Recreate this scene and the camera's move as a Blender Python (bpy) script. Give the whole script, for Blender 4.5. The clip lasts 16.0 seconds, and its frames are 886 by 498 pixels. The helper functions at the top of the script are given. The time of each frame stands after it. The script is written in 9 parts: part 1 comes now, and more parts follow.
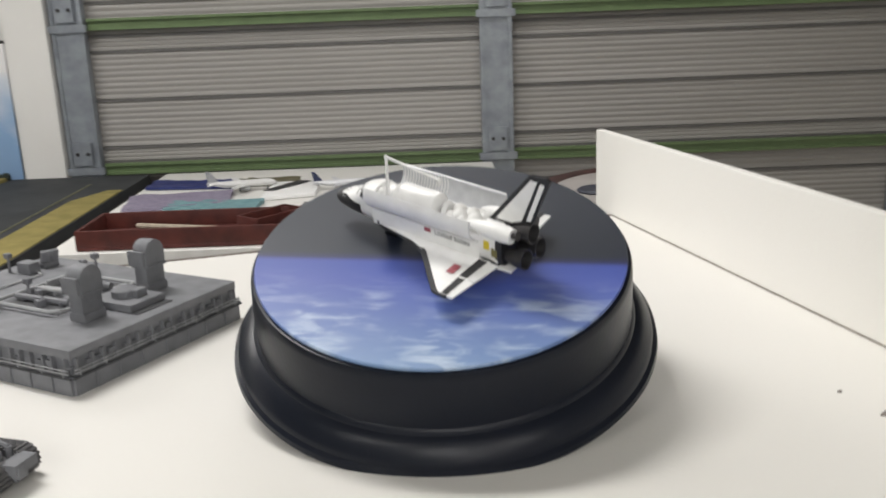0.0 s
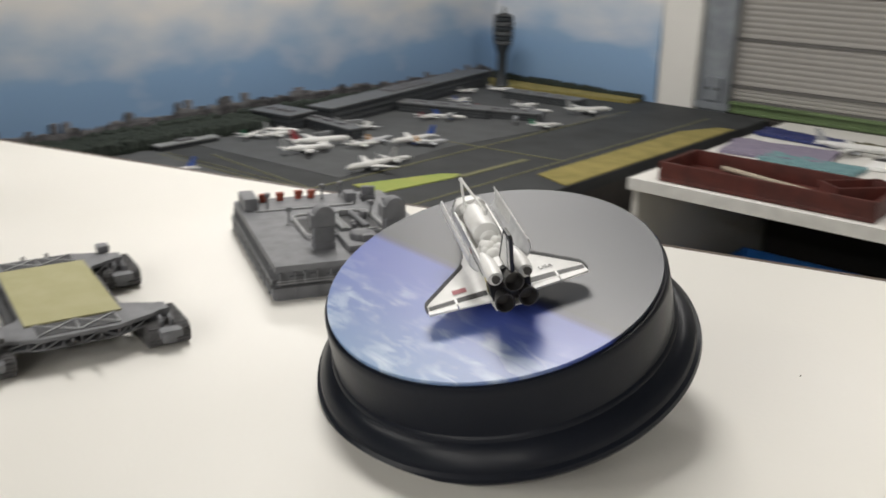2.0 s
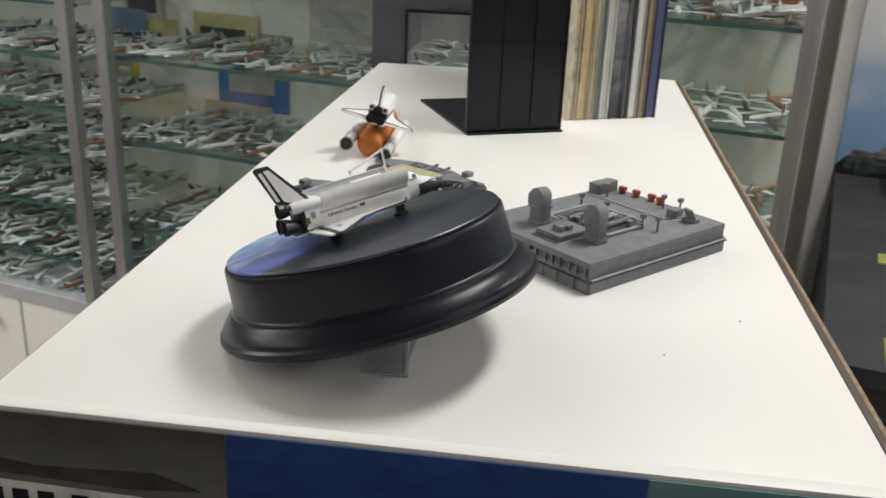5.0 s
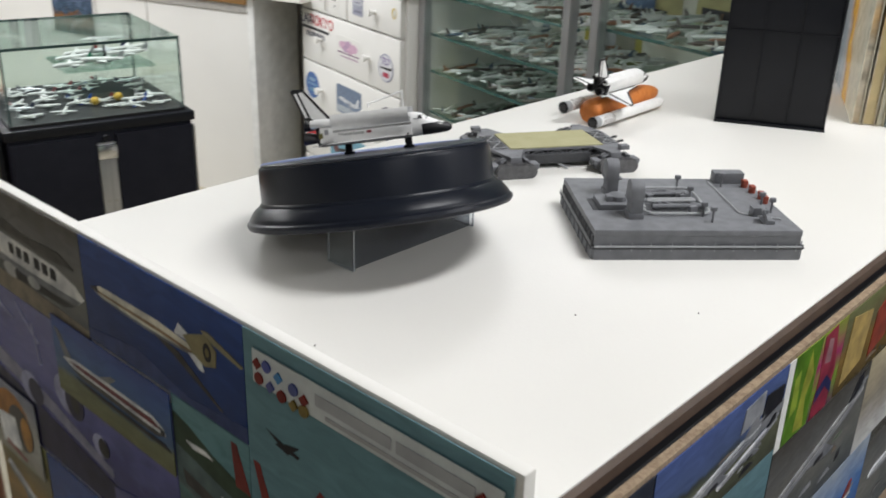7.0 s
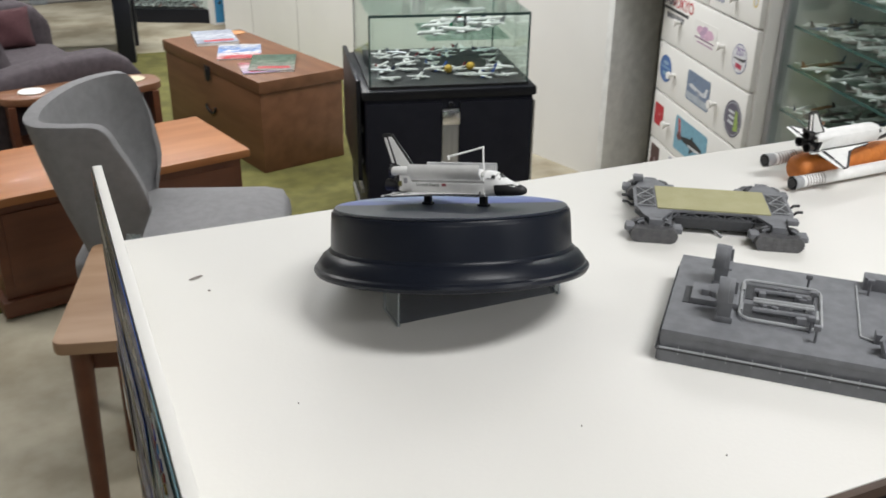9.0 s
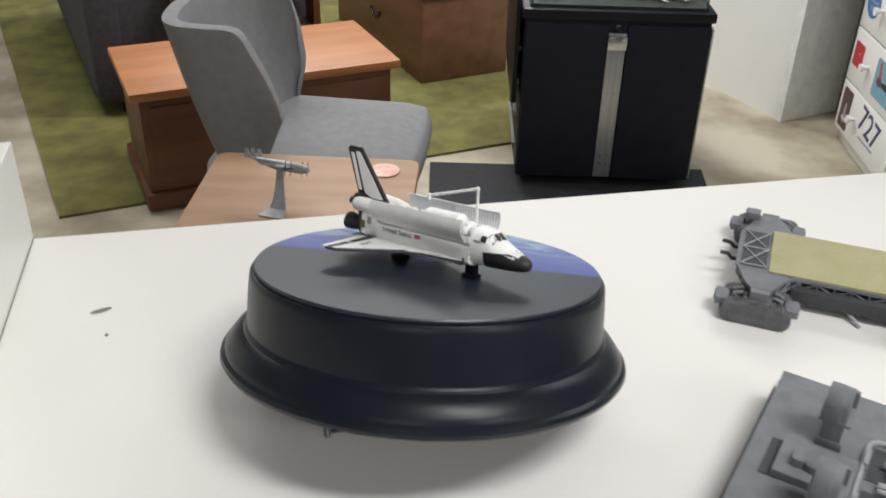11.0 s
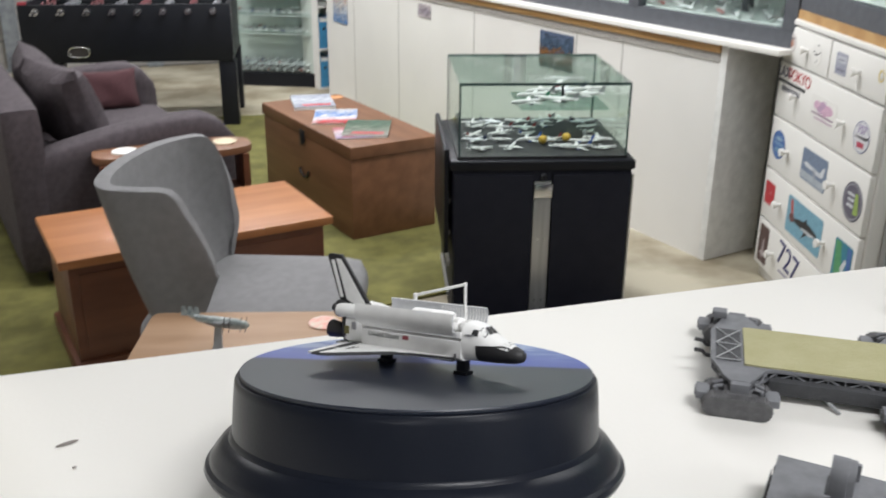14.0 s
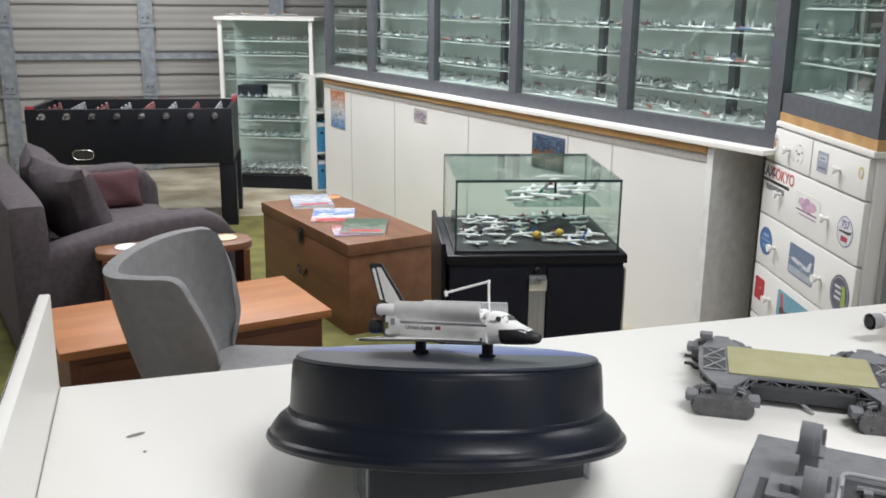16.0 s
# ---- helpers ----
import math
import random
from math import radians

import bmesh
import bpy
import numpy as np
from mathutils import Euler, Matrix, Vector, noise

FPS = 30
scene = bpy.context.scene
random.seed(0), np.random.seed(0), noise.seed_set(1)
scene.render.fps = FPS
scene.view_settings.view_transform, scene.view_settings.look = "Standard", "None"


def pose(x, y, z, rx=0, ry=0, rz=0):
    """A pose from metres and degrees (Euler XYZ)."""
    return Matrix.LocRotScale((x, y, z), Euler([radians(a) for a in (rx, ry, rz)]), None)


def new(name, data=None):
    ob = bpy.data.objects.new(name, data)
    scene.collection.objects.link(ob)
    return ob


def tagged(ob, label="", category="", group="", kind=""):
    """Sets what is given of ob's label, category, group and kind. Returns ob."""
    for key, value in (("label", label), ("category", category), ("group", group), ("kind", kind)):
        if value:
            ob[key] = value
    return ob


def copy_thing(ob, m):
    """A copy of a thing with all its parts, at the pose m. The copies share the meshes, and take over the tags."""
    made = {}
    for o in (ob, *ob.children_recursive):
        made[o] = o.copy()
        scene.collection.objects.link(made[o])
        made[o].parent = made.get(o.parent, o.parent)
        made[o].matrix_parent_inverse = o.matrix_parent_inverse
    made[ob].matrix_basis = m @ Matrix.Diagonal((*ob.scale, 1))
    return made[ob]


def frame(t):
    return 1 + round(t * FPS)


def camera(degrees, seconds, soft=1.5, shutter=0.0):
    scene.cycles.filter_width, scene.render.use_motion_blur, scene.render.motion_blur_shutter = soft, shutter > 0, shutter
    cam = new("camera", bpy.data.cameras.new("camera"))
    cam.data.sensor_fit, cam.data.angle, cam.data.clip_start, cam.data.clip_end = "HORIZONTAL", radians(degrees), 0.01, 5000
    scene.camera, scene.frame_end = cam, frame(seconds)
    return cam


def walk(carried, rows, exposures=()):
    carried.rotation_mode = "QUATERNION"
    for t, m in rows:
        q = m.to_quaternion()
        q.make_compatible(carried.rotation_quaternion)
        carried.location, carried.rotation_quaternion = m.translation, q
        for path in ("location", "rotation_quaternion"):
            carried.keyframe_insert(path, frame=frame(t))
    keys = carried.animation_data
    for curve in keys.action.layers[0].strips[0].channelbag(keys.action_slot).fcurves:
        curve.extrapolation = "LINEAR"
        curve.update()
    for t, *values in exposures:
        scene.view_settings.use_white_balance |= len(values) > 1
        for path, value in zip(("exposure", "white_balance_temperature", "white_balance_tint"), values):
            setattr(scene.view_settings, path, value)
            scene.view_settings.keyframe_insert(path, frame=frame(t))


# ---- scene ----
cam = camera(50.79, 16.0, soft=1.7, shutter=0.35)
# seconds, eye, yaw, pitch, lean
PATH = [
    (0, -0.0526, -0.3553, 0.1466, -14.86, -15.20, -2.22),
    (0.2, -0.0398, -0.3684, 0.1571, -11.88, -14.99, -1.87),
    (0.5, -0.0038, -0.3797, 0.1573, -4.30, -15.98, -1.17),
    (0.8, 0.0133, -0.3931, 0.1598, 0.88, -17.88, 0.05),
    (1, 0.0403, -0.3840, 0.1611, 3.66, -17.52, 0.98),
    (1.2, 0.0484, -0.3820, 0.1678, 6.02, -17.28, 0.81),
    (1.5, 0.0793, -0.3712, 0.1635, 12.08, -17.85, 2.68),
    (1.8, 0.1205, -0.3613, 0.1831, 16.77, -19.23, 1.38),
    (2, 0.1633, -0.3632, 0.1873, 24.98, -19.00, 1.42),
    (2.3, 0.2431, -0.3599, 0.1875, 33.95, -19.36, 1.98),
    (2.5, 0.2863, -0.3439, 0.1822, 39.46, -19.25, 4.01),
    (2.8, 0.3306, -0.3441, 0.1880, 46.81, -20.73, 2.75),
    (3, 0.3448, -0.3266, 0.1883, 49.72, -20.21, 4.06),
    (3.2, 0.3649, -0.3043, 0.1826, 54.42, -18.91, 4.27),
    (3.5, 0.3854, -0.2665, 0.1841, 60.48, -18.00, 3.70),
    (3.8, 0.4134, -0.2170, 0.1918, 65.04, -17.29, 2.19),
    (4, 0.4252, -0.1644, 0.1960, 71.67, -18.09, 2.33),
    (4.2, 0.4633, -0.0974, 0.2047, 78.80, -18.89, 2.79),
    (6.3, 0.4174, 0.2093, 0.2125, 116.38, -20.10, 2.90),
    (6.5, 0.4090, 0.2605, 0.2135, 121.44, -20.22, 3.75),
    (7, 0.4072, 0.3633, 0.2227, 131.97, -22.88, 1.90),
    (7.5, 0.4054, 0.3983, 0.2265, 137.44, -22.81, 2.41),
    (8, 0.3404, 0.4002, 0.2236, 141.62, -24.12, 3.23),
    (8.5, 0.2958, 0.4173, 0.2574, 148.39, -23.96, 2.93),
    (8.7, 0.2739, 0.4310, 0.2681, 152.19, -24.28, 1.49),
    (10.8, 0.1015, 0.3036, 0.2512, 166.22, -31.58, 2.73),
    (11, 0.0942, 0.2752, 0.2531, 167.55, -31.08, 1.58),
    (11.3, 0.0991, 0.2598, 0.2496, 167.26, -31.73, 0.59),
    (11.5, 0.0869, 0.2397, 0.2420, 167.56, -33.92, 0.59),
    (12, 0.0853, 0.2339, 0.2468, 167.72, -33.31, -0.04),
    (12.5, 0.0869, 0.2327, 0.2427, 167.32, -32.54, 0.17),
    (13, 0.0937, 0.2401, 0.2416, 165.09, -29.19, 1.46),
    (13.5, 0.1096, 0.2545, 0.2332, 164.48, -25.90, 1.29),
    (14, 0.1167, 0.2788, 0.2320, 163.06, -21.38, 0.53),
    (14.2, 0.1216, 0.2898, 0.2254, 161.19, -19.93, 0.36),
    (14.5, 0.1150, 0.2877, 0.2223, 162.39, -20.90, -0.40),
    (15, 0.1190, 0.2793, 0.2160, 162.33, -20.97, 0.24),
    (15.5, 0.1233, 0.3026, 0.2120, 163.10, -18.42, 0.56),
    (15.7, 0.1431, 0.3224, 0.2090, 162.45, -16.31, 1.25),
    (16, 0.1538, 0.3489, 0.2131, 162.65, -14.94, 0.64),
]
walk(cam, [(t, pose(x, y, z, 90 + p, 0, yaw) @ pose(0, 0, 0, 0, 0, lean)) for t, x, y, z, yaw, p, lean in PATH],
     exposures=[(0.0, 0.11, 6600, 10), (1.5, -0.11, 6650, 9), (2.5, -0.07, 6850, 10), (3.4, 0.04, 6850, 10), (4.0, 0.03, 6800, 10), (6.5, 0.14, 6350, 10), (7.5, 0.02, 6300, 9), (8.6, -0.04, 6350, 9), (12.5, 0.04, 6420, 10), (14.0, 0.05, 6300, 10), (16.0, 0.06, 6250, 10)])

# ---------------------------------------------------------------- light
FLOOR = -1.3356
CEIL = 1.45
world = bpy.data.worlds.new("world")
scene.world = world
world.use_nodes = True
world.node_tree.nodes["Background"].inputs["Color"].default_value = (0.9, 0.95, 1.0, 1)
world.node_tree.nodes["Background"].inputs["Strength"].default_value = 0.25


def unseen_lamp(x, y, turn, watts, size=1.25):
    data = bpy.data.lights.new("ceiling_lamp", "AREA")
    data.shape, data.size, data.size_y, data.energy, data.color = "RECTANGLE", size, 0.22, watts, (1.0, 0.985, 0.972)
    ob = new("ceiling_lamp", data)
    ob.matrix_basis = pose(x, y, CEIL - 0.05, 0, 0, turn)
    return ob


# unseen ceiling lamps: the first follows the shadows, the others are added fill
for lx, ly, lw in ((-0.48, 0.64, 21.5), (-0.1, -1.75, 2.5), (-0.25, 1.6, 2.0), (-1.5, 2.2, 32), (0.9, 2.35, 15), (-1.1, -3.1, 48), (0.9, -3.4, 37), (-0.7, -5.3, 74), (0.4, -7.2, 50), (-1.75, -1.25, 17)):
    unseen_lamp(lx, ly, -15, lw, 0.8 if lw == 21.5 else 1.25)

# ---------------------------------------------------------------- helpers of the scene


def mat(name, color, rough=0.5, metal=0.0, color2=None, scale=30.0, bump=0.0, bscale=120.0, spec=0.5, detail=4.0, rand=0.0, coat=0.0, stretch=(1, 1, 1)):
    """A surface with two scales of variation: broad patches of colour and a fine relief."""
    m = bpy.data.materials.new(name)
    m.use_nodes = True
    nt = m.node_tree
    b = nt.nodes["Principled BSDF"]
    b.inputs["Roughness"].default_value, b.inputs["Metallic"].default_value = rough, metal
    b.inputs["Specular IOR Level"].default_value, b.inputs["Coat Weight"].default_value = spec, coat
    tc = nt.nodes.new("ShaderNodeTexCoord")
    mp = nt.nodes.new("ShaderNodeMapping")
    mp.inputs["Scale"].default_value = stretch
    nt.links.new(tc.outputs["Object"], mp.inputs["Vector"])
    n1 = nt.nodes.new("ShaderNodeTexNoise")
    n1.inputs["Scale"].default_value, n1.inputs["Detail"].default_value = scale, detail
    nt.links.new(mp.outputs[0], n1.inputs["Vector"])
    mix = nt.nodes.new("ShaderNodeMix")
    mix.data_type = "RGBA"
    ramp = nt.nodes.new("ShaderNodeMapRange")
    ramp.inputs[1].default_value, ramp.inputs[2].default_value = 0.35, 0.65
    nt.links.new(n1.outputs["Fac"], ramp.inputs[0])
    nt.links.new(ramp.outputs[0], mix.inputs[0])
    c2 = color2 or tuple(c * 0.86 for c in color)
    mix.inputs[6].default_value, mix.inputs[7].default_value = (*color, 1), (*c2, 1)
    out = mix.outputs[2]
    if rand:
        info = nt.nodes.new("ShaderNodeObjectInfo")
        hsv = nt.nodes.new("ShaderNodeHueSaturation")
        mr = nt.nodes.new("ShaderNodeMapRange")
        mr.inputs[3].default_value, mr.inputs[4].default_value = 1 - rand, 1 + rand
        nt.links.new(info.outputs["Random"], mr.inputs[0])
        nt.links.new(mr.outputs[0], hsv.inputs["Value"])
        nt.links.new(out, hsv.inputs["Color"])
        out = hsv.outputs[0]
    nt.links.new(out, b.inputs["Base Color"])
    rr = nt.nodes.new("ShaderNodeMapRange")
    rr.inputs[3].default_value, rr.inputs[4].default_value = max(0, rough - 0.06), min(1, rough + 0.08)
    nt.links.new(n1.outputs["Fac"], rr.inputs[0])
    nt.links.new(rr.outputs[0], b.inputs["Roughness"])
    if bump:
        n2 = nt.nodes.new("ShaderNodeTexNoise")
        n2.inputs["Scale"].default_value, n2.inputs["Detail"].default_value = bscale, 3
        nt.links.new(mp.outputs[0], n2.inputs["Vector"])
        bp = nt.nodes.new("ShaderNodeBump")
        bp.inputs["Strength"].default_value, bp.inputs["Distance"].default_value = bump, 0.002
        nt.links.new(n2.outputs["Fac"], bp.inputs["Height"])
        nt.links.new(bp.outputs[0], b.inputs["Normal"])
    return m


def glass(name, tint=(0.9, 0.97, 0.95), rough=0.0, alpha=0.12):
    m = bpy.data.materials.new(name)
    m.use_nodes = True
    nt = m.node_tree
    nt.nodes.remove(nt.nodes["Principled BSDF"])
    tr, gl, mx, lw, pw, ma = (nt.nodes.new("ShaderNode" + k) for k in ("BsdfTransparent", "BsdfGlossy", "MixShader", "LayerWeight", "Math", "Math"))
    tr.inputs[0].default_value, gl.inputs[0].default_value, gl.inputs["Roughness"].default_value = (*tint, 1), (1, 1, 1, 1), rough
    pw.operation, ma.operation = "POWER", "MULTIPLY_ADD"
    pw.inputs[1].default_value, ma.inputs[1].default_value, ma.inputs[2].default_value = 5.0, 0.75, 0.03
    nt.links.new(lw.outputs["Facing"], pw.inputs[0])
    nt.links.new(pw.outputs[0], ma.inputs[0])
    nt.links.new(ma.outputs[0], mx.inputs[0])
    nt.links.new(tr.outputs[0], mx.inputs[1])
    nt.links.new(gl.outputs[0], mx.inputs[2])
    nt.links.new(mx.outputs[0], nt.nodes["Material Output"].inputs[0])
    return m


def box(bm, x0, y0, z0, x1, y1, z1, m=None):
    vs = [bm.verts.new((x, y, z)) for z in (z0, z1) for x, y in ((x0, y0), (x1, y0), (x1, y1), (x0, y1))]
    if m is not None:
        for v in vs:
            v.co = m @ v.co
    for f in ((3, 2, 1, 0), (4, 5, 6, 7), (0, 1, 5, 4), (1, 2, 6, 5), (2, 3, 7, 6), (3, 0, 4, 7)):
        bm.faces.new([vs[i] for i in f])
    return vs


def cbox(bm, c, s, m=None):
    return box(bm, c[0] - s[0] / 2, c[1] - s[1] / 2, c[2] - s[2] / 2, c[0] + s[0] / 2, c[1] + s[1] / 2, c[2] + s[2] / 2, m)


def loft(bm, rings, cap=True):
    """Skin over a row of closed rings with equal numbers of points."""
    vs = [[bm.verts.new(p) for p in r] for r in rings]
    n = len(vs[0])
    for a, b in zip(vs, vs[1:]):
        for i in range(n):
            bm.faces.new((a[i], a[(i + 1) % n], b[(i + 1) % n], b[i]))
    if cap:
        bm.faces.new(vs[0][::-1])
        bm.faces.new(vs[-1])
    return vs


def rod(bm, a, b, r0, r1=None, n=10, cap=True):
    a, b = Vector(a), Vector(b)
    q = (b - a).to_track_quat("Z", "Y").to_matrix()
    r1 = r0 if r1 is None else r1
    ring = lambda c, r: [c + q @ Vector((r * math.cos(i * math.tau / n), r * math.sin(i * math.tau / n), 0)) for i in range(n)]
    loft(bm, [ring(a, r0), ring(b, r1)], cap)


def lathe(bm, prof, n=48, m=None, cap=False):
    """prof: (radius, height) from bottom to top."""
    rings = []
    for r, z in prof:
        ring = [Vector((r * math.cos(i * math.tau / n), r * math.sin(i * math.tau / n), z)) for i in range(n)]
        rings.append([m @ p for p in ring] if m is not None else ring)
    loft(bm, rings, cap)


def prism(bm, pts, z0, z1, m=None):
    lo, hi = ([Vector((x, y, z)) for x, y in pts] for z in (z0, z1))
    if m is not None:
        lo, hi = [m @ p for p in lo], [m @ p for p in hi]
    loft(bm, [lo, hi])


def pipe(bm, pts, r, n=8):
    for a, b in zip(pts, pts[1:]):
        rod(bm, a, b, r, r, n)


def done(name, bm, material, parent=None, label="", bevel=0.0, smooth=True, angle=35):
    """Link a bmesh as one mesh object."""
    bmesh.ops.recalc_face_normals(bm, faces=bm.faces)
    if bevel:
        es = [e for e in bm.edges if len(e.link_faces) == 2 and e.calc_face_angle(0) > 0.6]
        bmesh.ops.bevel(bm, geom=es, offset=bevel, segments=2, affect="EDGES", profile=0.6, clamp_overlap=True)
    me = bpy.data.meshes.new(name)
    if smooth:
        for f in bm.faces:
            f.smooth = True
        for e in bm.edges:
            e.smooth = len(e.link_faces) == 2 and e.calc_face_angle(0) < radians(angle)
    bm.to_mesh(me)
    bm.free()
    me.materials.append(material)
    ob = new(name, me)
    if parent is not None:
        ob.parent = parent
    if label:
        ob["label"] = label
    return ob


def part(name, bm, material, parent, label="", bevel=0.0, smooth=True):
    return done(name, bm, material, parent, label, bevel, smooth)


def empty(name, m, label, category, group="", kind=""):
    ob = new(name)
    ob.matrix_basis = m
    return tagged(ob, label, category, group, kind)


def slab(name, x0, y0, z0, x1, y1, z1, material, parent=None, label="", bevel=0.0, m=None):
    bm = bmesh.new()
    box(bm, x0, y0, z0, x1, y1, z1, m)
    return done(name, bm, material, parent, label, bevel)

# ---------------------------------------------------------------- materials
WHITE = mat("white_laminate", (0.80, 0.785, 0.75), 0.42, color2=(0.76, 0.745, 0.70), scale=3, bump=0.04, bscale=400, spec=0.4)
PAPER = mat("white_paper", (0.78, 0.78, 0.76), 0.6, scale=20)
PAINTW = mat("white_paint", (0.74, 0.73, 0.70), 0.5, color2=(0.70, 0.69, 0.66), scale=2, bump=0.05, bscale=200)
BROWN = mat("brown_edging", (0.105, 0.047, 0.027), 0.5, color2=(0.07, 0.031, 0.019), scale=60, stretch=(0.1, 1, 1))
DARKW = mat("dark_board", (0.03, 0.026, 0.024), 0.6, scale=30)
RAWEDGE = mat("raw_chipboard", (0.36, 0.27, 0.18), 0.8, color2=(0.24, 0.17, 0.11), scale=300, bump=0.4, bscale=500)
BASEBLK = mat("black_lacquer", (0.0090, 0.0112, 0.0178), 0.30, color2=(0.0110, 0.0132, 0.0200), scale=40, spec=0.19, bump=0.03, bscale=700)
GREYM = mat("grey_model_plastic", (0.185, 0.190, 0.205), 0.62, color2=(0.150, 0.155, 0.168), scale=120, bump=0.05, bscale=900)
GREYD = mat("dark_grey_model_plastic", (0.055, 0.057, 0.062), 0.7, scale=200, bump=0.3, bscale=900)
TRUCKG = mat("dusty_dark_model_plastic", (0.135, 0.134, 0.138), 0.7, color2=(0.095, 0.095, 0.099), scale=260, bump=0.25, bscale=900)
GREYL = mat("pale_grey_model_plastic", (0.36, 0.37, 0.38), 0.6, scale=150)
PADY = mat("sandy_deck", (0.42, 0.40, 0.23), 0.85, color2=(0.385, 0.365, 0.20), scale=60, bump=0.4, bscale=900)
WHITEM = mat("white_model_paint", (0.86, 0.86, 0.85), 0.36, color2=(0.80, 0.80, 0.79), scale=200)
BLACKM = mat("black_model_paint", (0.016, 0.016, 0.018), 0.5, scale=200)
NOZZLE = mat("nozzle_metal", (0.07, 0.068, 0.07), 0.38, metal=0.6, scale=300)
SILVER = mat("silver_foil", (0.68, 0.69, 0.71), 0.36, metal=0.35, color2=(0.60, 0.61, 0.63), scale=300)
TRUNKO = mat("orange_foam", (0.62, 0.20, 0.035), 0.6, color2=(0.50, 0.15, 0.025), scale=150, bump=0.2, bscale=900)
YELLOW = mat("yellow_marking", (0.70, 0.55, 0.04), 0.5)
REDM = mat("red_model_plastic", (0.36, 0.075, 0.04), 0.55, color2=(0.26, 0.05, 0.03), scale=300)
REDP = mat("red_plastic", (0.5, 0.03, 0.04), 0.35)
BLUEP = mat("blue_plastic", (0.03, 0.20, 0.62), 0.35)
CYANP = mat("sky_blue_cardboard", (0.06, 0.28, 0.52), 0.5)
GREENC = mat("green_card", (0.22, 0.42, 0.14), 0.6)
TEXTD = mat("dark_lettering", (0.03, 0.03, 0.035), 0.5)
TEXTG = mat("grey_lettering", (0.40, 0.40, 0.42), 0.5)
CONCRETE = mat("worn_concrete", (0.47, 0.43, 0.33), 0.62, color2=(0.235, 0.20, 0.135), scale=3.2, detail=8, bump=0.15, bscale=60)
RUG = mat("olive_rug", (0.175, 0.165, 0.045), 0.95, color2=(0.105, 0.10, 0.028), scale=9, detail=6, bump=0.9, bscale=260)
RUBBER = mat("black_rubber_mat", (0.020, 0.021, 0.024), 0.85, scale=60, bump=0.4, bscale=300)
STEEL = mat("door_sheet", (0.325, 0.312, 0.295), 0.55, color2=(0.285, 0.273, 0.257), scale=4, stretch=(0.3, 1, 3))
STEELD = mat("door_seam", (0.13, 0.125, 0.12), 0.6)
GALV = mat("galvanised_steel", (0.33, 0.36, 0.39), 0.45, metal=0.5, color2=(0.24, 0.26, 0.29), scale=18, bump=0.1)
GREENS = mat("green_rail_paint", (0.13, 0.19, 0.085), 0.5, scale=20)
TARMAC = mat("model_tarmac", (0.032, 0.035, 0.037), 0.75, color2=(0.022, 0.024, 0.026), scale=7, bump=0.1)
APRON = mat("model_apron", (0.068, 0.072, 0.076), 0.75, scale=12)
MEADOW = mat("model_meadow", (0.24, 0.30, 0.07), 0.9, color2=(0.32, 0.32, 0.09), scale=9, bump=0.4, bscale=400)
OCHRE = mat("ochre_verge", (0.27, 0.22, 0.07), 0.9, color2=(0.20, 0.17, 0.05), scale=14, bump=0.4, bscale=400)
HEDGE = mat("dark_model_trees", (0.014, 0.020, 0.016), 0.95, color2=(0.025, 0.034, 0.026), scale=60, bump=0.8, bscale=200)
TERM = mat("terminal_grey", (0.072, 0.077, 0.083), 0.6, scale=40)
TERMD = mat("terminal_dark_glass", (0.03, 0.035, 0.04), 0.35, scale=40)
HOUSE = mat("pale_city_blocks", (0.20, 0.195, 0.20), 0.8, color2=(0.09, 0.088, 0.095), scale=60, rand=0.6)
LINEY = mat("yellow_taxi_line", (0.15, 0.145, 0.075), 0.7)
REDBOX = mat("red_stained_tray", (0.10, 0.022, 0.016), 0.55, color2=(0.06, 0.014, 0.011), scale=20, bump=0.1)
PINEWOOD = mat("pine_trim", (0.50, 0.31, 0.13), 0.5, color2=(0.38, 0.21, 0.08), scale=14, stretch=(0.12, 1, 1), detail=6)
ORANGEW = mat("honey_wood", (0.39, 0.16, 0.055), 0.46, color2=(0.30, 0.112, 0.035), scale=16, stretch=(0.12, 1, 1), detail=6, coat=0.05)
REDW = mat("cherry_wood", (0.145, 0.052, 0.024), 0.45, color2=(0.10, 0.034, 0.016), scale=18, stretch=(0.2, 1, 1), detail=6)
BROWNW = mat("walnut_wood", (0.20, 0.092, 0.045), 0.5, color2=(0.145, 0.064, 0.03), scale=14, stretch=(0.15, 1, 1), detail=6)
TABLEW = mat("worn_oak", (0.42, 0.275, 0.175), 0.5, color2=(0.31, 0.185, 0.105), scale=12, stretch=(0.2, 1, 1), detail=6, spec=0.25)
FABRIC = mat("grey_wool_fabric", (0.225, 0.222, 0.228), 0.95, color2=(0.203, 0.200, 0.206), scale=45, bump=0.6, bscale=900)
SOFA = mat("plum_grey_fabric", (0.074, 0.060, 0.068), 0.95, color2=(0.055, 0.045, 0.051), scale=40, bump=0.6, bscale=500)
MAROON = mat("maroon_cushion", (0.062, 0.022, 0.026), 0.95, scale=80, bump=0.5, bscale=500)
CASEBLK = mat("black_case_panel", (0.0105, 0.0115, 0.0195), 0.48, color2=(0.014, 0.015, 0.024), scale=25, spec=0.22, bump=0.08, bscale=300)
BLACKP = mat("black_plastic", (0.008, 0.009, 0.013), 0.38, spec=0.3)
CHROME = mat("chrome", (0.72, 0.72, 0.74), 0.18, metal=1.0)
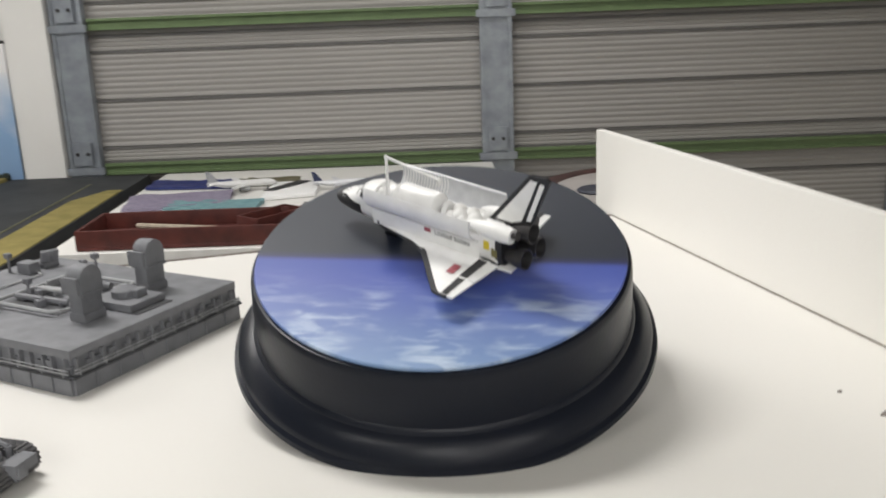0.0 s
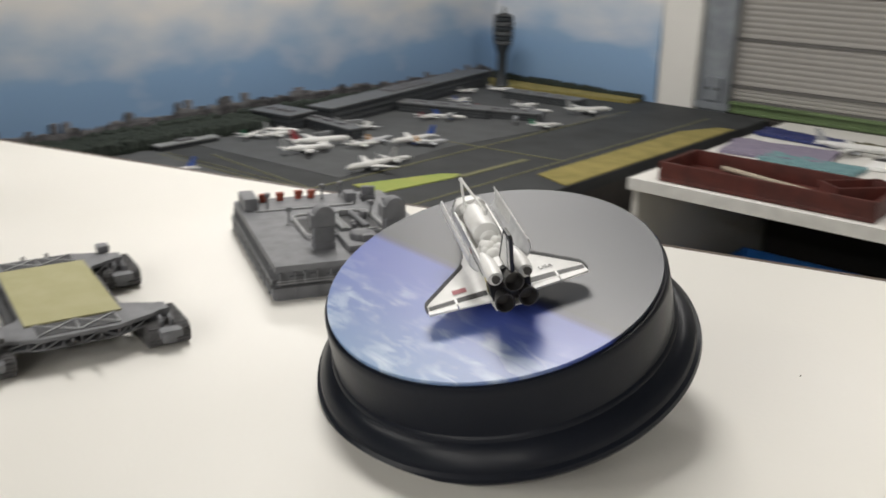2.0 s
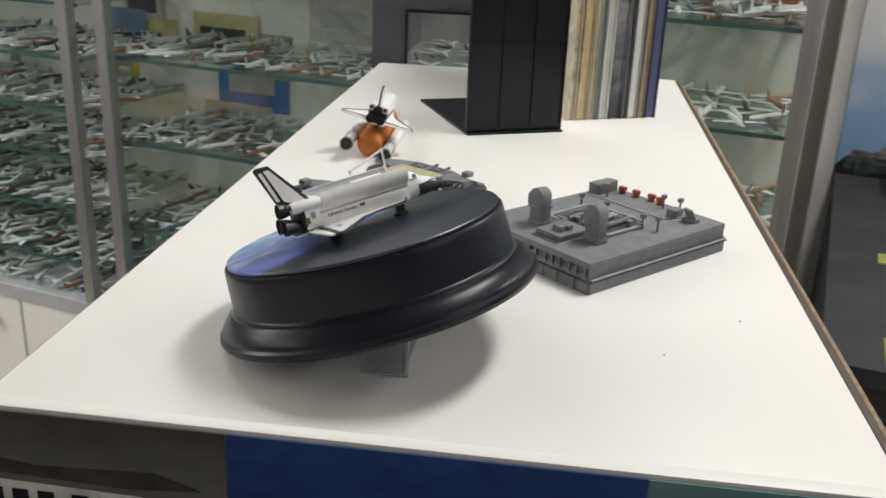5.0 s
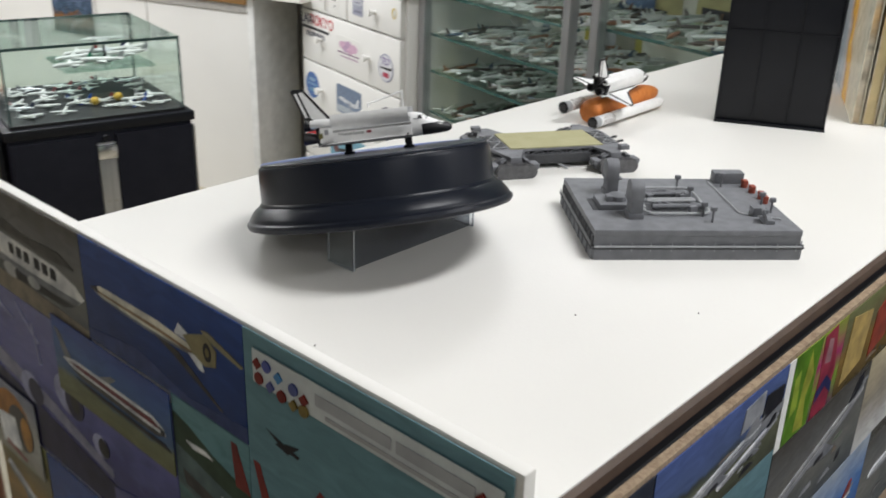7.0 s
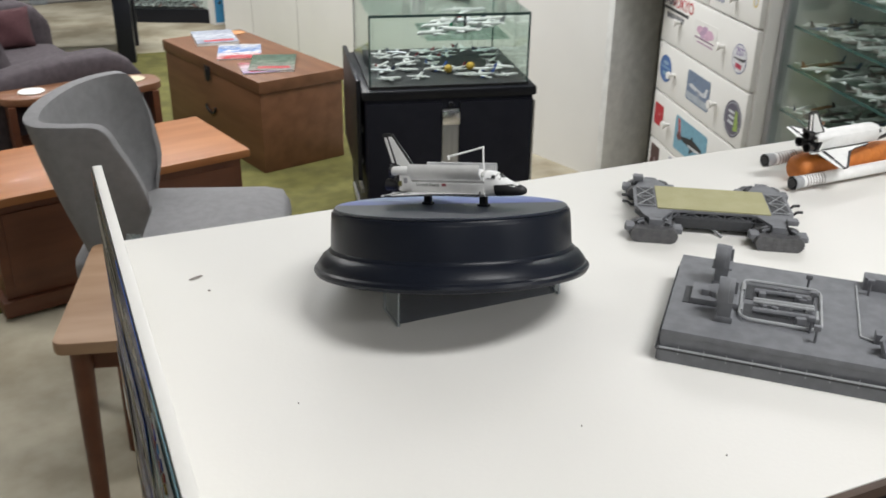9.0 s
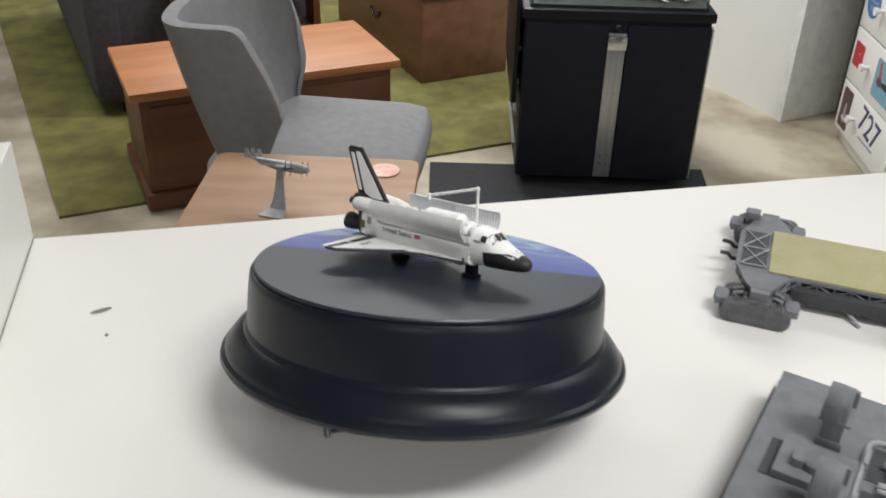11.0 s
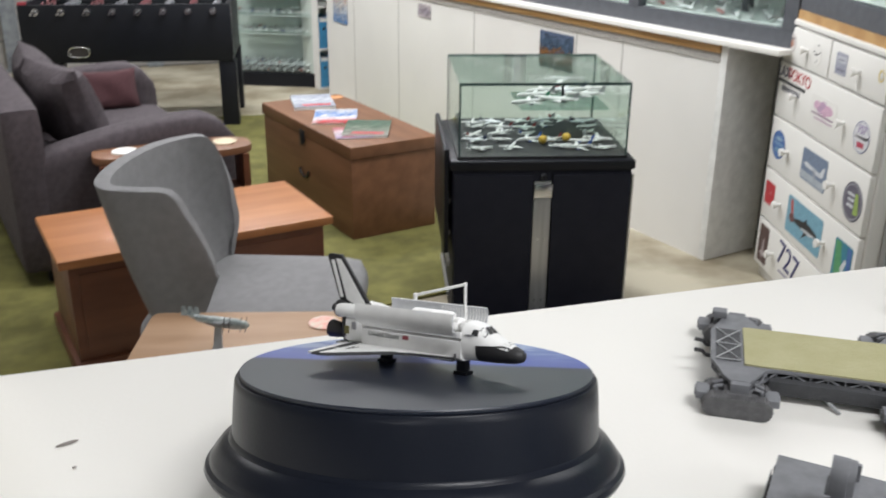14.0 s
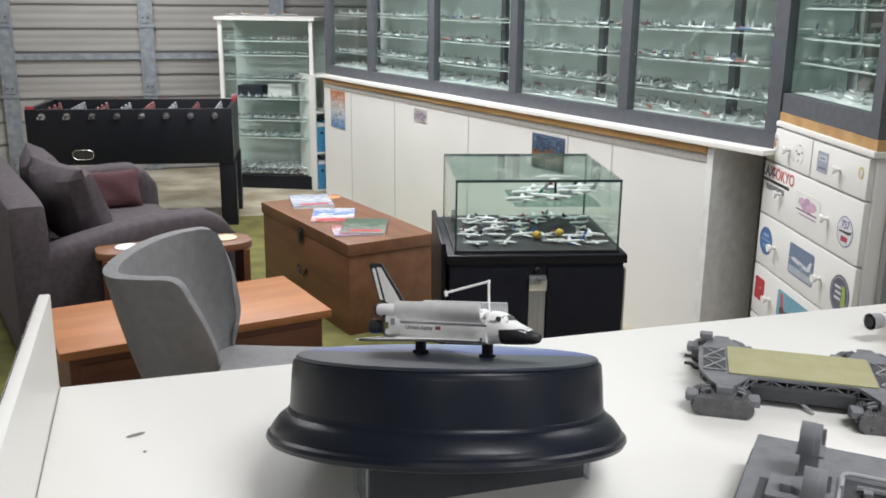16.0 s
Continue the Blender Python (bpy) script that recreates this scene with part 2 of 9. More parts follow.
ALU = mat("brushed_aluminium", (0.50, 0.50, 0.51), 0.32, metal=0.8, scale=80, stretch=(1, 1, 0.05))
CABGREY = mat("grey_cabinet_frame", (0.088, 0.094, 0.108), 0.5, scale=30)
CABBACK = mat("cabinet_back", (0.74, 0.78, 0.76), 0.6, color2=(0.70, 0.75, 0.73), scale=5)
COASTER = mat("printed_coaster", (0.62, 0.50, 0.40), 0.5, color2=(0.70, 0.30, 0.25), scale=45)
GLASS = glass("clear_glass", (0.92, 0.965, 0.945))
SHELFG = glass("green_glass_shelf", (0.80, 0.90, 0.86))
ACRYL = glass("clear_acrylic", (0.90, 0.93, 0.94))
FOLIO = {}


def tone(r, g, b, rough=0.5):
    """A printed or painted colour, made once."""
    key = (r, g, b, rough)
    if key not in FOLIO:
        FOLIO[key] = mat("printed_colour", (r, g, b), rough, color2=(r * 0.8, g * 0.8, b * 0.82), scale=60)
    return FOLIO[key]


def ramp_node(nt, stops):
    rp = nt.nodes.new("ShaderNodeValToRGB")
    el = rp.color_ramp.elements
    while len(el) < len(stops):
        el.new(0.5)
    for e, (p, c) in zip(el, stops):
        e.position, e.color = p, (*c, 1)
    return rp


def sky_print():
    """A printed photograph of a hazy blue sky with soft white clouds, paler upwards."""
    m = bpy.data.materials.new("printed_sky")
    m.use_nodes = True
    nt = m.node_tree
    b = nt.nodes["Principled BSDF"]
    b.inputs["Roughness"].default_value = 0.6
    tc = nt.nodes.new("ShaderNodeTexCoord")
    sp = nt.nodes.new("ShaderNodeSeparateXYZ")
    nt.links.new(tc.outputs["Object"], sp.inputs[0])
    mr = nt.nodes.new("ShaderNodeMapRange")
    mr.inputs[1].default_value, mr.inputs[2].default_value = 0.0, 0.55
    nt.links.new(sp.outputs["Z"], mr.inputs[0])
    grad = ramp_node(nt, [(0.0, (0.20, 0.32, 0.50)), (0.35, (0.23, 0.37, 0.57)), (0.65, (0.34, 0.46, 0.61)), (1.0, (0.54, 0.61, 0.68))])
    nt.links.new(mr.outputs[0], grad.inputs[0])
    mp = nt.nodes.new("ShaderNodeMapping")
    mp.inputs["Scale"].default_value = (1.0, 1.0, 2.0)
    nt.links.new(tc.outputs["Object"], mp.inputs[0])
    no = nt.nodes.new("ShaderNodeTexNoise")
    no.inputs["Scale"].default_value, no.inputs["Detail"].default_value, no.inputs["Roughness"].default_value = 3.4, 4, 0.42
    nt.links.new(mp.outputs[0], no.inputs[0])
    add = nt.nodes.new("ShaderNodeMath")
    add.operation = "MULTIPLY_ADD"
    add.inputs[1].default_value, add.inputs[2].default_value = 0.85, -0.42
    nt.links.new(mr.outputs[0], add.inputs[0])
    su = nt.nodes.new("ShaderNodeMath")
    nt.links.new(add.outputs[0], su.inputs[0])
    nt.links.new(no.outputs["Fac"], su.inputs[1])
    cl = nt.nodes.new("ShaderNodeMapRange")
    cl.inputs[1].default_value, cl.inputs[2].default_value = 0.38, 0.80
    nt.links.new(su.outputs[0], cl.inputs[0])
    mx = nt.nodes.new("ShaderNodeMix")
    mx.data_type = "RGBA"
    mx.inputs[7].default_value = (0.72, 0.71, 0.71, 1)
    nt.links.new(cl.outputs[0], mx.inputs[0])
    nt.links.new(grad.outputs[0], mx.inputs[6])
    nt.links.new(mx.outputs[2], b.inputs["Base Color"])
    return m


def earth_print():
    """The printed top disc: dark space, a bright limb, and blue sea under streaks of cloud."""
    m = bpy.data.materials.new("printed_earth")
    m.use_nodes = True
    nt = m.node_tree
    b = nt.nodes["Principled BSDF"]
    b.inputs["Roughness"].default_value, b.inputs["Specular IOR Level"].default_value = 0.36, 0.64
    tc = nt.nodes.new("ShaderNodeTexCoord")
    sp = nt.nodes.new("ShaderNodeSeparateXYZ")
    nt.links.new(tc.outputs["Object"], sp.inputs[0])
    mr = nt.nodes.new("ShaderNodeMapRange")
    mr.inputs[1].default_value, mr.inputs[2].default_value = -0.07, 0.01
    nt.links.new(sp.outputs["Y"], mr.inputs[0])
    base = ramp_node(nt, [(0.0, (0.19, 0.30, 0.50)), (0.40, (0.105, 0.160, 0.42)), (0.62, (0.070, 0.106, 0.39)), (0.765, (0.050, 0.084, 0.36)), (0.80, (0.019, 0.024, 0.09)), (0.84, (0.015, 0.020, 0.034))])
    nt.links.new(mr.outputs[0], base.inputs[0])
    mp = nt.nodes.new("ShaderNodeMapping")
    mp.inputs["Scale"].default_value, mp.inputs["Rotation"].default_value = (55, 190, 60), (0, 0, 0.10)
    nt.links.new(tc.outputs["Object"], mp.inputs[0])
    no = nt.nodes.new("ShaderNodeTexNoise")
    no.inputs["Scale"].default_value, no.inputs["Detail"].default_value, no.inputs["Distortion"].default_value = 1.0, 7, 0.6
    nt.links.new(mp.outputs[0], no.inputs[0])
    cl = nt.nodes.new("ShaderNodeMapRange")
    cl.inputs[1].default_value, cl.inputs[2].default_value = 0.47, 0.66
    nt.links.new(no.outputs["Fac"], cl.inputs[0])
    where = ramp_node(nt, [(0.0, (1, 1, 1)), (0.35, (0.8, 0.8, 0.8)), (0.58, (0.16, 0.16, 0.16)), (0.70, (0, 0, 0))])
    nt.links.new(mr.outputs[0], where.inputs[0])
    mu = nt.nodes.new("ShaderNodeMath")
    mu.operation = "MULTIPLY"
    big = nt.nodes.new("ShaderNodeTexNoise")
    big.inputs["Scale"].default_value, big.inputs["Detail"].default_value = 34, 3
    nt.links.new(tc.outputs["Object"], big.inputs[0])
    mass = nt.nodes.new("ShaderNodeMapRange")
    mass.inputs[1].default_value, mass.inputs[2].default_value = 0.36, 0.60
    nt.links.new(big.outputs["Fac"], mass.inputs[0])
    both = nt.nodes.new("ShaderNodeMath")
    both.operation = "MULTIPLY"
    nt.links.new(cl.outputs[0], both.inputs[0])
    nt.links.new(mass.outputs[0], both.inputs[1])
    nt.links.new(both.outputs[0], mu.inputs[0])
    nt.links.new(where.outputs[0], mu.inputs[1])
    mx = nt.nodes.new("ShaderNodeMix")
    mx.data_type = "RGBA"
    mx.inputs[7].default_value = (0.60, 0.70, 0.80, 1)
    nt.links.new(mu.outputs[0], mx.inputs[0])
    nt.links.new(base.outputs[0], mx.inputs[6])
    nt.links.new(mx.outputs[2], b.inputs["Base Color"])
    return m


def photo_print(name, stops, scale=9.0, axis="Z", lo=-0.06, hi=0.06, dist=0.6, mottle=1.0):
    """A printed picture: bands of colour broken by noise."""
    m = bpy.data.materials.new(name)
    m.use_nodes = True
    nt = m.node_tree
    b = nt.nodes["Principled BSDF"]
    b.inputs["Roughness"].default_value, b.inputs["Specular IOR Level"].default_value = 0.24, 0.05
    tc = nt.nodes.new("ShaderNodeTexCoord")
    sp = nt.nodes.new("ShaderNodeSeparateXYZ")
    nt.links.new(tc.outputs["Object"], sp.inputs[0])
    mr = nt.nodes.new("ShaderNodeMapRange")
    mr.inputs[1].default_value, mr.inputs[2].default_value = lo, hi
    nt.links.new(sp.outputs[axis], mr.inputs[0])
    no = nt.nodes.new("ShaderNodeTexNoise")
    no.inputs["Scale"].default_value, no.inputs["Detail"].default_value = scale, 6
    nt.links.new(tc.outputs["Object"], no.inputs[0])
    ma = nt.nodes.new("ShaderNodeMath")
    ma.operation = "MULTIPLY_ADD"
    ma.inputs[1].default_value, ma.inputs[2].default_value = dist, -dist / 2
    nt.links.new(no.outputs["Fac"], ma.inputs[0])
    ad = nt.nodes.new("ShaderNodeMath")
    nt.links.new(ma.outputs[0], ad.inputs[0])
    nt.links.new(mr.outputs[0], ad.inputs[1])
    rp = ramp_node(nt, stops)
    nt.links.new(ad.outputs[0], rp.inputs[0])
    n2 = nt.nodes.new("ShaderNodeTexNoise")
    n2.inputs["Scale"].default_value, n2.inputs["Detail"].default_value, n2.inputs["Distortion"].default_value = scale * 2.3, 5, 1.2
    mp = nt.nodes.new("ShaderNodeMapping")
    mp.inputs["Scale"].default_value, mp.inputs["Rotation"].default_value = (0.45, 1.5, 1), (0, 0, 0.3)
    nt.links.new(tc.outputs["Object"], mp.inputs[0])
    nt.links.new(mp.outputs[0], n2.inputs[0])
    lv = nt.nodes.new("ShaderNodeMapRange")
    lv.inputs[1].default_value, lv.inputs[2].default_value, lv.inputs[3].default_value, lv.inputs[4].default_value = 0.3, 0.72, 1 - 0.55 * mottle, 1 + 0.5 * mottle
    nt.links.new(n2.outputs["Fac"], lv.inputs[0])
    hs = nt.nodes.new("ShaderNodeHueSaturation")
    nt.links.new(lv.outputs[0], hs.inputs["Value"])
    nt.links.new(rp.outputs[0], hs.inputs["Color"])
    nt.links.new(hs.outputs[0], b.inputs["Base Color"])
    return m


def launch_print():
    """A printed launch: blue-grey smoke, a rosy fringe, a slanting orange flame and pale ground haze."""
    m = photo_print("printed_launch", [(0.0, (0.27, 0.30, 0.33)), (0.20, (0.40, 0.42, 0.43)), (0.29, (0.56, 0.46, 0.40)), (0.335, (0.40, 0.27, 0.18)), (0.37, (0.72, 0.36, 0.05)), (0.44, (0.86, 0.52, 0.10)),
                                       (0.49, (0.70, 0.34, 0.06)), (0.53, (0.74, 0.62, 0.42)), (1.0, (0.70, 0.66, 0.52))], 26, "Y", 0.226, 0.0, 0.30, 0.45)
    nt = m.node_tree
    sp = next(n for n in nt.nodes if n.type == "SEPXYZ")
    mr = next(n for n in nt.nodes if n.type == "MAP_RANGE")
    slant = nt.nodes.new("ShaderNodeMath")
    slant.operation = "MULTIPLY_ADD"
    slant.inputs[1].default_value = -0.42
    nt.links.new(sp.outputs["Z"], slant.inputs[0])
    nt.links.new(sp.outputs["Y"], slant.inputs[2])
    nt.links.new(slant.outputs[0], mr.inputs[0])
    mr.inputs[1].default_value, mr.inputs[2].default_value = 0.200, -0.026
    return m


def ptone(r, g, b):
    """Ink inside a printed photograph, mottled like the picture round it."""
    key = ("photo", r, g, b)
    if key not in FOLIO:
        FOLIO[key] = mat("printed_ink", (r, g, b), 0.3, color2=(r * 0.55, g * 0.56, b * 0.60), scale=70, detail=7, spec=0.05)
    return FOLIO[key]


SKY = sky_print()
EARTH = earth_print()

# ---------------------------------------------------------------- room: axes turned 15 degrees against the counter
ROOM = Matrix.Rotation(radians(-15), 4, "Z")


def room(u, v, z=0.0, turn=0.0):
    return ROOM @ pose(u, v, z, 0, 0, turn)


def wall(name, u0, v0, u1, v1, z0, z1, material=None, label="plain white painted wall"):
    ob = slab(name, u0, v0, z0, u1, v1, z1, material or PAINTW)
    ob.matrix_basis = ROOM
    return tagged(ob, label, "wall", kind="structure")


fl = slab("floor", -4.2, -9.6, FLOOR - 0.12, 5.6, 4.2, FLOOR, CONCRETE)
fl.matrix_basis = ROOM
tagged(fl, "worn stained concrete garage floor", "floor", kind="structure")
# ceiling out of view, kept grey to weaken the bounced light
CEILM = mat("grey_ceiling_board", (0.36, 0.36, 0.36), 0.8, scale=3)
ce = slab("ceiling", -4.2, -9.6, CEIL, 5.6, 4.2, CEIL + 0.1, CEILM)
ce.matrix_basis = ROOM
tagged(ce, "plain grey ceiling, out of view", "ceiling", kind="structure")
wall("wall_north", -4.2, 3.62, 4.2, 3.74, FLOOR, CEIL)
wall("wall_west", -2.98, -0.6, -2.86, 3.62, FLOOR, CEIL)
wall("wall_west_back", -3.4, -9.6, -3.28, -0.6, FLOOR, CEIL)
wall("wall_east", 3.3, -3.2, 3.42, 3.62, FLOOR, CEIL)
wall("wall_east_return", 3.42, -3.32, 5.3, -3.2, FLOOR, CEIL)
wall("wall_east_south", 5.3, -9.6, 5.42, -3.32, FLOOR, CEIL)
wall("wall_south", -3.28, -9.6, 5.3, -9.48, FLOOR, CEIL)
wall("column_north", -1.60, 3.28, -1.44, 3.62, FLOOR, CEIL, label="white boxed column beside the garage door")


def garage_door(name, u0, u1, v, posts, m, seams, label, rib=0.021, brackets=()):
    """A sectional steel door of ribbed sheet with upright channels and painted rails; it faces -v."""
    top = empty(name, m, label, "garage door", kind="structure")
    zs = sorted(seams)
    for a, b in zip(zs, zs[1:]):
        bm = bmesh.new()
        n = max(3, int((b - a - 0.012) / rib))
        pts = []
        h = (b - a - 0.010) / n
        for i in range(n):
            z = a + 0.005 + i * h
            pts += [(0.0, z + h * 0.10), (0.0, z + h * 0.62), (0.0018, z + h * 0.74), (0.0018, z + h * 0.96)]
        vs = [[bm.verts.new((u, v + d, z)) for d, z in pts] for u in (u0, u1)]
        for i in range(len(pts) - 1):
            bm.faces.new((vs[0][i], vs[1][i], vs[1][i + 1], vs[0][i + 1]))
        box(bm, u0, v + 0.012, a, u1, v + 0.030, b)
        part("door_panel", bm, STEEL, top)
    for z in zs:
        part("seam_strip", _strip(u0, u1, v, z), STEELD, top, "dark joint strip")
    for p in posts:
        bm = bmesh.new()
        box(bm, p - 0.055, v - 0.045, zs[0] - 0.1, p + 0.055, v - 0.012, zs[-1])
        box(bm, p - 0.062, v - 0.052, zs[0] - 0.1, p - 0.048, v - 0.010, zs[-1])
        box(bm, p + 0.048, v - 0.052, zs[0] - 0.1, p + 0.062, v - 0.010, zs[-1])
        post = part("upright_channel", bm, GALV, top, "galvanised steel upright")
        for z in brackets or zs[::3]:
            bm = bmesh.new()
            cbox(bm, (p, v - 0.052, z + 0.03), (0.15, 0.012, 0.028))
            cbox(bm, (p, v - 0.056, z + 0.10), (0.07, 0.012, 0.09))
            part("bracket", bm, GALV, post)
            for k in (-0.02, 0.02):
                bm = bmesh.new()
                rod(bm, (p + k, v - 0.060, z + 0.10), (p + k, v - 0.068, z + 0.10), 0.008, 0.007, 8)
                part("bolt", bm, NOZZLE, post)
    return top


def _strip(u0, u1, v, z):
    bm = bmesh.new()
    box(bm, u0, v - 0.004, z - 0.005, u1, v + 0.010, z + 0.005)
    return bm


DOORN = garage_door("garage_door", -1.38, 3.28, 3.36, (-1.37, 0.267, 1.90, 3.2), ROOM,
                    [-1.33, -1.141, -0.954, -0.767, -0.58, -0.45, -0.393, -0.206, -0.018, 0.042, 0.168, 0.355, 0.542, 0.73, 0.917, 1.104, 1.291, 1.44],
                    "grey ribbed sectional garage door with steel uprights", brackets=(-0.505, 0.045, 0.60))
for z in (-0.474, 0.088, 0.66):
    bm = bmesh.new()
    box(bm, -1.30, 3.338, z - 0.022, 3.28, 3.352, z + 0.022)
    box(bm, -1.30, 3.326, z + 0.012, 3.28, 3.338, z + 0.022)
    box(bm, -1.30, 3.326, z - 0.022, 3.28, 3.338, z - 0.012)
    part("green_rail", bm, GREENS, DOORN, "dull green painted stiffening rail")
bm = bmesh.new()
box(bm, -1.40, 3.28, FLOOR, 0.22, 3.33, -0.500)
k = done("door_sill_wall", bm, DARKW)
k.matrix_basis = ROOM
tagged(k, "dark board between the bench and the garage door", "wall", kind="structure")

# the second door, in the far south wall
DOORS = garage_door("garage_door", -3.0, 2.2, 0.0, (-2.35, -1.16, 0.0, 1.16), pose(0.155, -8.62, 0, 0, 0, 180),
                    [FLOOR, -1.07, -0.87, -0.67, -0.47, -0.266, -0.067, 0.14, 0.34, 0.54, 0.75, 0.95, 1.15, 1.36], "pale grey sectional garage door behind the football table", rib=0.10)
for z in (-0.30, 0.31, 0.92):
    bm = bmesh.new()
    box(bm, -3.0, -0.030, z - 0.030, 2.2, -0.0045, z + 0.022)
    part("stiffening_rail", bm, GALV, DOORS)

# ---------------------------------------------------------------- the display counter
CN, CS, CE, CW = 0.2045, -0.181, 0.214, -0.772
counter = empty("display_counter", Matrix.Identity(4), "tall white-topped display counter with glass front and photo-covered sides", "counter")
bm = bmesh.new()
box(bm, CW, CS, -0.018, CE, CN, 0.0)
part("countertop", bm, WHITE, counter, "smooth off-white laminate top", bevel=0.0012)
slab("front_edging", CW, CS - 0.0011, -0.036, CE, CS - 0.0003, -0.0012, BROWN, counter, "brown wood edging")
slab("rear_edging", CW, CN + 0.0004, -0.0062, CE, CN + 0.0042, -0.0003, tone(0.085, 0.055, 0.040), counter, "dark brown edging strip")
# near-black slabs fill the slot behind the edging and draw its shade
slab("rear_recess", CW, CN + 0.0003, -0.0178, CE, CN + 0.0028, -0.0064, tone(0.010, 0.010, 0.012), counter)
slab("rear_gap", CW, CN + 0.0029, FLOOR, CE, CN + 0.0076, -0.0130, tone(0.010, 0.010, 0.012), counter, "near-black strip standing for the shade behind the edging")
slab("rear_board", CW, CN + 0.0077, FLOOR, CE, CN + 0.0120, -0.0080, RAWEDGE, counter, "raw board edge above the photographs")
slab("rear_shadow_gap", CW, CN - 0.012, FLOOR, CE, CN + 0.0026, -0.0182, DARKW, counter)
slab("end_board", CE - 0.016, CS, FLOOR, CE - 0.0015, CN - 0.012, -0.0185, DARKW, counter)
slab("west_board", CW, CS, FLOOR, CW + 0.016, CN - 0.012, -0.0185, DARKW, counter)
slab("inner_back", CW + 0.018, CN - 0.030, FLOOR + 0.08, CE - 0.018, CN - 0.014, -0.038, PAINTW, counter)
slab("plinth", CW + 0.018, CS + 0.01, FLOOR, CE - 0.018, CN - 0.032, FLOOR + 0.078, DARKW, counter)
for z in (-0.30, -0.58, -0.86):
    slab("glass_shelf", CW + 0.018, CS + 0.02, z - 0.006, CE - 0.018, CN - 0.032, z, SHELFG, counter)
for x0, x1 in ((CW + 0.018, -0.249), (-0.247, 0.17)):
    o = slab("glass_door", x0, CS + 0.004, FLOOR + 0.08, x1, CS + 0.009, -0.038, GLASS, counter)
    o.visible_shadow = False
for x in (-0.249, 0.172):
    slab("door_seal", x - 0.005, CS + 0.001, FLOOR + 0.08, x + 0.005, CS + 0.012, -0.038, BLACKP, counter, "dark strip on the glass door edge")
slab("sliding_door_edge", -0.169, CS + 0.013, FLOOR + 0.08, -0.161, CS + 0.018, -0.038, tone(0.36, 0.36, 0.31), counter, "pale edge of the inner sliding glass")
slab("front_post", 0.185, CS + 0.002, FLOOR, CE - 0.017, CS + 0.03, -0.038, PAINTW, counter)

# the raised end panel
board = empty("photo_screen", Matrix.Identity(4), "thin white board covered with airliner photographs on its outer face", "screen")
bm = bmesh.new()
box(bm, CE, CS - 0.002, -1.02, CE + 0.006, 0.2305, 0.0545)
part("board", bm, WHITE, board, bevel=0.001)
slab("joint_line", CE - 0.0007, CS, 0.0002, CE - 0.0003, CN, 0.0007, tone(0.30, 0.26, 0.22), board)

# ---------------------------------------------------------------- round display base with its print
C0 = Vector((0.0318, -0.0333, 0.0552))
ND = Vector((-0.093, -0.288, 1)).normalized()
EX = (Vector((1, 0, 0)) - ND * ND.x).normalized()
EY = ND.cross(EX)
BASE = Matrix.Translation(C0) @ Matrix((EX, EY, ND)).transposed().to_4x4() @ pose(0, 0, 0, 0, 0, -22)
base = empty("round_plinth", BASE, "round black lacquered display base tilted on a clear riser", "plinth")
bm = bmesh.new()
lathe(bm, [(0.060, -0.0377), (0.0775, -0.0377), (0.0800, -0.0369), (0.0811, -0.0349), (0.0807, -0.0332), (0.0792, -0.0322), (0.0789, -0.0309), (0.0783, -0.0298),
           (0.0772, -0.0284), (0.0756, -0.0262), (0.0736, -0.0247), (0.0722, -0.0240), (0.0718, -0.0228), (0.0709, -0.0220), (0.0705, -0.0100), (0.0701, -0.0042),
           (0.0699, -0.0022), (0.0693, -0.0012), (0.0682, -0.0010), (0.020, -0.0010)], 128, None, True)
part("moulded_body", bm, BASEBLK, base)
bm = bmesh.new()
lathe(bm, [(0.0655, -0.0008), (0.0682, -0.0008), (0.0684, 0.0002), (0.0680, 0.0007), (0.0010, 0.0007)], 128, None, True)
part("printed_disc", bm, EARTH, base, "round print of blue ocean and black space")


def under_base(x, y):
    return C0.z + (0.093 * (x - C0.x) + 0.288 * (y - C0.y)) - 0.0377 / ND.z - 0.0006


EDGEW = mat("polished_acrylic_edge", (0.34, 0.36, 0.38), 0.2)
riser = empty("acrylic_riser", Matrix.Identity(4), "clear acrylic riser propping up the round base", "riser")
R0, R1, RY0, RY1 = -0.027, 0.077, -0.024, -0.002
for x in (R0, R1):
    bm = bmesh.new()
    vs = [bm.verts.new((x + dx, y, z)) for dx in (-0.0014, 0.0014) for y, z in ((RY0, 0.0), (RY1, 0.0), (RY1, under_base(x, RY1) - 0.003), (RY0, under_base(x, RY0) - 0.003))]
    bm.faces.new(vs[:4]), bm.faces.new(vs[4:][::-1])
    for i in range(4):
        bm.faces.new((vs[i], vs[(i + 1) % 4], vs[4 + (i + 1) % 4], vs[4 + i]))
    part("riser_leg", bm, ACRYL, riser)
for x in (R0, R1):
    for y in (RY0, RY1):
        bm = bmesh.new()
        rod(bm, (x, y, 0.0001), (x, y, under_base(x, y) - 0.003), 0.00045, 0.00045, 8)
        part("polished_edge", bm, EDGEW, riser, "bright polished acrylic edge")
    bm = bmesh.new()
    rod(bm, (x, RY0, 0.0005), (x, RY1, 0.0005), 0.00045, 0.00045, 8)
    part("polished_edge", bm, EDGEW, riser, "bright polished acrylic edge")
bm = bmesh.new()
q = [(x, y, under_base(x, y)) for x, y in ((R0, RY0), (R1, RY0), (R1, RY1), (R0, RY1))]
loft(bm, [[Vector(p) - Vector((0, 0, 0.0028)) for p in q], [Vector(p) for p in q]])
part("riser_top", bm, ACRYL, riser)
# added sheet, tinted grey to deepen the shade between the riser legs
bm = bmesh.new()
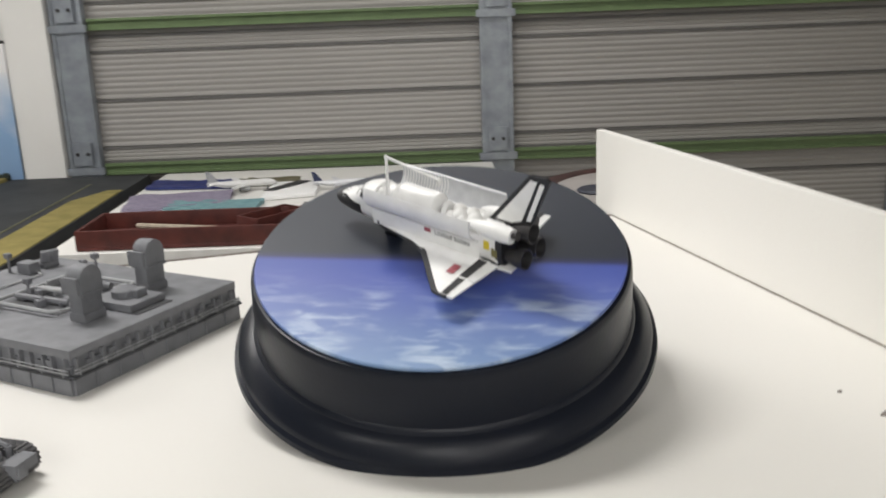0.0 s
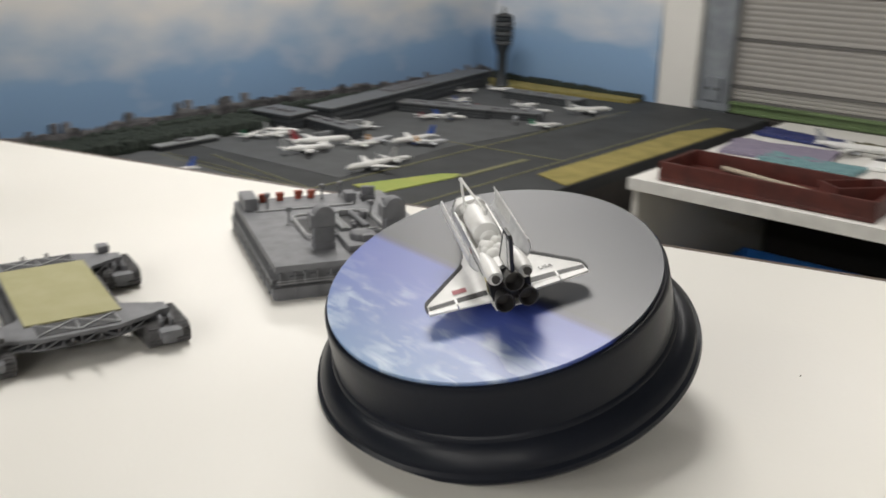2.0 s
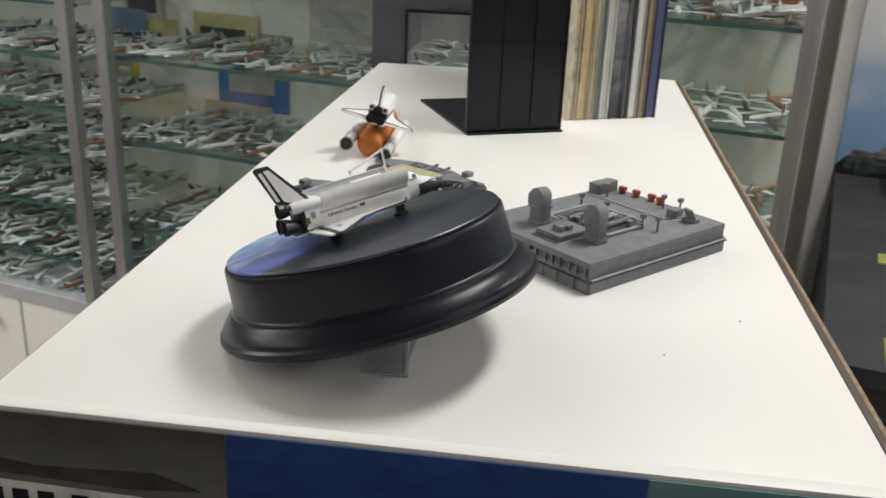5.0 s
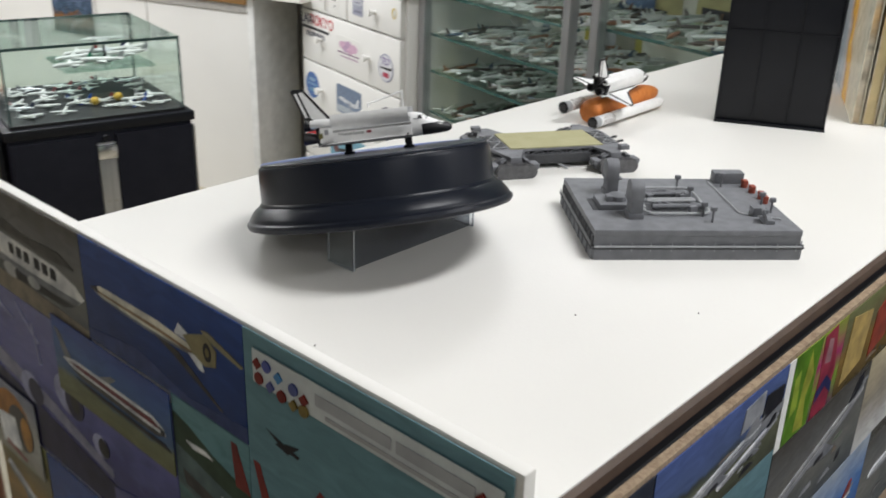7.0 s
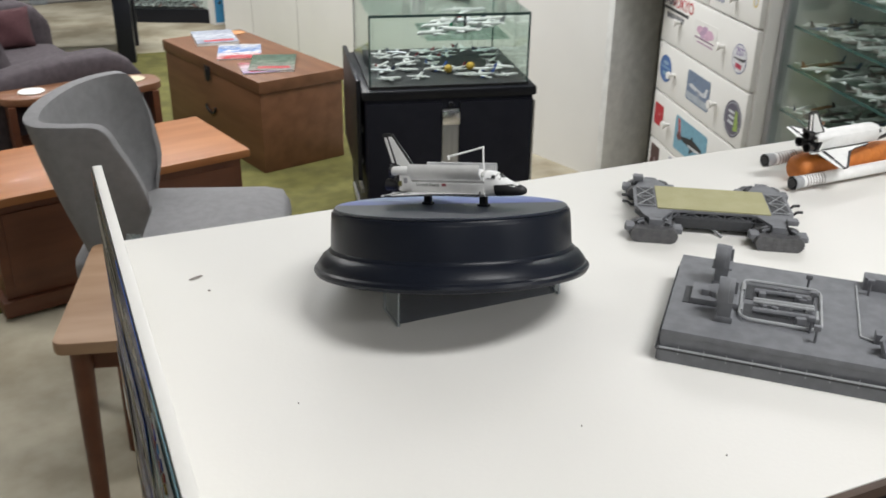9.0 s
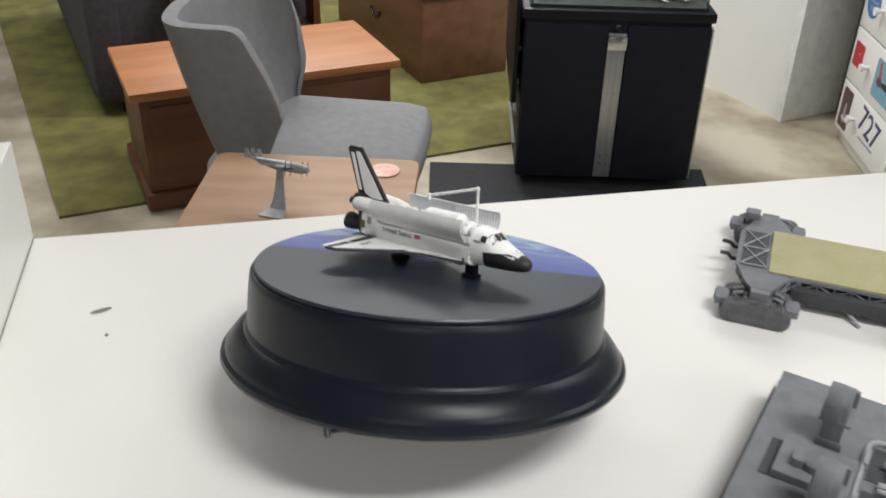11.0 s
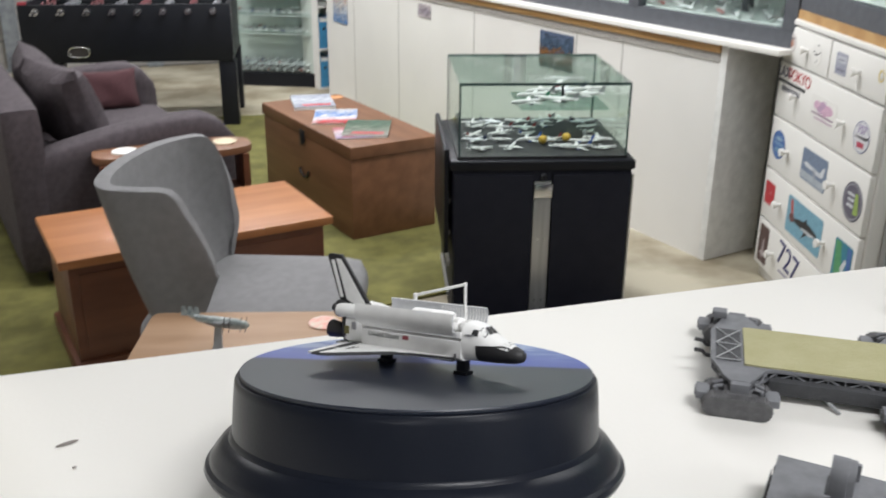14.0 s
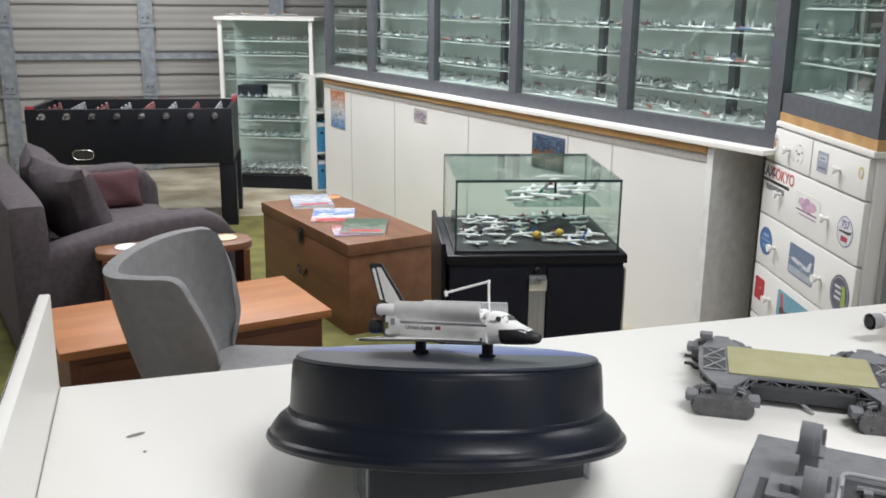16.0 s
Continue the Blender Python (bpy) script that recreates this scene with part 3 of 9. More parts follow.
q = [(x, RY1 - 0.0016, z) for x, z in ((R0 + 0.0016, 0.0006), (R1 - 0.0016, 0.0006), (R1 - 0.0016, under_base(R1, RY1) - 0.0045), (R0 + 0.0016, under_base(R0, RY1) - 0.0045))]
loft(bm, [[Vector(p) - Vector((0, 0.0016, 0)) for p in q], [Vector(p) for p in q]])
part("side_sheet", bm, glass("shade_tinted_acrylic", (0.64, 0.655, 0.69)), riser, "grey tinted sheet standing for the dark under the base")


# ---------------------------------------------------------------- the orbiter model, built in inches of the real craft at 1:400
S = 0.0254 / 400


def orb(x, y, z):
    """Station, buttock line and waterline to the model's frame: x ahead of the wing's trailing edge, y to port."""
    return Vector(((1387 - x) * S, y * S, (z - 300) * S))


def section(x, w, zb, zt, n=20, sq=3.2):
    ring = []
    for i in range(n):
        a = math.tau * i / n
        cx, sz = math.cos(a), math.sin(a)
        r = (abs(cx) ** sq + abs(sz) ** sq) ** (-1 / sq)
        ring.append(orb(x, w * cx * r, (zb + zt) / 2 + (zt - zb) / 2 * sz * r))
    return ring


def shell(bm, y0, z0, rad, a0, a1, x0, x1, thick, n=8):
    """A curved door of the payload bay: an arc swept from x0 to x1."""
    rows = []
    for x in (x0, x1):
        outer = [orb(x, y0 + rad * math.cos(a0 + (a1 - a0) * i / n), z0 + rad * math.sin(a0 + (a1 - a0) * i / n)) for i in range(n + 1)]
        inner = [orb(x, y0 + (rad - thick) * math.cos(a0 + (a1 - a0) * i / n), z0 + (rad - thick) * math.sin(a0 + (a1 - a0) * i / n)) for i in range(n, -1, -1)]
        rows.append(outer + inner)
    loft(bm, rows)


def text_part(name, body, size, m, material, parent):
    cu = bpy.data.curves.new(name, "FONT")
    cu.body, cu.size, cu.extrude, cu.align_x, cu.align_y = body, size, size * 0.01, "CENTER", "CENTER"
    tmp = bpy.data.objects.new(name, cu)
    scene.collection.objects.link(tmp)
    dg = bpy.context.evaluated_depsgraph_get()
    me = bpy.data.meshes.new_from_object(tmp.evaluated_get(dg))
    scene.collection.objects.unlink(tmp)
    bpy.data.objects.remove(tmp)
    me.materials.clear()
    me.materials.append(material)
    ob = new(name, me)
    ob.parent = parent
    ob.matrix_basis = m
    return ob


def build_orbiter(m, label, detailed):
    """detailed: bay doors open with a payload; otherwise the closed craft of the launch stack."""
    top = empty("space_shuttle_model", m, label, "model spacecraft")
    hull = ((300, 57, 293, 386, 2.2), (345, 70, 289, 404, 2.3), (400, 84, 286, 425, 2.4), (438, 92, 285, 444, 2.5), (475, 98, 284, 476, 2.6), (530, 103, 283, 495, 2.8), (585, 106, 282, 500, 3.0))

    def girth(x):
        """Half width, keel, crown and squareness of the forward hull at a station."""
        for p, q in zip(hull, hull[1:]):
            if x <= q[0]:
                t = (x - p[0]) / (q[0] - p[0])
                return tuple(a + (b - a) * t for a, b in zip(p[1:], q[1:]))
        return hull[-1][1:]

    def crown(x, y, up=1.6):
        w, zb, zt, sq = girth(x)
        return orb(x, y, (zb + zt) / 2 + (zt - zb) / 2 * max(0.0, 1 - (abs(y) / w) ** sq) ** (1 / sq) + up)

    def flank(x, z, sgn, out_=1.4):
        w, zb, zt, sq = girth(x)
        return orb(x, sgn * (w * max(0.0, 1 - (abs(z - (zb + zt) / 2) / ((zt - zb) / 2)) ** sq) ** (1 / sq) + out_), z)

    bm = bmesh.new()
    loft(bm, [section(x, w, zb, zt, 24, q) for x, w, zb, zt, q in hull])
    if detailed:
        loft(bm, [section(x, 107, 281, 412, 20, 6) for x in (585, 1300)])
        loft(bm, [section(x, w, zb, zt, 20, q) for x, w, zb, zt, q in ((1298, 107, 281, 498, 3.4), (1360, 112, 282, 500, 3.4), (1420, 122, 284, 500, 4))])
    else:
        loft(bm, [section(x, w, zb, zt, 16, q) for x, w, zb, zt, q in ((584, 106, 282, 500, 3), (1300, 107, 281, 500, 3), (1420, 118, 284, 500, 4))])
    part("fuselage", bm, WHITEM, top)
    bm = bmesh.new()
    loft(bm, [section(x, w, zb, zt, 24, 2.1) for x, w, zb, zt in ((236, 7, 328, 344), (240, 20, 317, 356), (250, 33, 306, 367), (268, 45, 299, 376), (286, 53, 295, 382.5), (300.4, 58.2, 292, 387.2))])
    nose = part("nose_cap", bm, BLACKM, top, "black nose cap")
    # heat tiles wrap the lower hull behind the nose, highest just behind the cap
    CHIN = ((290, 374), (318, 384), (345, 391), (362, 392), (385, 389), (446, 386), (500, 384))
    bm = bmesh.new()
    rows = []
    for x in (299, 318, 332, 345, 354, 362, 374, 385, 405, 425, 446, 470, 492):
        zc = next(a[1] + (b[1] - a[1]) * (x - a[0]) / (b[0] - a[0]) for a, b in zip(CHIN, CHIN[1:]) if x <= b[0])
        zs = [girth(x)[1] + 1 + (zc - girth(x)[1] - 1) * (k / 6) ** 1.5 for k in range(7)]
        rows.append([flank(x, z, -1, 2.4) for z in zs[::-1]] + [flank(x, z, 1, 2.4) for z in zs])
    vs = [[bm.verts.new(p) for p in r] for r in rows]
    for a, b in zip(vs, vs[1:]):
        for k in range(len(a) - 1):
            bm.faces.new((a[k], a[k + 1], b[k + 1], b[k]))
    part("chin_tiles", bm, BLACKM, top, "black heat tiles under the nose")
    bm = bmesh.new()
    loft(bm, [[crown(x, y, u) for x, y in ((312, -30), (352, -38), (352, 38), (312, 30))] for u in (0.4, 3.2)])
    part("thruster_panel", bm, PAPER, nose)
    for x, y in ((322, -14), (322, 14), (338, 0)):
        bm = bmesh.new()
        rod(bm, crown(x, y, 2.5), crown(x, y, 4.2), 5 * S, 5 * S, 8)
        part("thruster_port", bm, BLACKM, nose)
    for ya, yb in ((-78, -43), (-37, -3), (3, 37), (43, 78)):
        bm = bmesh.new()
        xa, xb = (438, 474) if abs(ya + yb) < 60 else (445, 484)
        loft(bm, [[crown(xa, ya * 0.97, u), crown(xa, yb * 0.97, u), crown(xb, yb * 0.90, u), crown(xb, ya * 0.90, u)] for u in (0.3, 2.4)])
        part("windscreen_pane", bm, BLACKM, top, "dark cockpit window")
    for sgn in (-1, 1):
        bm = bmesh.new()
        loft(bm, [[flank(x, z, sgn, u) for x, z in ((486, 432), (524, 438), (518, 468), (488, 464))] for u in (0.2, 2.2)])
        part("side_window", bm, BLACKM, top)
    # wings with dark leading edges and elevons
    for sgn, nm in ((1, "wing"), (-1, "wing")):
        pl = [(640, 104), (900, 150), (1000, 200), (1265, 460), (1300, 470), (1352, 470), (1375, 104)]
        up = [orb(x, sgn * y, 306 if y < 160 else 300) for x, y in pl]
        lo = [orb(x, sgn * y, 284 if y < 160 else 290) for x, y in pl]
        bm = bmesh.new()
        loft(bm, [lo, up])
        w = part(nm, bm, WHITEM, top, bevel=4 * S)
        bm = bmesh.new()
        le = [(620, 104), (890, 152), (992, 204), (1258, 466), (1300, 477), (1352, 477), (1352, 465), (1300, 462), (1276, 446), (1014, 186), (908, 138), (660, 104)]
        loft(bm, [[orb(x, sgn * y, 288) for x, y in le], [orb(x, sgn * y, 302) for x, y in le]])
        part("leading_edge", bm, GREYD, w, "dark grey leading edge")
        for ya, yb in ((108, 296), (304, 468)):
            ta, tb = 1420 - (ya - 104) * 0.09, 1420 - (yb - 104) * 0.09
            el = [(1362, ya), (1354, yb), (tb, yb), (ta, ya)]
            bm = bmesh.new()
            loft(bm, [[orb(x, sgn * y, 290) for x, y in el], [orb(x, sgn * y, 301) for x, y in el]])
            part("elevon", bm, WHITEM, w, "white elevon")
        for el in ([(1306, 116), (1304, 292), (1353, 292), (1360, 116)], [(1308, 306), (1316, 458), (1349, 458), (1352, 306)]):
            bm = bmesh.new()
            loft(bm, [[orb(x, sgn * y, 300) for x, y in el], [orb(x, sgn * y, 306.8 if y < 160 else 303.2) for x, y in el]])
            part("hinge_strip", bm, BLACKM, w, "black hinge strip")
    bm = bmesh.new()
    loft(bm, [[orb(x, y, z) for x, y in ((640, -104), (1420, -118), (1420, 118), (640, 104))] for z in (277, 284)])
    part("belly_tiles", bm, GREYD, top, "dark belly tiles")
    bm = bmesh.new()
    loft(bm, [[orb(x, y, z) for x, y in ((1420, -118), (1500, -110), (1500, 110), (1420, 118))] for z in (284, 294)])
    part("body_flap", bm, WHITEM, top)
    # tail fin: white blade inside a dark outline
    fin = [(1300, 496), (1548, 812), (1640, 816), (1660, 800), (1560, 540), (1470, 500)]
    bm = bmesh.new()
    loft(bm, [[orb(x, -9, z) for x, z in fin], [orb(x, 9, z) for x, z in fin]])
    f = part("tail_fin", bm, BLACKM, top, "white tail fin outlined in black")
    for inner in ([(1345, 515), (1552, 785), (1590, 785), (1500, 540), (1440, 515)], [(1528, 552), (1606, 778), (1632, 776), (1553, 552)]):
        bm = bmesh.new()
        loft(bm, [[orb(x, -11.5, z) for x, z in inner], [orb(x, 11.5, z) for x, z in inner]])
        part("fin_panel", bm, WHITEM, f, "white fin panel")
    # manoeuvring pods and engines
    for sgn in (1, -1):
        bm = bmesh.new()
        rings = []
        for x, r in ((1196, 5), (1240, 24), (1310, 40), (1390, 48), (1455, 48), (1494, 42)):
            rings.append([orb(x, sgn * 84 + r * math.cos(a * math.tau / 14), 484 + r * 0.95 * math.sin(a * math.tau / 14)) for a in range(14)])
        loft(bm, rings)
        part("engine_pod", bm, WHITEM, top, "white bulged pod beside the fin")
        bm = bmesh.new()
        rod(bm, orb(1490, sgn * 88, 492), orb(1530, sgn * 90, 502), 14 * S, 24 * S, 14)
        part("pod_nozzle", bm, NOZZLE, top)
    bm = bmesh.new()
    loft(bm, [section(x, w, zb, zt, 16, 4) for x, w, zb, zt in ((1412, 124, 284, 506), (1446, 116, 288, 506))])
    part("aft_bulkhead", bm, BLACKM, top, "black engine bulkhead")
    for y, z in ((0, 468), (-64, 350), (64, 350)):
        bm = bmesh.new()
        a, b = orb(1432, y, z), orb(1566, y * 1.05, z + 14)
        q = (b - a).to_track_quat("Z", "Y").to_matrix()
        rings = []
        L = (b - a).length
        for t, r in ((0, 26), (0.25, 36), (0.6, 49), (1.0, 56), (1.0, 50), (0.5, 38)):
            rings.append([a + q @ Vector((r * S * math.cos(i * math.tau / 18), r * S * math.sin(i * math.tau / 18), t * L)) for i in range(18)])
        loft(bm, rings)
        part("main_engine", bm, NOZZLE, top, "dark bell-shaped engine nozzle")
    if not detailed:
        return top
    # open bay
    bm = bmesh.new()
    box(bm, *orb(1296, -92, 412.5), *orb(588, 92, 416))
    part("bay_floor", bm, PAPER, top)
    for sgn in (1, -1):
        bm = bmesh.new()
        box(bm, *orb(1300, sgn * 94, 412), *orb(586, sgn * 107, 446))
        part("bay_sill", bm, WHITEM, top)
        bm = bmesh.new()
        a0 = radians(-62) if sgn > 0 else radians(242)
        a1 = radians(28) if sgn > 0 else radians(152)
        shell(bm, sgn * 88, 508, 92, a0, a1, 592, 1294, 5)
        door = part("bay_door", bm, SILVER, top, "open curved payload bay door with silver lining")
        bm = bmesh.new()
        shell(bm, sgn * 88, 508, 96, a0, a1, 596, 1290, 3.4)
        part("door_skin", bm, WHITEM, door, "white outer skin")
        for i in range(16):
            x = 606 + i * 20
            bm = bmesh.new()
            shell(bm, sgn * 88, 508, 86.5, a0 + (a1 - a0) * 0.25, a0 + (a1 - a0) * 0.92, x, x + 7, 3.5, 4)
            part("radiator_rib", bm, WHITEM, door)
    for x0, x1, r, zc in ((640, 700, 48, 462), (720, 990, 78, 462), (1010, 1045, 54, 458)):
        bm = bmesh.new()
        rings = []
        for x, k in ((x0, 0.72), (x0 + 14, 1), (x1 - 14, 1), (x1, 0.72)):
            rings.append([orb(x, r * k * math.cos(a * math.tau / 20), zc + r * k * math.sin(a * math.tau / 20)) for a in range(20)])
        loft(bm, rings)
        part("payload_module", bm, WHITEM, top, "white cylindrical payload module")
    for x, y, r in ((1090, -30, 40), (1130, 28, 46), (1180, -24, 44), (1225, 24, 48), (1255, -34, 36), (1085, 44, 32), (1160, 54, 30), (1210, -56, 32), (612, -40, 34), (618, 34, 38), (660, -58, 28)):
        bm = bmesh.new()
        bmesh.ops.create_icosphere(bm, subdivisions=2, radius=r * S, matrix=Matrix.Translation(orb(x, y, 462)))
        part("payload_pallet", bm, PAPER, top)
    bm = bmesh.new()
    box(bm, *orb(1285, -88, 418), *orb(1060, 88, 440))
    part("pallet_deck", bm, PAPER, top)
    # robot arm
    a1, a2 = Vector((0.0463, 0.0023, 0.0250)), Vector((0.0267, -0.0012, 0.0199))
    a0 = Vector((0.0462, 0.0030, 0.0100))
    bm = bmesh.new()
    rod(bm, a0, a1, 0.00055, 0.00055, 8)
    rod(bm, a1, a2, 0.00055, 0.00050, 8)
    for p, r in ((a1, 0.0009), (a1.lerp(a2, 0.85), 0.0008), (a2, 0.0010)):
        bmesh.ops.create_icosphere(bm, subdivisions=1, radius=r, matrix=Matrix.Translation(p))
    rod(bm, a2, a2 + Vector((0, 0, -0.0016)), 0.0006, 0.0008, 8)
    part("robot_arm", bm, WHITEM, top, "bent white robot arm")
    # markings
    for sgn in (1, -1):
        turn = pose(0, 0, 0, 90, 0, 180 if sgn > 0 else 0)
        text_part("marking", "United States", 42 * S, Matrix.Translation(orb(1130, sgn * 108.4, 372)) @ turn, TEXTD, top)
        bm = bmesh.new()
        box(bm, *orb(990, sgn * 107, 362), *orb(948, sgn * 108.6, 386))
        part("flag_decal", bm, tone(0.42, 0.10, 0.12), top, "small red striped flag")
        bm = bmesh.new()
        box(bm, *orb(560, sgn * 101, 432), *orb(502, sgn * 104.4, 441))
        part("name_decal", bm, TEXTG, top)
        for x, z, c in ((1352, 404, YELLOW if sgn > 0 else TEXTG), (1404, 376, tone(0.20, 0.18, 0.06)), (610, 326, TEXTD)):
            bm = bmesh.new()
            box(bm, *orb(x + 18, sgn * 104, z - 22), *orb(x - 16 if x > 1300 else x + 6, sgn * (123.4 if x > 1380 else 115.4) if x > 1300 else sgn * 108.5, z + (24 if x > 1300 else -2)))
            part("decal", bm, c, top)
    bm = bmesh.new()
    box(bm, *orb(1270, 220, 306.2), *orb(1225, 300, 307))
    part("flag_decal", bm, tone(0.42, 0.10, 0.12), top)
    text_part("marking", "USA", 46 * S, Matrix.Translation(orb(1240, -260, 307)) @ pose(0, 0, 0, 0, 0, -90), TEXTD, top)
    return top


FW, RT = Vector((-0.6165, 0.77, 0.1644)), Vector((0.7823, 0.5754, 0.2385))
MID = Vector((0.0478, -0.0554, 0.0575))
ORBIT = Matrix.Translation(MID + ND * 0.0012) @ Matrix((FW, -RT, ND)).transposed().to_4x4() @ pose(-0.0016, 0, 0) @ Matrix.Scale(1.055, 4)
shuttle = build_orbiter(ORBIT, "white and black space shuttle model with open payload bay", True)
for sx in (0.0475, 0.0125):
    foot = (ORBIT @ Vector((sx, 0, -0.0012)))
    h = (foot - C0).dot(ND) / 1.055
    bm = bmesh.new()
    box(bm, sx - 0.0019, -0.0016, -0.0012 - h + 0.0008, sx + 0.0019, 0.0016, -0.0005)
    box(bm, sx - 0.0028, -0.0022, -0.0012 - h + 0.0007, sx + 0.0028, 0.0022, -0.0012 - h + 0.0020)
    part("stand_peg", bm, BLACKP, shuttle, "black stand peg", bevel=0.0002)

# ---------------------------------------------------------------- mobile launch platform model
mlp = empty("launch_platform_model", pose(-0.1203, 0.0914, 0.0, 0, 0, -43.3) @ Matrix.Scale(1.03, 4), "grey plastic launch platform model with two masts and flame openings", "model platform")
HX, HY, HZ = 0.0625, 0.0477, 0.0182
bm = bmesh.new()
box(bm, -HX + 0.0012, -HY + 0.0012, 0, HX - 0.0012, HY - 0.0012, HZ - 0.0022)
part("hull", bm, GREYM, mlp)
bm = bmesh.new()
box(bm, -HX, -HY, HZ - 0.0036, HX, HY, HZ)
part("deck", bm, GREYM, mlp, bevel=0.0003)
for side in range(4):
    L = HX if side % 2 == 0 else HY
    W = HY if side % 2 == 0 else HX
    m = pose(0, 0, 0, 0, 0, side * 90)
    bm = bmesh.new()
    box(bm, -L, W - 0.0011, 0, L, W + 0.0012, 0.0078, m)
    part("skirt_panel", bm, GREYM, mlp)
    bm = bmesh.new()
    box(bm, -L - 0.0010, W + 0.0013, 0.0070, L + 0.0010, W + 0.0021, 0.0077, m)
    part("catwalk", bm, GREYD, mlp, "dark catwalk ledge")
    for z, r in ((0.0092, 0.00030), (0.0106, 0.00022)) if side in (2, 3) else ((0.0086, 0.00055),):
        bm = bmesh.new()
        rod(bm, m @ Vector((-L, W + 0.0018, z)), m @ Vector((L, W + 0.0018, z)), r, r, 6)
        part("handrail", bm, GREYL, mlp, "pale worn handrail")
    busy = side in (2, 3)
    if not busy:
        bm = bmesh.new()
        box(bm, -L + 0.0002, W - 0.0011, 0.0079, L - 0.0002, W - 0.0003, HZ - 0.0037, m)
        part("side_plate", bm, GREYM, mlp, "plain grey side plate")
    n = 20 if side % 2 == 0 else 15
    for i in range(n):
        x = -L + (i + 0.5) * 2 * L / n + 0.0008 * math.sin(i * 2.3)
        if busy:
            bm = bmesh.new()
            box(bm, x - 0.0005, W - 0.0013, 0.0080, x + 0.0005, W + 0.0008, HZ - 0.0037, m)
            part("side_rib", bm, GREYM, mlp)
        if busy:
            bm = bmesh.new()
            k = (i * 7) % 5
            box(bm, x + 0.0006, W - 0.0013, 0.0100 + 0.0004 * k, x + 0.0026 + 0.0004 * k, W + 0.0004, 0.0116 + 0.0006 * (k % 3), m)
            part("side_box", bm, GREYM, mlp)
        if busy and i % 2:
            bm = bmesh.new()
            box(bm, x - 0.0004, W + 0.0011, 0.0003, x + 0.0004, W + 0.0020, 0.0069, m)
            part("skirt_rib", bm, GREYM, mlp)
        if i % 2 == 0:
            bm = bmesh.new()
            lo_, hi_, pr = (0.0076, 0.0108, 0.0002) if busy else (0.0058, 0.0106, 0.0003)
            rod(bm, m @ Vector((x, W + 0.0018, lo_)), m @ Vector((x, W + 0.0018, hi_)), pr, pr, 5)
            part("rail_post", bm, GREYL, mlp)
# arched service masts: a column, a wider hood on its upper half and a side flange
for x, y in ((0.0385, -0.0165), (0.0335, 0.0245)):
    def arch(w, z0, h):
        return [(-w, z0), (w, z0), (w, h - w)] + [(w * math.cos(a * math.pi / 10), h - w + w * math.sin(a * math.pi / 10)) for a in range(1, 10)] + [(-w, h - w)]
    bm = bmesh.new()
    loft(bm, [[Vector((x + dx, y + p, HZ + q)) for p, q in arch(0.0054, 0.0, 0.0234)] for dx in (-0.0036, 0.0036)])
    box(bm, x - 0.0046, y - 0.0056, HZ, x + 0.0046, y + 0.0056, HZ + 0.0035)
    mast = part("service_mast", bm, GREYM, mlp, "tall arched grey mast", bevel=0.0003)
    bm = bmesh.new()
    loft(bm, [[Vector((x + dx, y + p, HZ + q)) for p, q in arch(0.0057, 0.0118, 0.0236)] for dx in (-0.0012, 0.0046)])
    part("mast_hood", bm, GREYM, mast, bevel=0.0003)
    bm = bmesh.new()
    box(bm, x - 0.0054, y - 0.0056, HZ + 0.0112, x + 0.0054, y + 0.0056, HZ + 0.0122)
    box(bm, x - 0.0050, y - 0.0072, HZ + 0.0122, x + 0.0040, y - 0.0057, HZ + 0.0190)
    part("mast_flange", bm, GREYM, mast)
# flame openings inside one uneven pale kerb, with pipework between them
# dark slabs on the deck stand for the shade inside the openings
for x0, y0, x1, y1 in ((-0.012, -0.020, 0.024, -0.002), (-0.012, 0.004, 0.024, 0.022), (0.044, -0.006, 0.056, 0.014)):
    bm = bmesh.new()
    box(bm, x0, y0, HZ - 0.002, x1, y1, HZ + 0.0004)
    part("flame_hole", bm, GREYD, mlp, "dark slab standing for the shade in an opening")
prng = random.Random(17)
bm = bmesh.new()
pts = []
for cx, cy, a in ((0.021, -0.017, -90), (0.021, 0.019, 0), (-0.010, 0.019, 90), (-0.010, -0.017, 180)):
    pts += [Vector((cx + 0.005 * math.cos(radians(a + k * 30)), cy + 0.005 * math.sin(radians(a + k * 30)), HZ + 0.0017 + 0.0006 * prng.random())) for k in range(4)]
pipe(bm, pts + [pts[0]], 0.0009, 6)
part("water_pipe", bm, GREYL, mlp, "pale pipe loop round the openings")
for y, z, r in ((-0.0005, 0.0024, 0.0011), (0.0022, 0.0022, 0.0009), (0.0125, 0.0026, 0.0016), (-0.0115, 0.0022, 0.0014)):
    bm = bmesh.new()
    rod(bm, (-0.0115, y, HZ + z), (0.0195, y + 0.0015, HZ + z), r, r, 8)
    for k in range(4):
        cbox(bm, (-0.008 + k * 0.008, y + 0.0006, HZ + z * 0.55), (0.0014, 0.0022, z * 1.1))
    part("pipework", bm, GREYL if y < 0.003 and y > -0.005 else GREYM, mlp)
for k in range(9):
    bm = bmesh.new()
    cbox(bm, (0, 0, 0), (0.0022 + 0.003 * prng.random(), 0.0018 + 0.002 * prng.random(), 0.0030 + 0.0025 * prng.random()), pose(-0.009 + 0.030 * prng.random(), prng.choice((-0.015, -0.007, 0.008, 0.017)) + 0.002 * prng.random(), HZ + 0.0018, 0, 0, 40 * prng.random() - 20))
    part("fitting", bm, GREYM, mlp, bevel=0.0002)
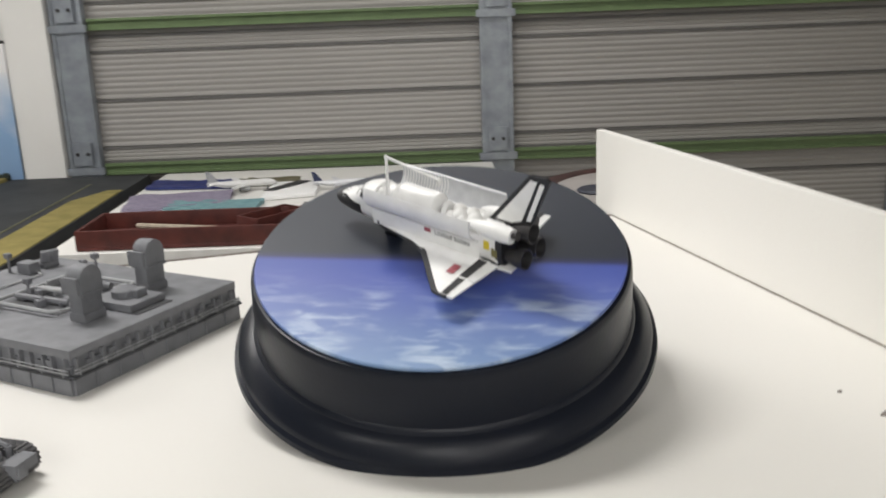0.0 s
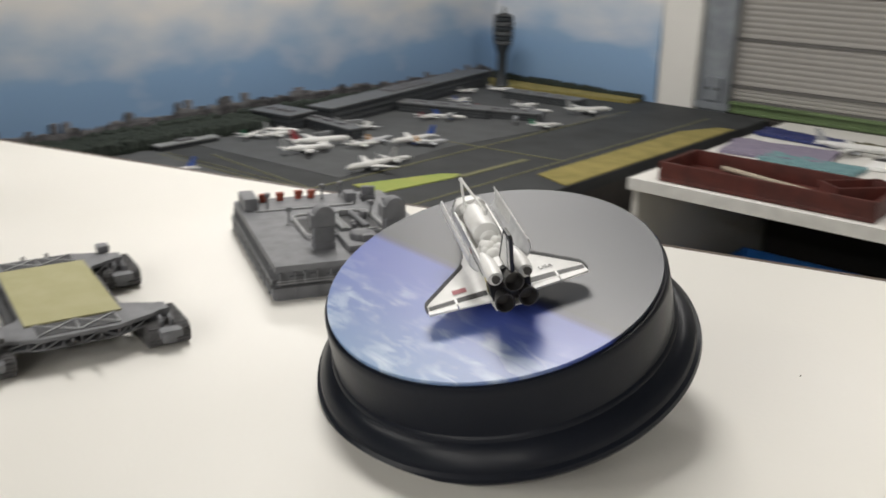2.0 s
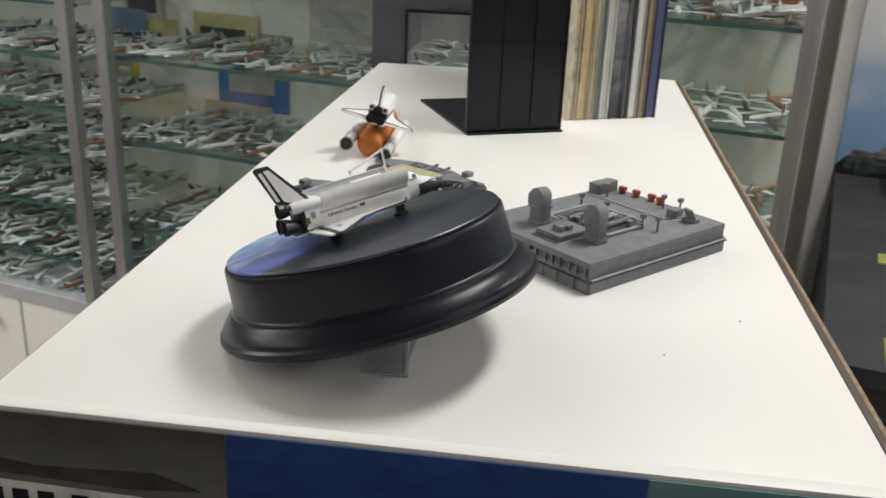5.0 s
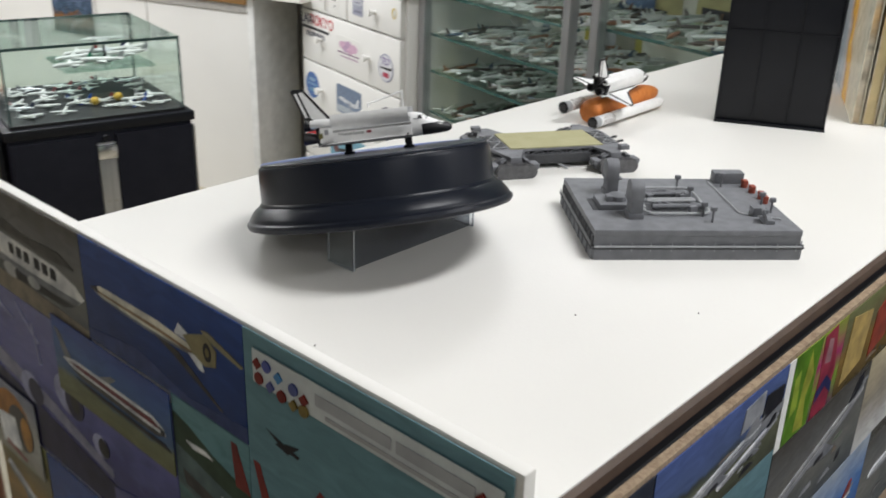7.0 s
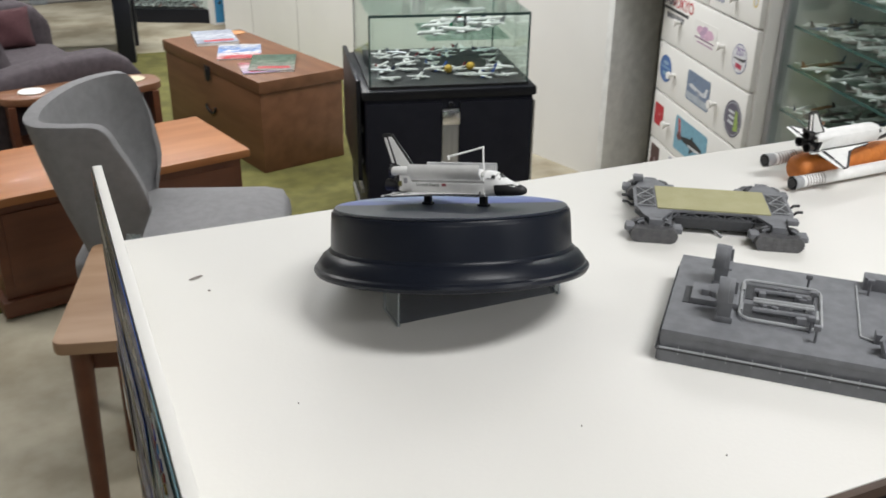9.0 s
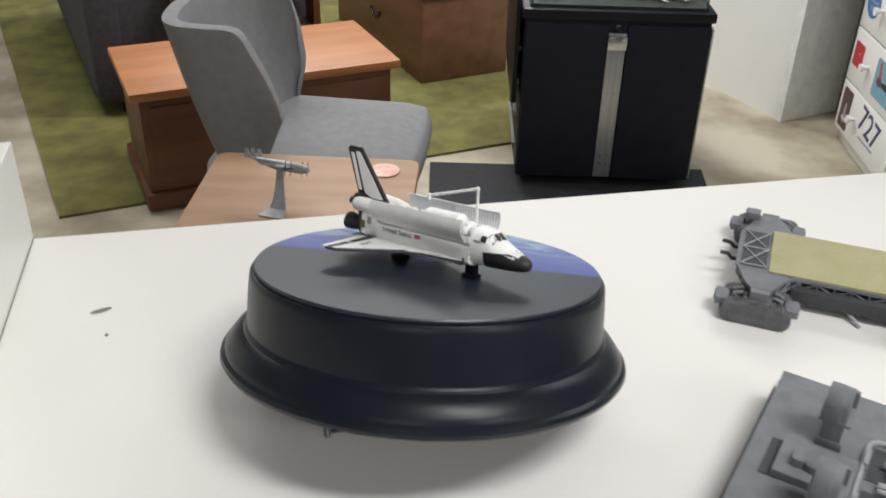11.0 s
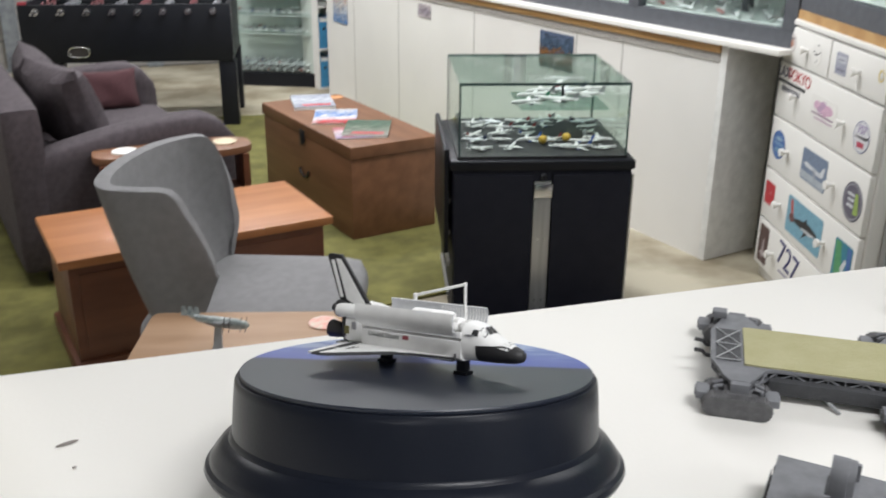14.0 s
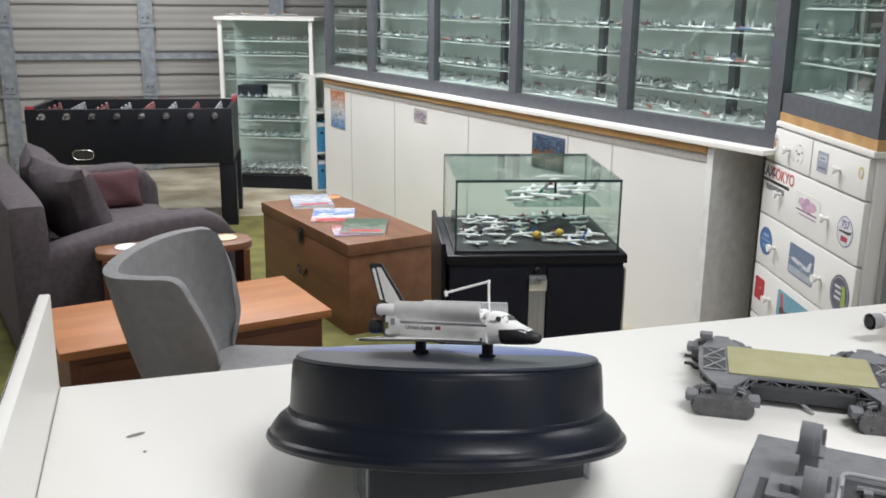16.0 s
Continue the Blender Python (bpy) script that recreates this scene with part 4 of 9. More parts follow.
for x, y0, y1 in ((0.0245, -0.014, -0.006), (-0.0135, 0.006, 0.016), (0.0245, 0.010, 0.018)):
    bm = bmesh.new()
    box(bm, x, y0, HZ, x + 0.0012, y1, HZ + 0.0038)
    part("kerb_plate", bm, GREYL, mlp, "pale worn kerb plate")
bm = bmesh.new()
box(bm, 0.0270, -0.0060, HZ, 0.0520, 0.0140, HZ + 0.0035)
lathe(bm, [(0.0060, HZ + 0.0034), (0.0060, HZ + 0.0065), (0.0048, HZ + 0.0072)], 10, Matrix.Translation((0.039, 0.004, 0)), True)
cbox(bm, (0.045, 0.006, HZ + 0.005), (0.004, 0.006, 0.004))
part("deck_block", bm, GREYM, mlp, bevel=0.0003)
bm = bmesh.new()
pipe(bm, [Vector((-0.034, -0.040, HZ + 0.0005)), Vector((-0.034, 0.020, HZ + 0.0005)), Vector((-0.056, 0.030, HZ + 0.0005))], 0.0006, 6)
part("deck_pipe", bm, GREYL, mlp)
bm = bmesh.new()
box(bm, -0.0575, -0.0455, HZ, -0.0375, -0.0370, HZ + 0.0075)
part("deck_house", bm, GREYM, mlp, bevel=0.0003)
for x, y, h in ((-0.008, -0.025, 0.0085), (-0.0400, -0.0310, 0.0085), (-0.0530, 0.006, 0.008), (-0.012, 0.034, 0.0085), (-0.0105, -0.006, 0.0075), (-0.0095, 0.0245, 0.008), (-0.0545, 0.018, 0.0085), (-0.0440, 0.0330, 0.0065)):
    bm = bmesh.new()
    rod(bm, (x, y, HZ - 0.0005), (x, y, HZ + h), 0.0008, 0.0007, 8)
    cbox(bm, (x, y, HZ + h), (0.0034, 0.0026, 0.0026))
    part("support_post", bm, GREYM, mlp, bevel=0.0002)
for x, y in ((-0.0560, -0.0310), (-0.0570, -0.0200), (-0.0585, -0.0080), (-0.0575, 0.0000)):
    bm = bmesh.new()
    rod(bm, (x, y, HZ - 0.0004), (x, y, HZ + 0.003), 0.0024, 0.0022, 10)
    cbox(bm, (x, y, HZ + 0.0036), (0.0034, 0.0048, 0.0026))
    part("red_hydrant", bm, REDM, mlp, "small rusty red fitting", bevel=0.0003)
bm = bmesh.new()
cbox(bm, (-0.0448, 0.0215, HZ + 0.0028), (0.0090, 0.0065, 0.0056))
part("equipment_box", bm, GREYM, mlp, bevel=0.0003)
bm = bmesh.new()
cbox(bm, (0, 0, 0), (0.0016, 0.0085, 0.0080), pose(-0.044, 0.0335, HZ + 0.0050, 0, 25, -20))
cbox(bm, (-0.046, 0.0335, HZ + 0.0012), (0.006, 0.009, 0.0024))
part("tilted_screen", bm, GREYM, mlp, bevel=0.0002)

# ---------------------------------------------------------------- crawler transporter model
crawler = empty("crawler_transporter_model", pose(-0.185, -0.0604, 0.0, 0, 0, -32), "grey plastic crawler transporter model with sandy deck", "model vehicle")
PZ = 0.0155
bm = bmesh.new()
box(bm, -0.0385, -0.0210, PZ - 0.0002, 0.0385, 0.0210, PZ + 0.0006)
part("sandy_deck", bm, PADY, crawler, "rough sand-coloured deck")
bm = bmesh.new()
out = [(-0.0545, -0.0165), (-0.0520, -0.0225), (-0.0485, -0.0330), (-0.0455, -0.0375), (-0.0365, -0.0375), (-0.0338, -0.0330), (-0.0290, -0.0235), (-0.0240, -0.0215), (0.0240, -0.0215), (0.0290, -0.0235), (0.0338, -0.0330), (0.0365, -0.0375), (0.0455, -0.0375), (0.0485, -0.0330), (0.0520, -0.0225), (0.0545, -0.0165)]
prism(bm, out + [(-x, -y) for x, y in out], PZ - 0.0022, PZ - 0.0003)
prism(bm, [(x * 0.965, y * 0.965) for x, y in out + [(-x, -y) for x, y in out]], 0.0085, 0.0098)
part("chassis", bm, GREYM, crawler, bevel=0.0002)
bm = bmesh.new()
box(bm, -0.036, -0.019, 0.0065, 0.036, 0.019, 0.0092)
part("belly", bm, GREYD, crawler)
loop = out + [(-x, -y) for x, y in out]
for (ax, ay), (bx, by) in zip(loop, loop[1:] + loop[:1]):
    L = math.hypot(bx - ax, by - ay)
    n = max(1, round(L / 0.0075))
    for i in range(n):
        p = Vector((ax + (bx - ax) * i / n, ay + (by - ay) * i / n, 0)) * 0.975
        q = Vector((ax + (bx - ax) * (i + 1) / n, ay + (by - ay) * (i + 1) / n, 0)) * 0.975
        bm = bmesh.new()
        lo, hi = Vector((0, 0, 0.0094)), Vector((0, 0, PZ - 0.002))
        rod(bm, p + lo, q + hi if i % 2 == 0 else p + hi, 0.00045, 0.00045, 6)
        rod(bm, p + hi, q + lo if i % 2 else p + lo, 0.00045, 0.00045, 6)
        rod(bm, p + lo, q + lo, 0.0005, 0.0005, 6)
        part("truss_brace", bm, GREYM, crawler)
for sx in (-1, 1):
    # a flat dark plate draws the shade down in the walkway well
    bm = bmesh.new()
    box(bm, sx * 0.0400, -0.0175, PZ - 0.0003, sx * 0.0520, 0.0175, PZ + 0.0001)
    part("walkway_well", bm, GREYD, crawler)
    for k in range(2):
        y = -0.0172 + k * 0.0174
        for a, b in (((0.0400, y), (0.0520, y + 0.0170)), ((0.0520, y), (0.0400, y + 0.0170)), ((0.0400, y + 0.0172), (0.0520, y + 0.0172))):
            bm = bmesh.new()
            rod(bm, (sx * a[0], a[1], PZ + 0.0004), (sx * b[0], b[1], PZ + 0.0004), 0.0004, 0.0004, 5)
            part("cross_brace", bm, GREYL, crawler)
    bm = bmesh.new()
    cbox(bm, (sx * 0.0500, -sx * 0.0340, PZ + 0.0016), (0.0070, 0.0060, 0.0036))
    cab = part("driver_cab", bm, GREYM, crawler, bevel=0.0003)
    for k in (-1, 0, 1):
        bm = bmesh.new()
        cbox(bm, (sx * 0.0537, -sx * 0.0340 + k * 0.0018, PZ + 0.0018), (0.0004, 0.0013, 0.0018))
        part("cab_window", bm, BLACKM, cab)
    for y in (-0.006, 0.006):
        bm = bmesh.new()
        pipe(bm, [Vector((sx * 0.053, y, 0.0110)), Vector((sx * 0.0565, y, 0.0108)), Vector((sx * 0.0585, y + 0.001, 0.0135)), Vector((sx * 0.0625, y + 0.001, 0.0138))], 0.0010, 6)
        part("cable_hook", bm, BLACKM, crawler, "dark bent cable arm")
for sx in (-1, 1):
    for sy in (-1, 1):
        cx, cy = sx * 0.0415, sy * 0.0378
        bm = bmesh.new()
        rod(bm, (cx * 0.98, cy * 0.95, 0.0060), (cx * 0.98, cy * 0.93, PZ - 0.002), 0.0040, 0.0050, 12)
        cbox(bm, (cx, cy, 0.0080), (0.0125, 0.0072, 0.0060))
        cbox(bm, (cx, cy, 0.0060), (0.0240, 0.0056, 0.0040))
        col = bmesh.new()
        cbox(col, (cx * 0.985, sy * 0.0372, (0.0078 + PZ - 0.0005) / 2), (0.0088, 0.0080, PZ - 0.0083))
        cbox(col, (cx * 0.985, sy * 0.0372, 0.0098), (0.0112, 0.0100, 0.0012))
        truck = part("truck", bm, TRUCKG, crawler, "dark grey truck between two tracks", bevel=0.0003)
        part("jacking_column", col, GREYM, truck, "square grey jacking column", bevel=0.0003)
        for e in (-1, 1):
            bm = bmesh.new()
            cbox(bm, (cx + e * 0.0158, cy, 0.0078), (0.0062, 0.0100, 0.0036))
            cbox(bm, (cx + e * 0.0178, cy - 0.0024, 0.0066), (0.0034, 0.0038, 0.0040))
            cbox(bm, (cx + e * 0.0150, cy, 0.0042), (0.0030, 0.0056, 0.0036))
            part("motor_housing", bm, GREYM, truck, "grey motor housing", bevel=0.0002)
            for f in (-1, 1):
                bm = bmesh.new()
                rod(bm, (cx + e * 0.0105, cy + f * 0.0023, 0.0062), (cx + e * 0.0105, cy + f * 0.0023, 0.0122), 0.0012, 0.0012, 8)
                rod(bm, (cx + e * 0.0105, cy + f * 0.0023, 0.0122), (cx + e * 0.0070, cy + f * 0.0023, 0.0132), 0.0008, 0.0008, 6)
                part("jacking_cylinder", bm, GREYM, truck)
        for dy in (-0.0064, 0.0064):
            bm = bmesh.new()
            L, r = 0.0108, 0.0047
            pts = [(L + r * math.cos(a * math.pi / 8 - math.pi / 2), r + r * math.sin(a * math.pi / 8 - math.pi / 2)) for a in range(9)]
            pts += [(-L + r * math.cos(a * math.pi / 8 + math.pi / 2), r + r * math.sin(a * math.pi / 8 + math.pi / 2)) for a in range(9)]
            loft(bm, [[Vector((cx + px, cy + dy + s * 0.0030, pz + 0.0002)) for px, pz in pts] for s in (-1, 1)])
            track = part("track", bm, GREYD, truck, "ridged crawler track")
            # one toothed band round the track
            band = []
            for i in range(44):
                for step, rise in ((-0.28, 0.0), (-0.22, 0.0006), (0.22, 0.0006), (0.28, 0.0)):
                    f = ((i + 0.5 + step) / 44) * (4 * L + math.tau * r)
                    if f < 2 * L:
                        p, nx, nz = (-L + f, 0.0), 0, -1
                    elif f < 2 * L + math.pi * r:
                        a = (f - 2 * L) / r - math.pi / 2
                        p, nx, nz = (L + r * math.cos(a), r + r * math.sin(a)), math.cos(a), math.sin(a)
                    elif f < 4 * L + math.pi * r:
                        p, nx, nz = (L - (f - 2 * L - math.pi * r), 2 * r), 0, 1
                    else:
                        a = (f - 4 * L - math.pi * r) / r + math.pi / 2
                        p, nx, nz = (-L + r * math.cos(a), r + r * math.sin(a)), math.cos(a), math.sin(a)
                    band.append((p[0] + nx * rise, p[1] + nz * rise + 0.0007))
            bm = bmesh.new()
            loft(bm, [[Vector((cx + px, cy + dy + s * 0.0032, pz)) for px, pz in band] for s in (-1, 1)])
            part("track_belt", bm, TRUCKG, track)
            bm = bmesh.new()
            loft(bm, [[Vector((cx + px * 0.90, cy + dy + s * 0.0033, 0.0002 + r + (pz - r) * 0.66)) for px, pz in pts] for s in (-1, 1)])
            for e in (-0.8, -0.27, 0.27, 0.8):
                rod(bm, (cx + e * L, cy + dy - 0.0037, r * 0.75), (cx + e * L, cy + dy + 0.0037, r * 0.75), 0.0013, 0.0013, 8)
            part("track_frame", bm, TRUCKG, truck, "oval side plate inside the track")
# this dark box stands for the deep shadow under the deck and the body
bm = bmesh.new()
box(bm, -0.0270, -0.0255, 0.0036, 0.0270, 0.0255, PZ - 0.0045)
part("underbody", bm, GREYD, crawler, "dark box standing for the body and shadow under the deck", bevel=0.0008)
for y0, y1 in ((0.012, 0.030), (-0.010, -0.026)):
    bm = bmesh.new()
    rod(bm, (0.010, y0, 0.008), (-0.006, y1, 0.0007), 0.00095, 0.00095, 6)
    part("access_ladder", bm, GREYL, crawler)

# ---------------------------------------------------------------- shuttle stack lying on its boosters
STACK = pose(-0.284, -0.098, 0.0112, 0, 0, 181.5) @ pose(0, 0, 0, 14, 0, 0) @ Matrix.Diagonal((1.11, 1.05, 1.05, 1))
stack = empty("shuttle_stack_model", STACK, "model shuttle stack with orange tank and white boosters lying down", "model spacecraft")
bm = bmesh.new()
ring = lambda x, r, cy=0.0, cz=0.0, n=28: [Vector((x, cy + r * math.cos(a * math.tau / n), cz + r * math.sin(a * math.tau / n))) for a in range(n)]
loft(bm, [ring(x, r) for x, r in ((0.010, 0.0040), (0.011, 0.0075), (0.0135, 0.0098), (0.017, 0.0105), (0.092, 0.0105), (0.101, 0.0098), (0.110, 0.0080), (0.118, 0.0053), (0.1235, 0.0026), (0.1255, 0.0007))])
part("external_tank", bm, TRUNKO, stack, "orange foam-covered tank")
for x in (0.078, 0.086):
    bm = bmesh.new()
    loft(bm, [ring(x, 0.0107), ring(x + 0.0012, 0.0107)])
    part("tank_band", bm, TRUNKO, stack)
for s in (1, -1):
    bm = bmesh.new()
    loft(bm, [ring(x, r, s * 0.0158, 0.0, 20) for x, r in ((0.0045, 0.0047), (0.100, 0.0047), (0.105, 0.0038), (0.1085, 0.0022), (0.1105, 0.0005))])
    boost = part("booster", bm, WHITEM, stack, "white solid rocket booster")
    bm = bmesh.new()
    loft(bm, [ring(x, r, s * 0.0158, 0.0, 20) for x, r in ((-0.0030, 0.0052), (0.0045, 0.0046), (0.0045, 0.0040), (-0.0028, 0.0046))], False)
    part("nozzle_skirt", bm, GREYL, boost)
    bm = bmesh.new()
    loft(bm, [ring(x, r, s * 0.0158, 0.0, 16) for x, r in ((-0.0035, 0.0036), (0.003, 0.0024))])
    part("nozzle", bm, BLACKM, boost, "dark booster nozzle")
    for k in range(7):
        bm = bmesh.new()
        x = 0.0075 + k * 0.0026
        loft(bm, [ring(x, 0.00482, s * 0.0158, 0, 20), ring(x + 0.0007, 0.00482, s * 0.0158, 0, 20)])
        part("booster_ring", bm, tone(0.10, 0.06, 0.05), boost)
rider = build_orbiter(Matrix.Identity(4), "white orbiter", False)
for key in ("label", "category", "kind"):
    if key in rider:
        del rider[key]
for child in list(rider.children):
    child.parent = stack
    child.matrix_basis = pose(0.0215, 0, 0.0178, 0, 0, 0) @ child.matrix_basis
bpy.data.objects.remove(rider)
for x in (0.028, 0.075):
    bm = bmesh.new()
    rod(bm, (x, 0, 0.010), (x + 0.002, 0, 0.018), 0.0009, 0.0009, 8)
    part("attachment_strut", bm, GREYD, stack)

# ---------------------------------------------------------------- black file holder and leaning books
HOLD = pose(-0.3985, -0.0247, 0.0, 0, 0, 115.0)
holder = empty("bookend", HOLD, "black plastic bookend with ribbed upright and flat foot", "bookend")
bm = bmesh.new()
box(bm, 0.0, 0.004, 0.0022, 0.098, 0.008, 0.265)
part("upright", bm, BLACKP, holder, bevel=0.0008)
bm = bmesh.new()
for k in range(4):
    box(bm, 0.0005 + k * 0.0318, 0.0028, 0.006, 0.0020 + k * 0.0318, 0.0045, 0.262)
box(bm, 0.004, 0.0032, 0.085, 0.0955, 0.0045, 0.0862)
part("rib_grid", bm, BLACKP, holder)
bm = bmesh.new()
box(bm, 0.0, 0.0, 0.0, 0.098, 0.158, 0.0021)
part("foot_plate", bm, BLACKP, holder)


def book(x, thick, depth, height, cover, page, lean=0.0, y0=0.045):
    """A standing book; its covers lie across the row, its fore-edge faces the counter's end."""
    top = empty("magazine", HOLD @ pose(x, y0, 0.0, 0, lean, 0), cover[1], "magazine", group="row of standing magazines")
    bm = bmesh.new()
    box(bm, 0.0012, 0.002, 0.001, thick - 0.0012, depth - 0.001, height - 0.002)
    part("page_block", bm, page, top)
    for a in (0.0, thick - 0.001):
        bm = bmesh.new()
        box(bm, a, 0, 0, a + 0.001, depth, height)
        part("cover", bm, cover[0], top)
    return top


FLAME = launch_print()
GOLDP = photo_print("printed_gold_back", [(0.0, (0.55, 0.50, 0.40)), (0.35, (0.62, 0.46, 0.20)), (0.5, (0.66, 0.58, 0.42)), (0.7, (0.50, 0.28, 0.06)), (1.0, (0.60, 0.55, 0.45))], 15, "Y", 0.24, 0.0, 1.4)
GREYP = photo_print("printed_grey_cover", [(0.0, (0.10, 0.10, 0.11)), (0.4, (0.30, 0.30, 0.31)), (0.6, (0.55, 0.54, 0.52)), (1.0, (0.20, 0.17, 0.14))], 17, "Z", 0.0, 0.28, 1.5)
for x, th, dp, ht, cv, pg, lean in (
        (0.124, 0.008, 0.226, 0.297, (FLAME, "large magazine with a rocket launch cover"), GOLDP, 0.0), (0.1335, 0.011, 0.222, 0.300, (GOLDP, "gold and cream printed magazine beside the bookend"), tone(0.62, 0.50, 0.26), 0.6),
        (0.1462, 0.006, 0.212, 0.292, (tone(0.60, 0.55, 0.38), "thin cream magazine in the standing row"), tone(0.58, 0.55, 0.44), 0.4), (0.1535, 0.004, 0.22, 0.297, (tone(0.20, 0.24, 0.26), "thin teal grey magazine in the row"), PAPER, 0.0),
        (0.1590, 0.010, 0.205, 0.285, (PAPER, "white magazine standing on the counter"), tone(0.60, 0.58, 0.53), 0.3), (0.1705, 0.013, 0.222, 0.297, (GREYP, "grey magazine with dark pictures on its cover"), GREYP, 0.0),
        (0.1850, 0.005, 0.20, 0.28, (tone(0.08, 0.08, 0.09), "thin black magazine in the standing row"), tone(0.35, 0.35, 0.36), -0.5), (0.1920, 0.010, 0.215, 0.290, (tone(0.45, 0.45, 0.46), "pale grey book standing on the counter"), PAPER, 0.0),
        (0.2040, 0.007, 0.21, 0.28, (tone(0.33, 0.25, 0.17), "tan magazine near the row's end"), tone(0.42, 0.36, 0.28), 0.3), (0.2130, 0.012, 0.215, 0.295, (tone(0.03, 0.05, 0.14), "dark blue book at the end of the row"), tone(0.10, 0.12, 0.22), 0.0)):
    book(x, th, dp, ht, cv, pg, lean)
# crumbs and scratches on the laminate
for x, y, sx, sy, rz in ((0.1724, -0.1062, 0.0052, 0.0013, 20), (0.168, -0.086, 0.0009, 0.0008, 0), (0.150, 0.05, 0.0004, 0.0004, 10), (-0.020, 0.165, 0.0006, 0.0004, 40), (0.03, 0.12, 0.0004, 0.0004, 0)):
    bm = bmesh.new()
    bmesh.ops.create_icosphere(bm, subdivisions=2, radius=1, matrix=pose(x, y, 0.0003, 0, 0, rz) @ Matrix.Diagonal((sx, sy, 0.0005, 1)))
    tagged(done("crumb", bm, tone(0.22, 0.19, 0.17)), "small dark crumb lying on the white counter", "crumb", group="crumbs on the counter")

# ---------------------------------------------------------------- model airliners, used in every showcase


def build_airliner(name, L, body, fin, engine, label, engines=2):
    """A die-cast airliner, nose along +x, standing on its wheels at z = 0."""
    top = empty(name, Matrix.Identity(4), label, "model airliner")
    r = 0.052 * L
    zc = 0.105 * L
    bm = bmesh.new()
    rings = []
    for x, k, dz in ((0.5, 0.12, -0.012), (0.47, 0.55, -0.008), (0.42, 0.9, -0.002), (0.36, 1, 0), (-0.22, 1, 0), (-0.38, 0.62, 0.016), (-0.5, 0.14, 0.034)):
        rings.append([Vector((x * L, r * k * math.cos(a * math.tau / 10), zc + dz * L + r * k * math.sin(a * math.tau / 10))) for a in range(10)])
    loft(bm, rings)
    part("fuselage", bm, body, top)
    for s in (1, -1):
        bm = bmesh.new()
        pl = [(0.13, 0.03), (-0.115, 0.46), (-0.165, 0.46), (-0.10, 0.16), (-0.10, 0.03)]
        loft(bm, [[Vector((x * L, s * y * L, zc - 0.025 * L + y * 0.09 * L + dz * L)) for x, y in pl] for dz in (-0.004, 0.006)])
        part("wing", bm, body if s else fin, top)
        bm = bmesh.new()
        pl = [(-0.36, 0.02), (-0.46, 0.17), (-0.495, 0.17), (-0.46, 0.02)]
        loft(bm, [[Vector((x * L, s * y * L, zc + 0.022 * L + dz * L)) for x, y in pl] for dz in (-0.003, 0.004)])
        part("tailplane", bm, body, top)
        if engines:
            bm = bmesh.new()
            rod(bm, (0.10 * L, s * 0.155 * L, zc - 0.050 * L), (-0.03 * L, s * 0.155 * L, zc - 0.046 * L), 0.027 * L, 0.020 * L, 8)
            part("engine", bm, engine, top)
    bm = bmesh.new()
    pl = [(-0.32, 0.04), (-0.45, 0.205), (-0.51, 0.205), (-0.47, 0.03)]
    loft(bm, [[Vector((x * L, y, zc + z * L)) for x, z in pl] for y in (-0.006 * L, 0.006 * L)])
    part("tail_fin", bm, fin, top)
    for x, y in ((0.36, 0.0), (-0.04, 0.045), (-0.04, -0.045)):
        bm = bmesh.new()
        rod(bm, (x * L, y * L, 0), (x * L, y * L, zc - 0.03 * L), 0.010 * L, 0.008 * L, 6)
        part("wheel_leg", bm, GREYD, top)
    return top


FLEET = []
CHALK = mat("white_airliner_paint", (0.66, 0.66, 0.65), 0.45, color2=(0.58, 0.58, 0.57), scale=200)
for fin, eng, body, word in ((tone(0.03, 0.10, 0.42), tone(0.03, 0.10, 0.42), CHALK, "blue tail"), (tone(0.30, 0.04, 0.05), GREYL, CHALK, "red tail"), (GREYL, GREYL, CHALK, "grey tail"),
                             (tone(0.02, 0.25, 0.12), GREYL, CHALK, "green tail"), (tone(0.55, 0.25, 0.03), GREYL, SILVER, "orange tail"), (tone(0.02, 0.03, 0.08), GREYD, SILVER, "dark tail")):
    FLEET.append((body, fin, eng, word))
TEMPL = {}


def airliner(m, L, kind, where, group, name="model_airliner"):
    """Places one airliner; the first of each look is built, the rest share its meshes."""
    body, fin, eng, word = FLEET[kind % len(FLEET)]
    key = (kind % len(FLEET), round(L, 4))
    if key not in TEMPL:
        TEMPL[key] = build_airliner(name, L, body, fin, eng, "", 2)
        ob = TEMPL[key]
        ob.matrix_basis = m
    else:
        ob = copy_thing(TEMPL[key], m)
    look_word = "white" if body is CHALK else "silver"
    tagged(ob, f"small {look_word} model airliner with {word} {where}", "model airliner", group)
    return ob


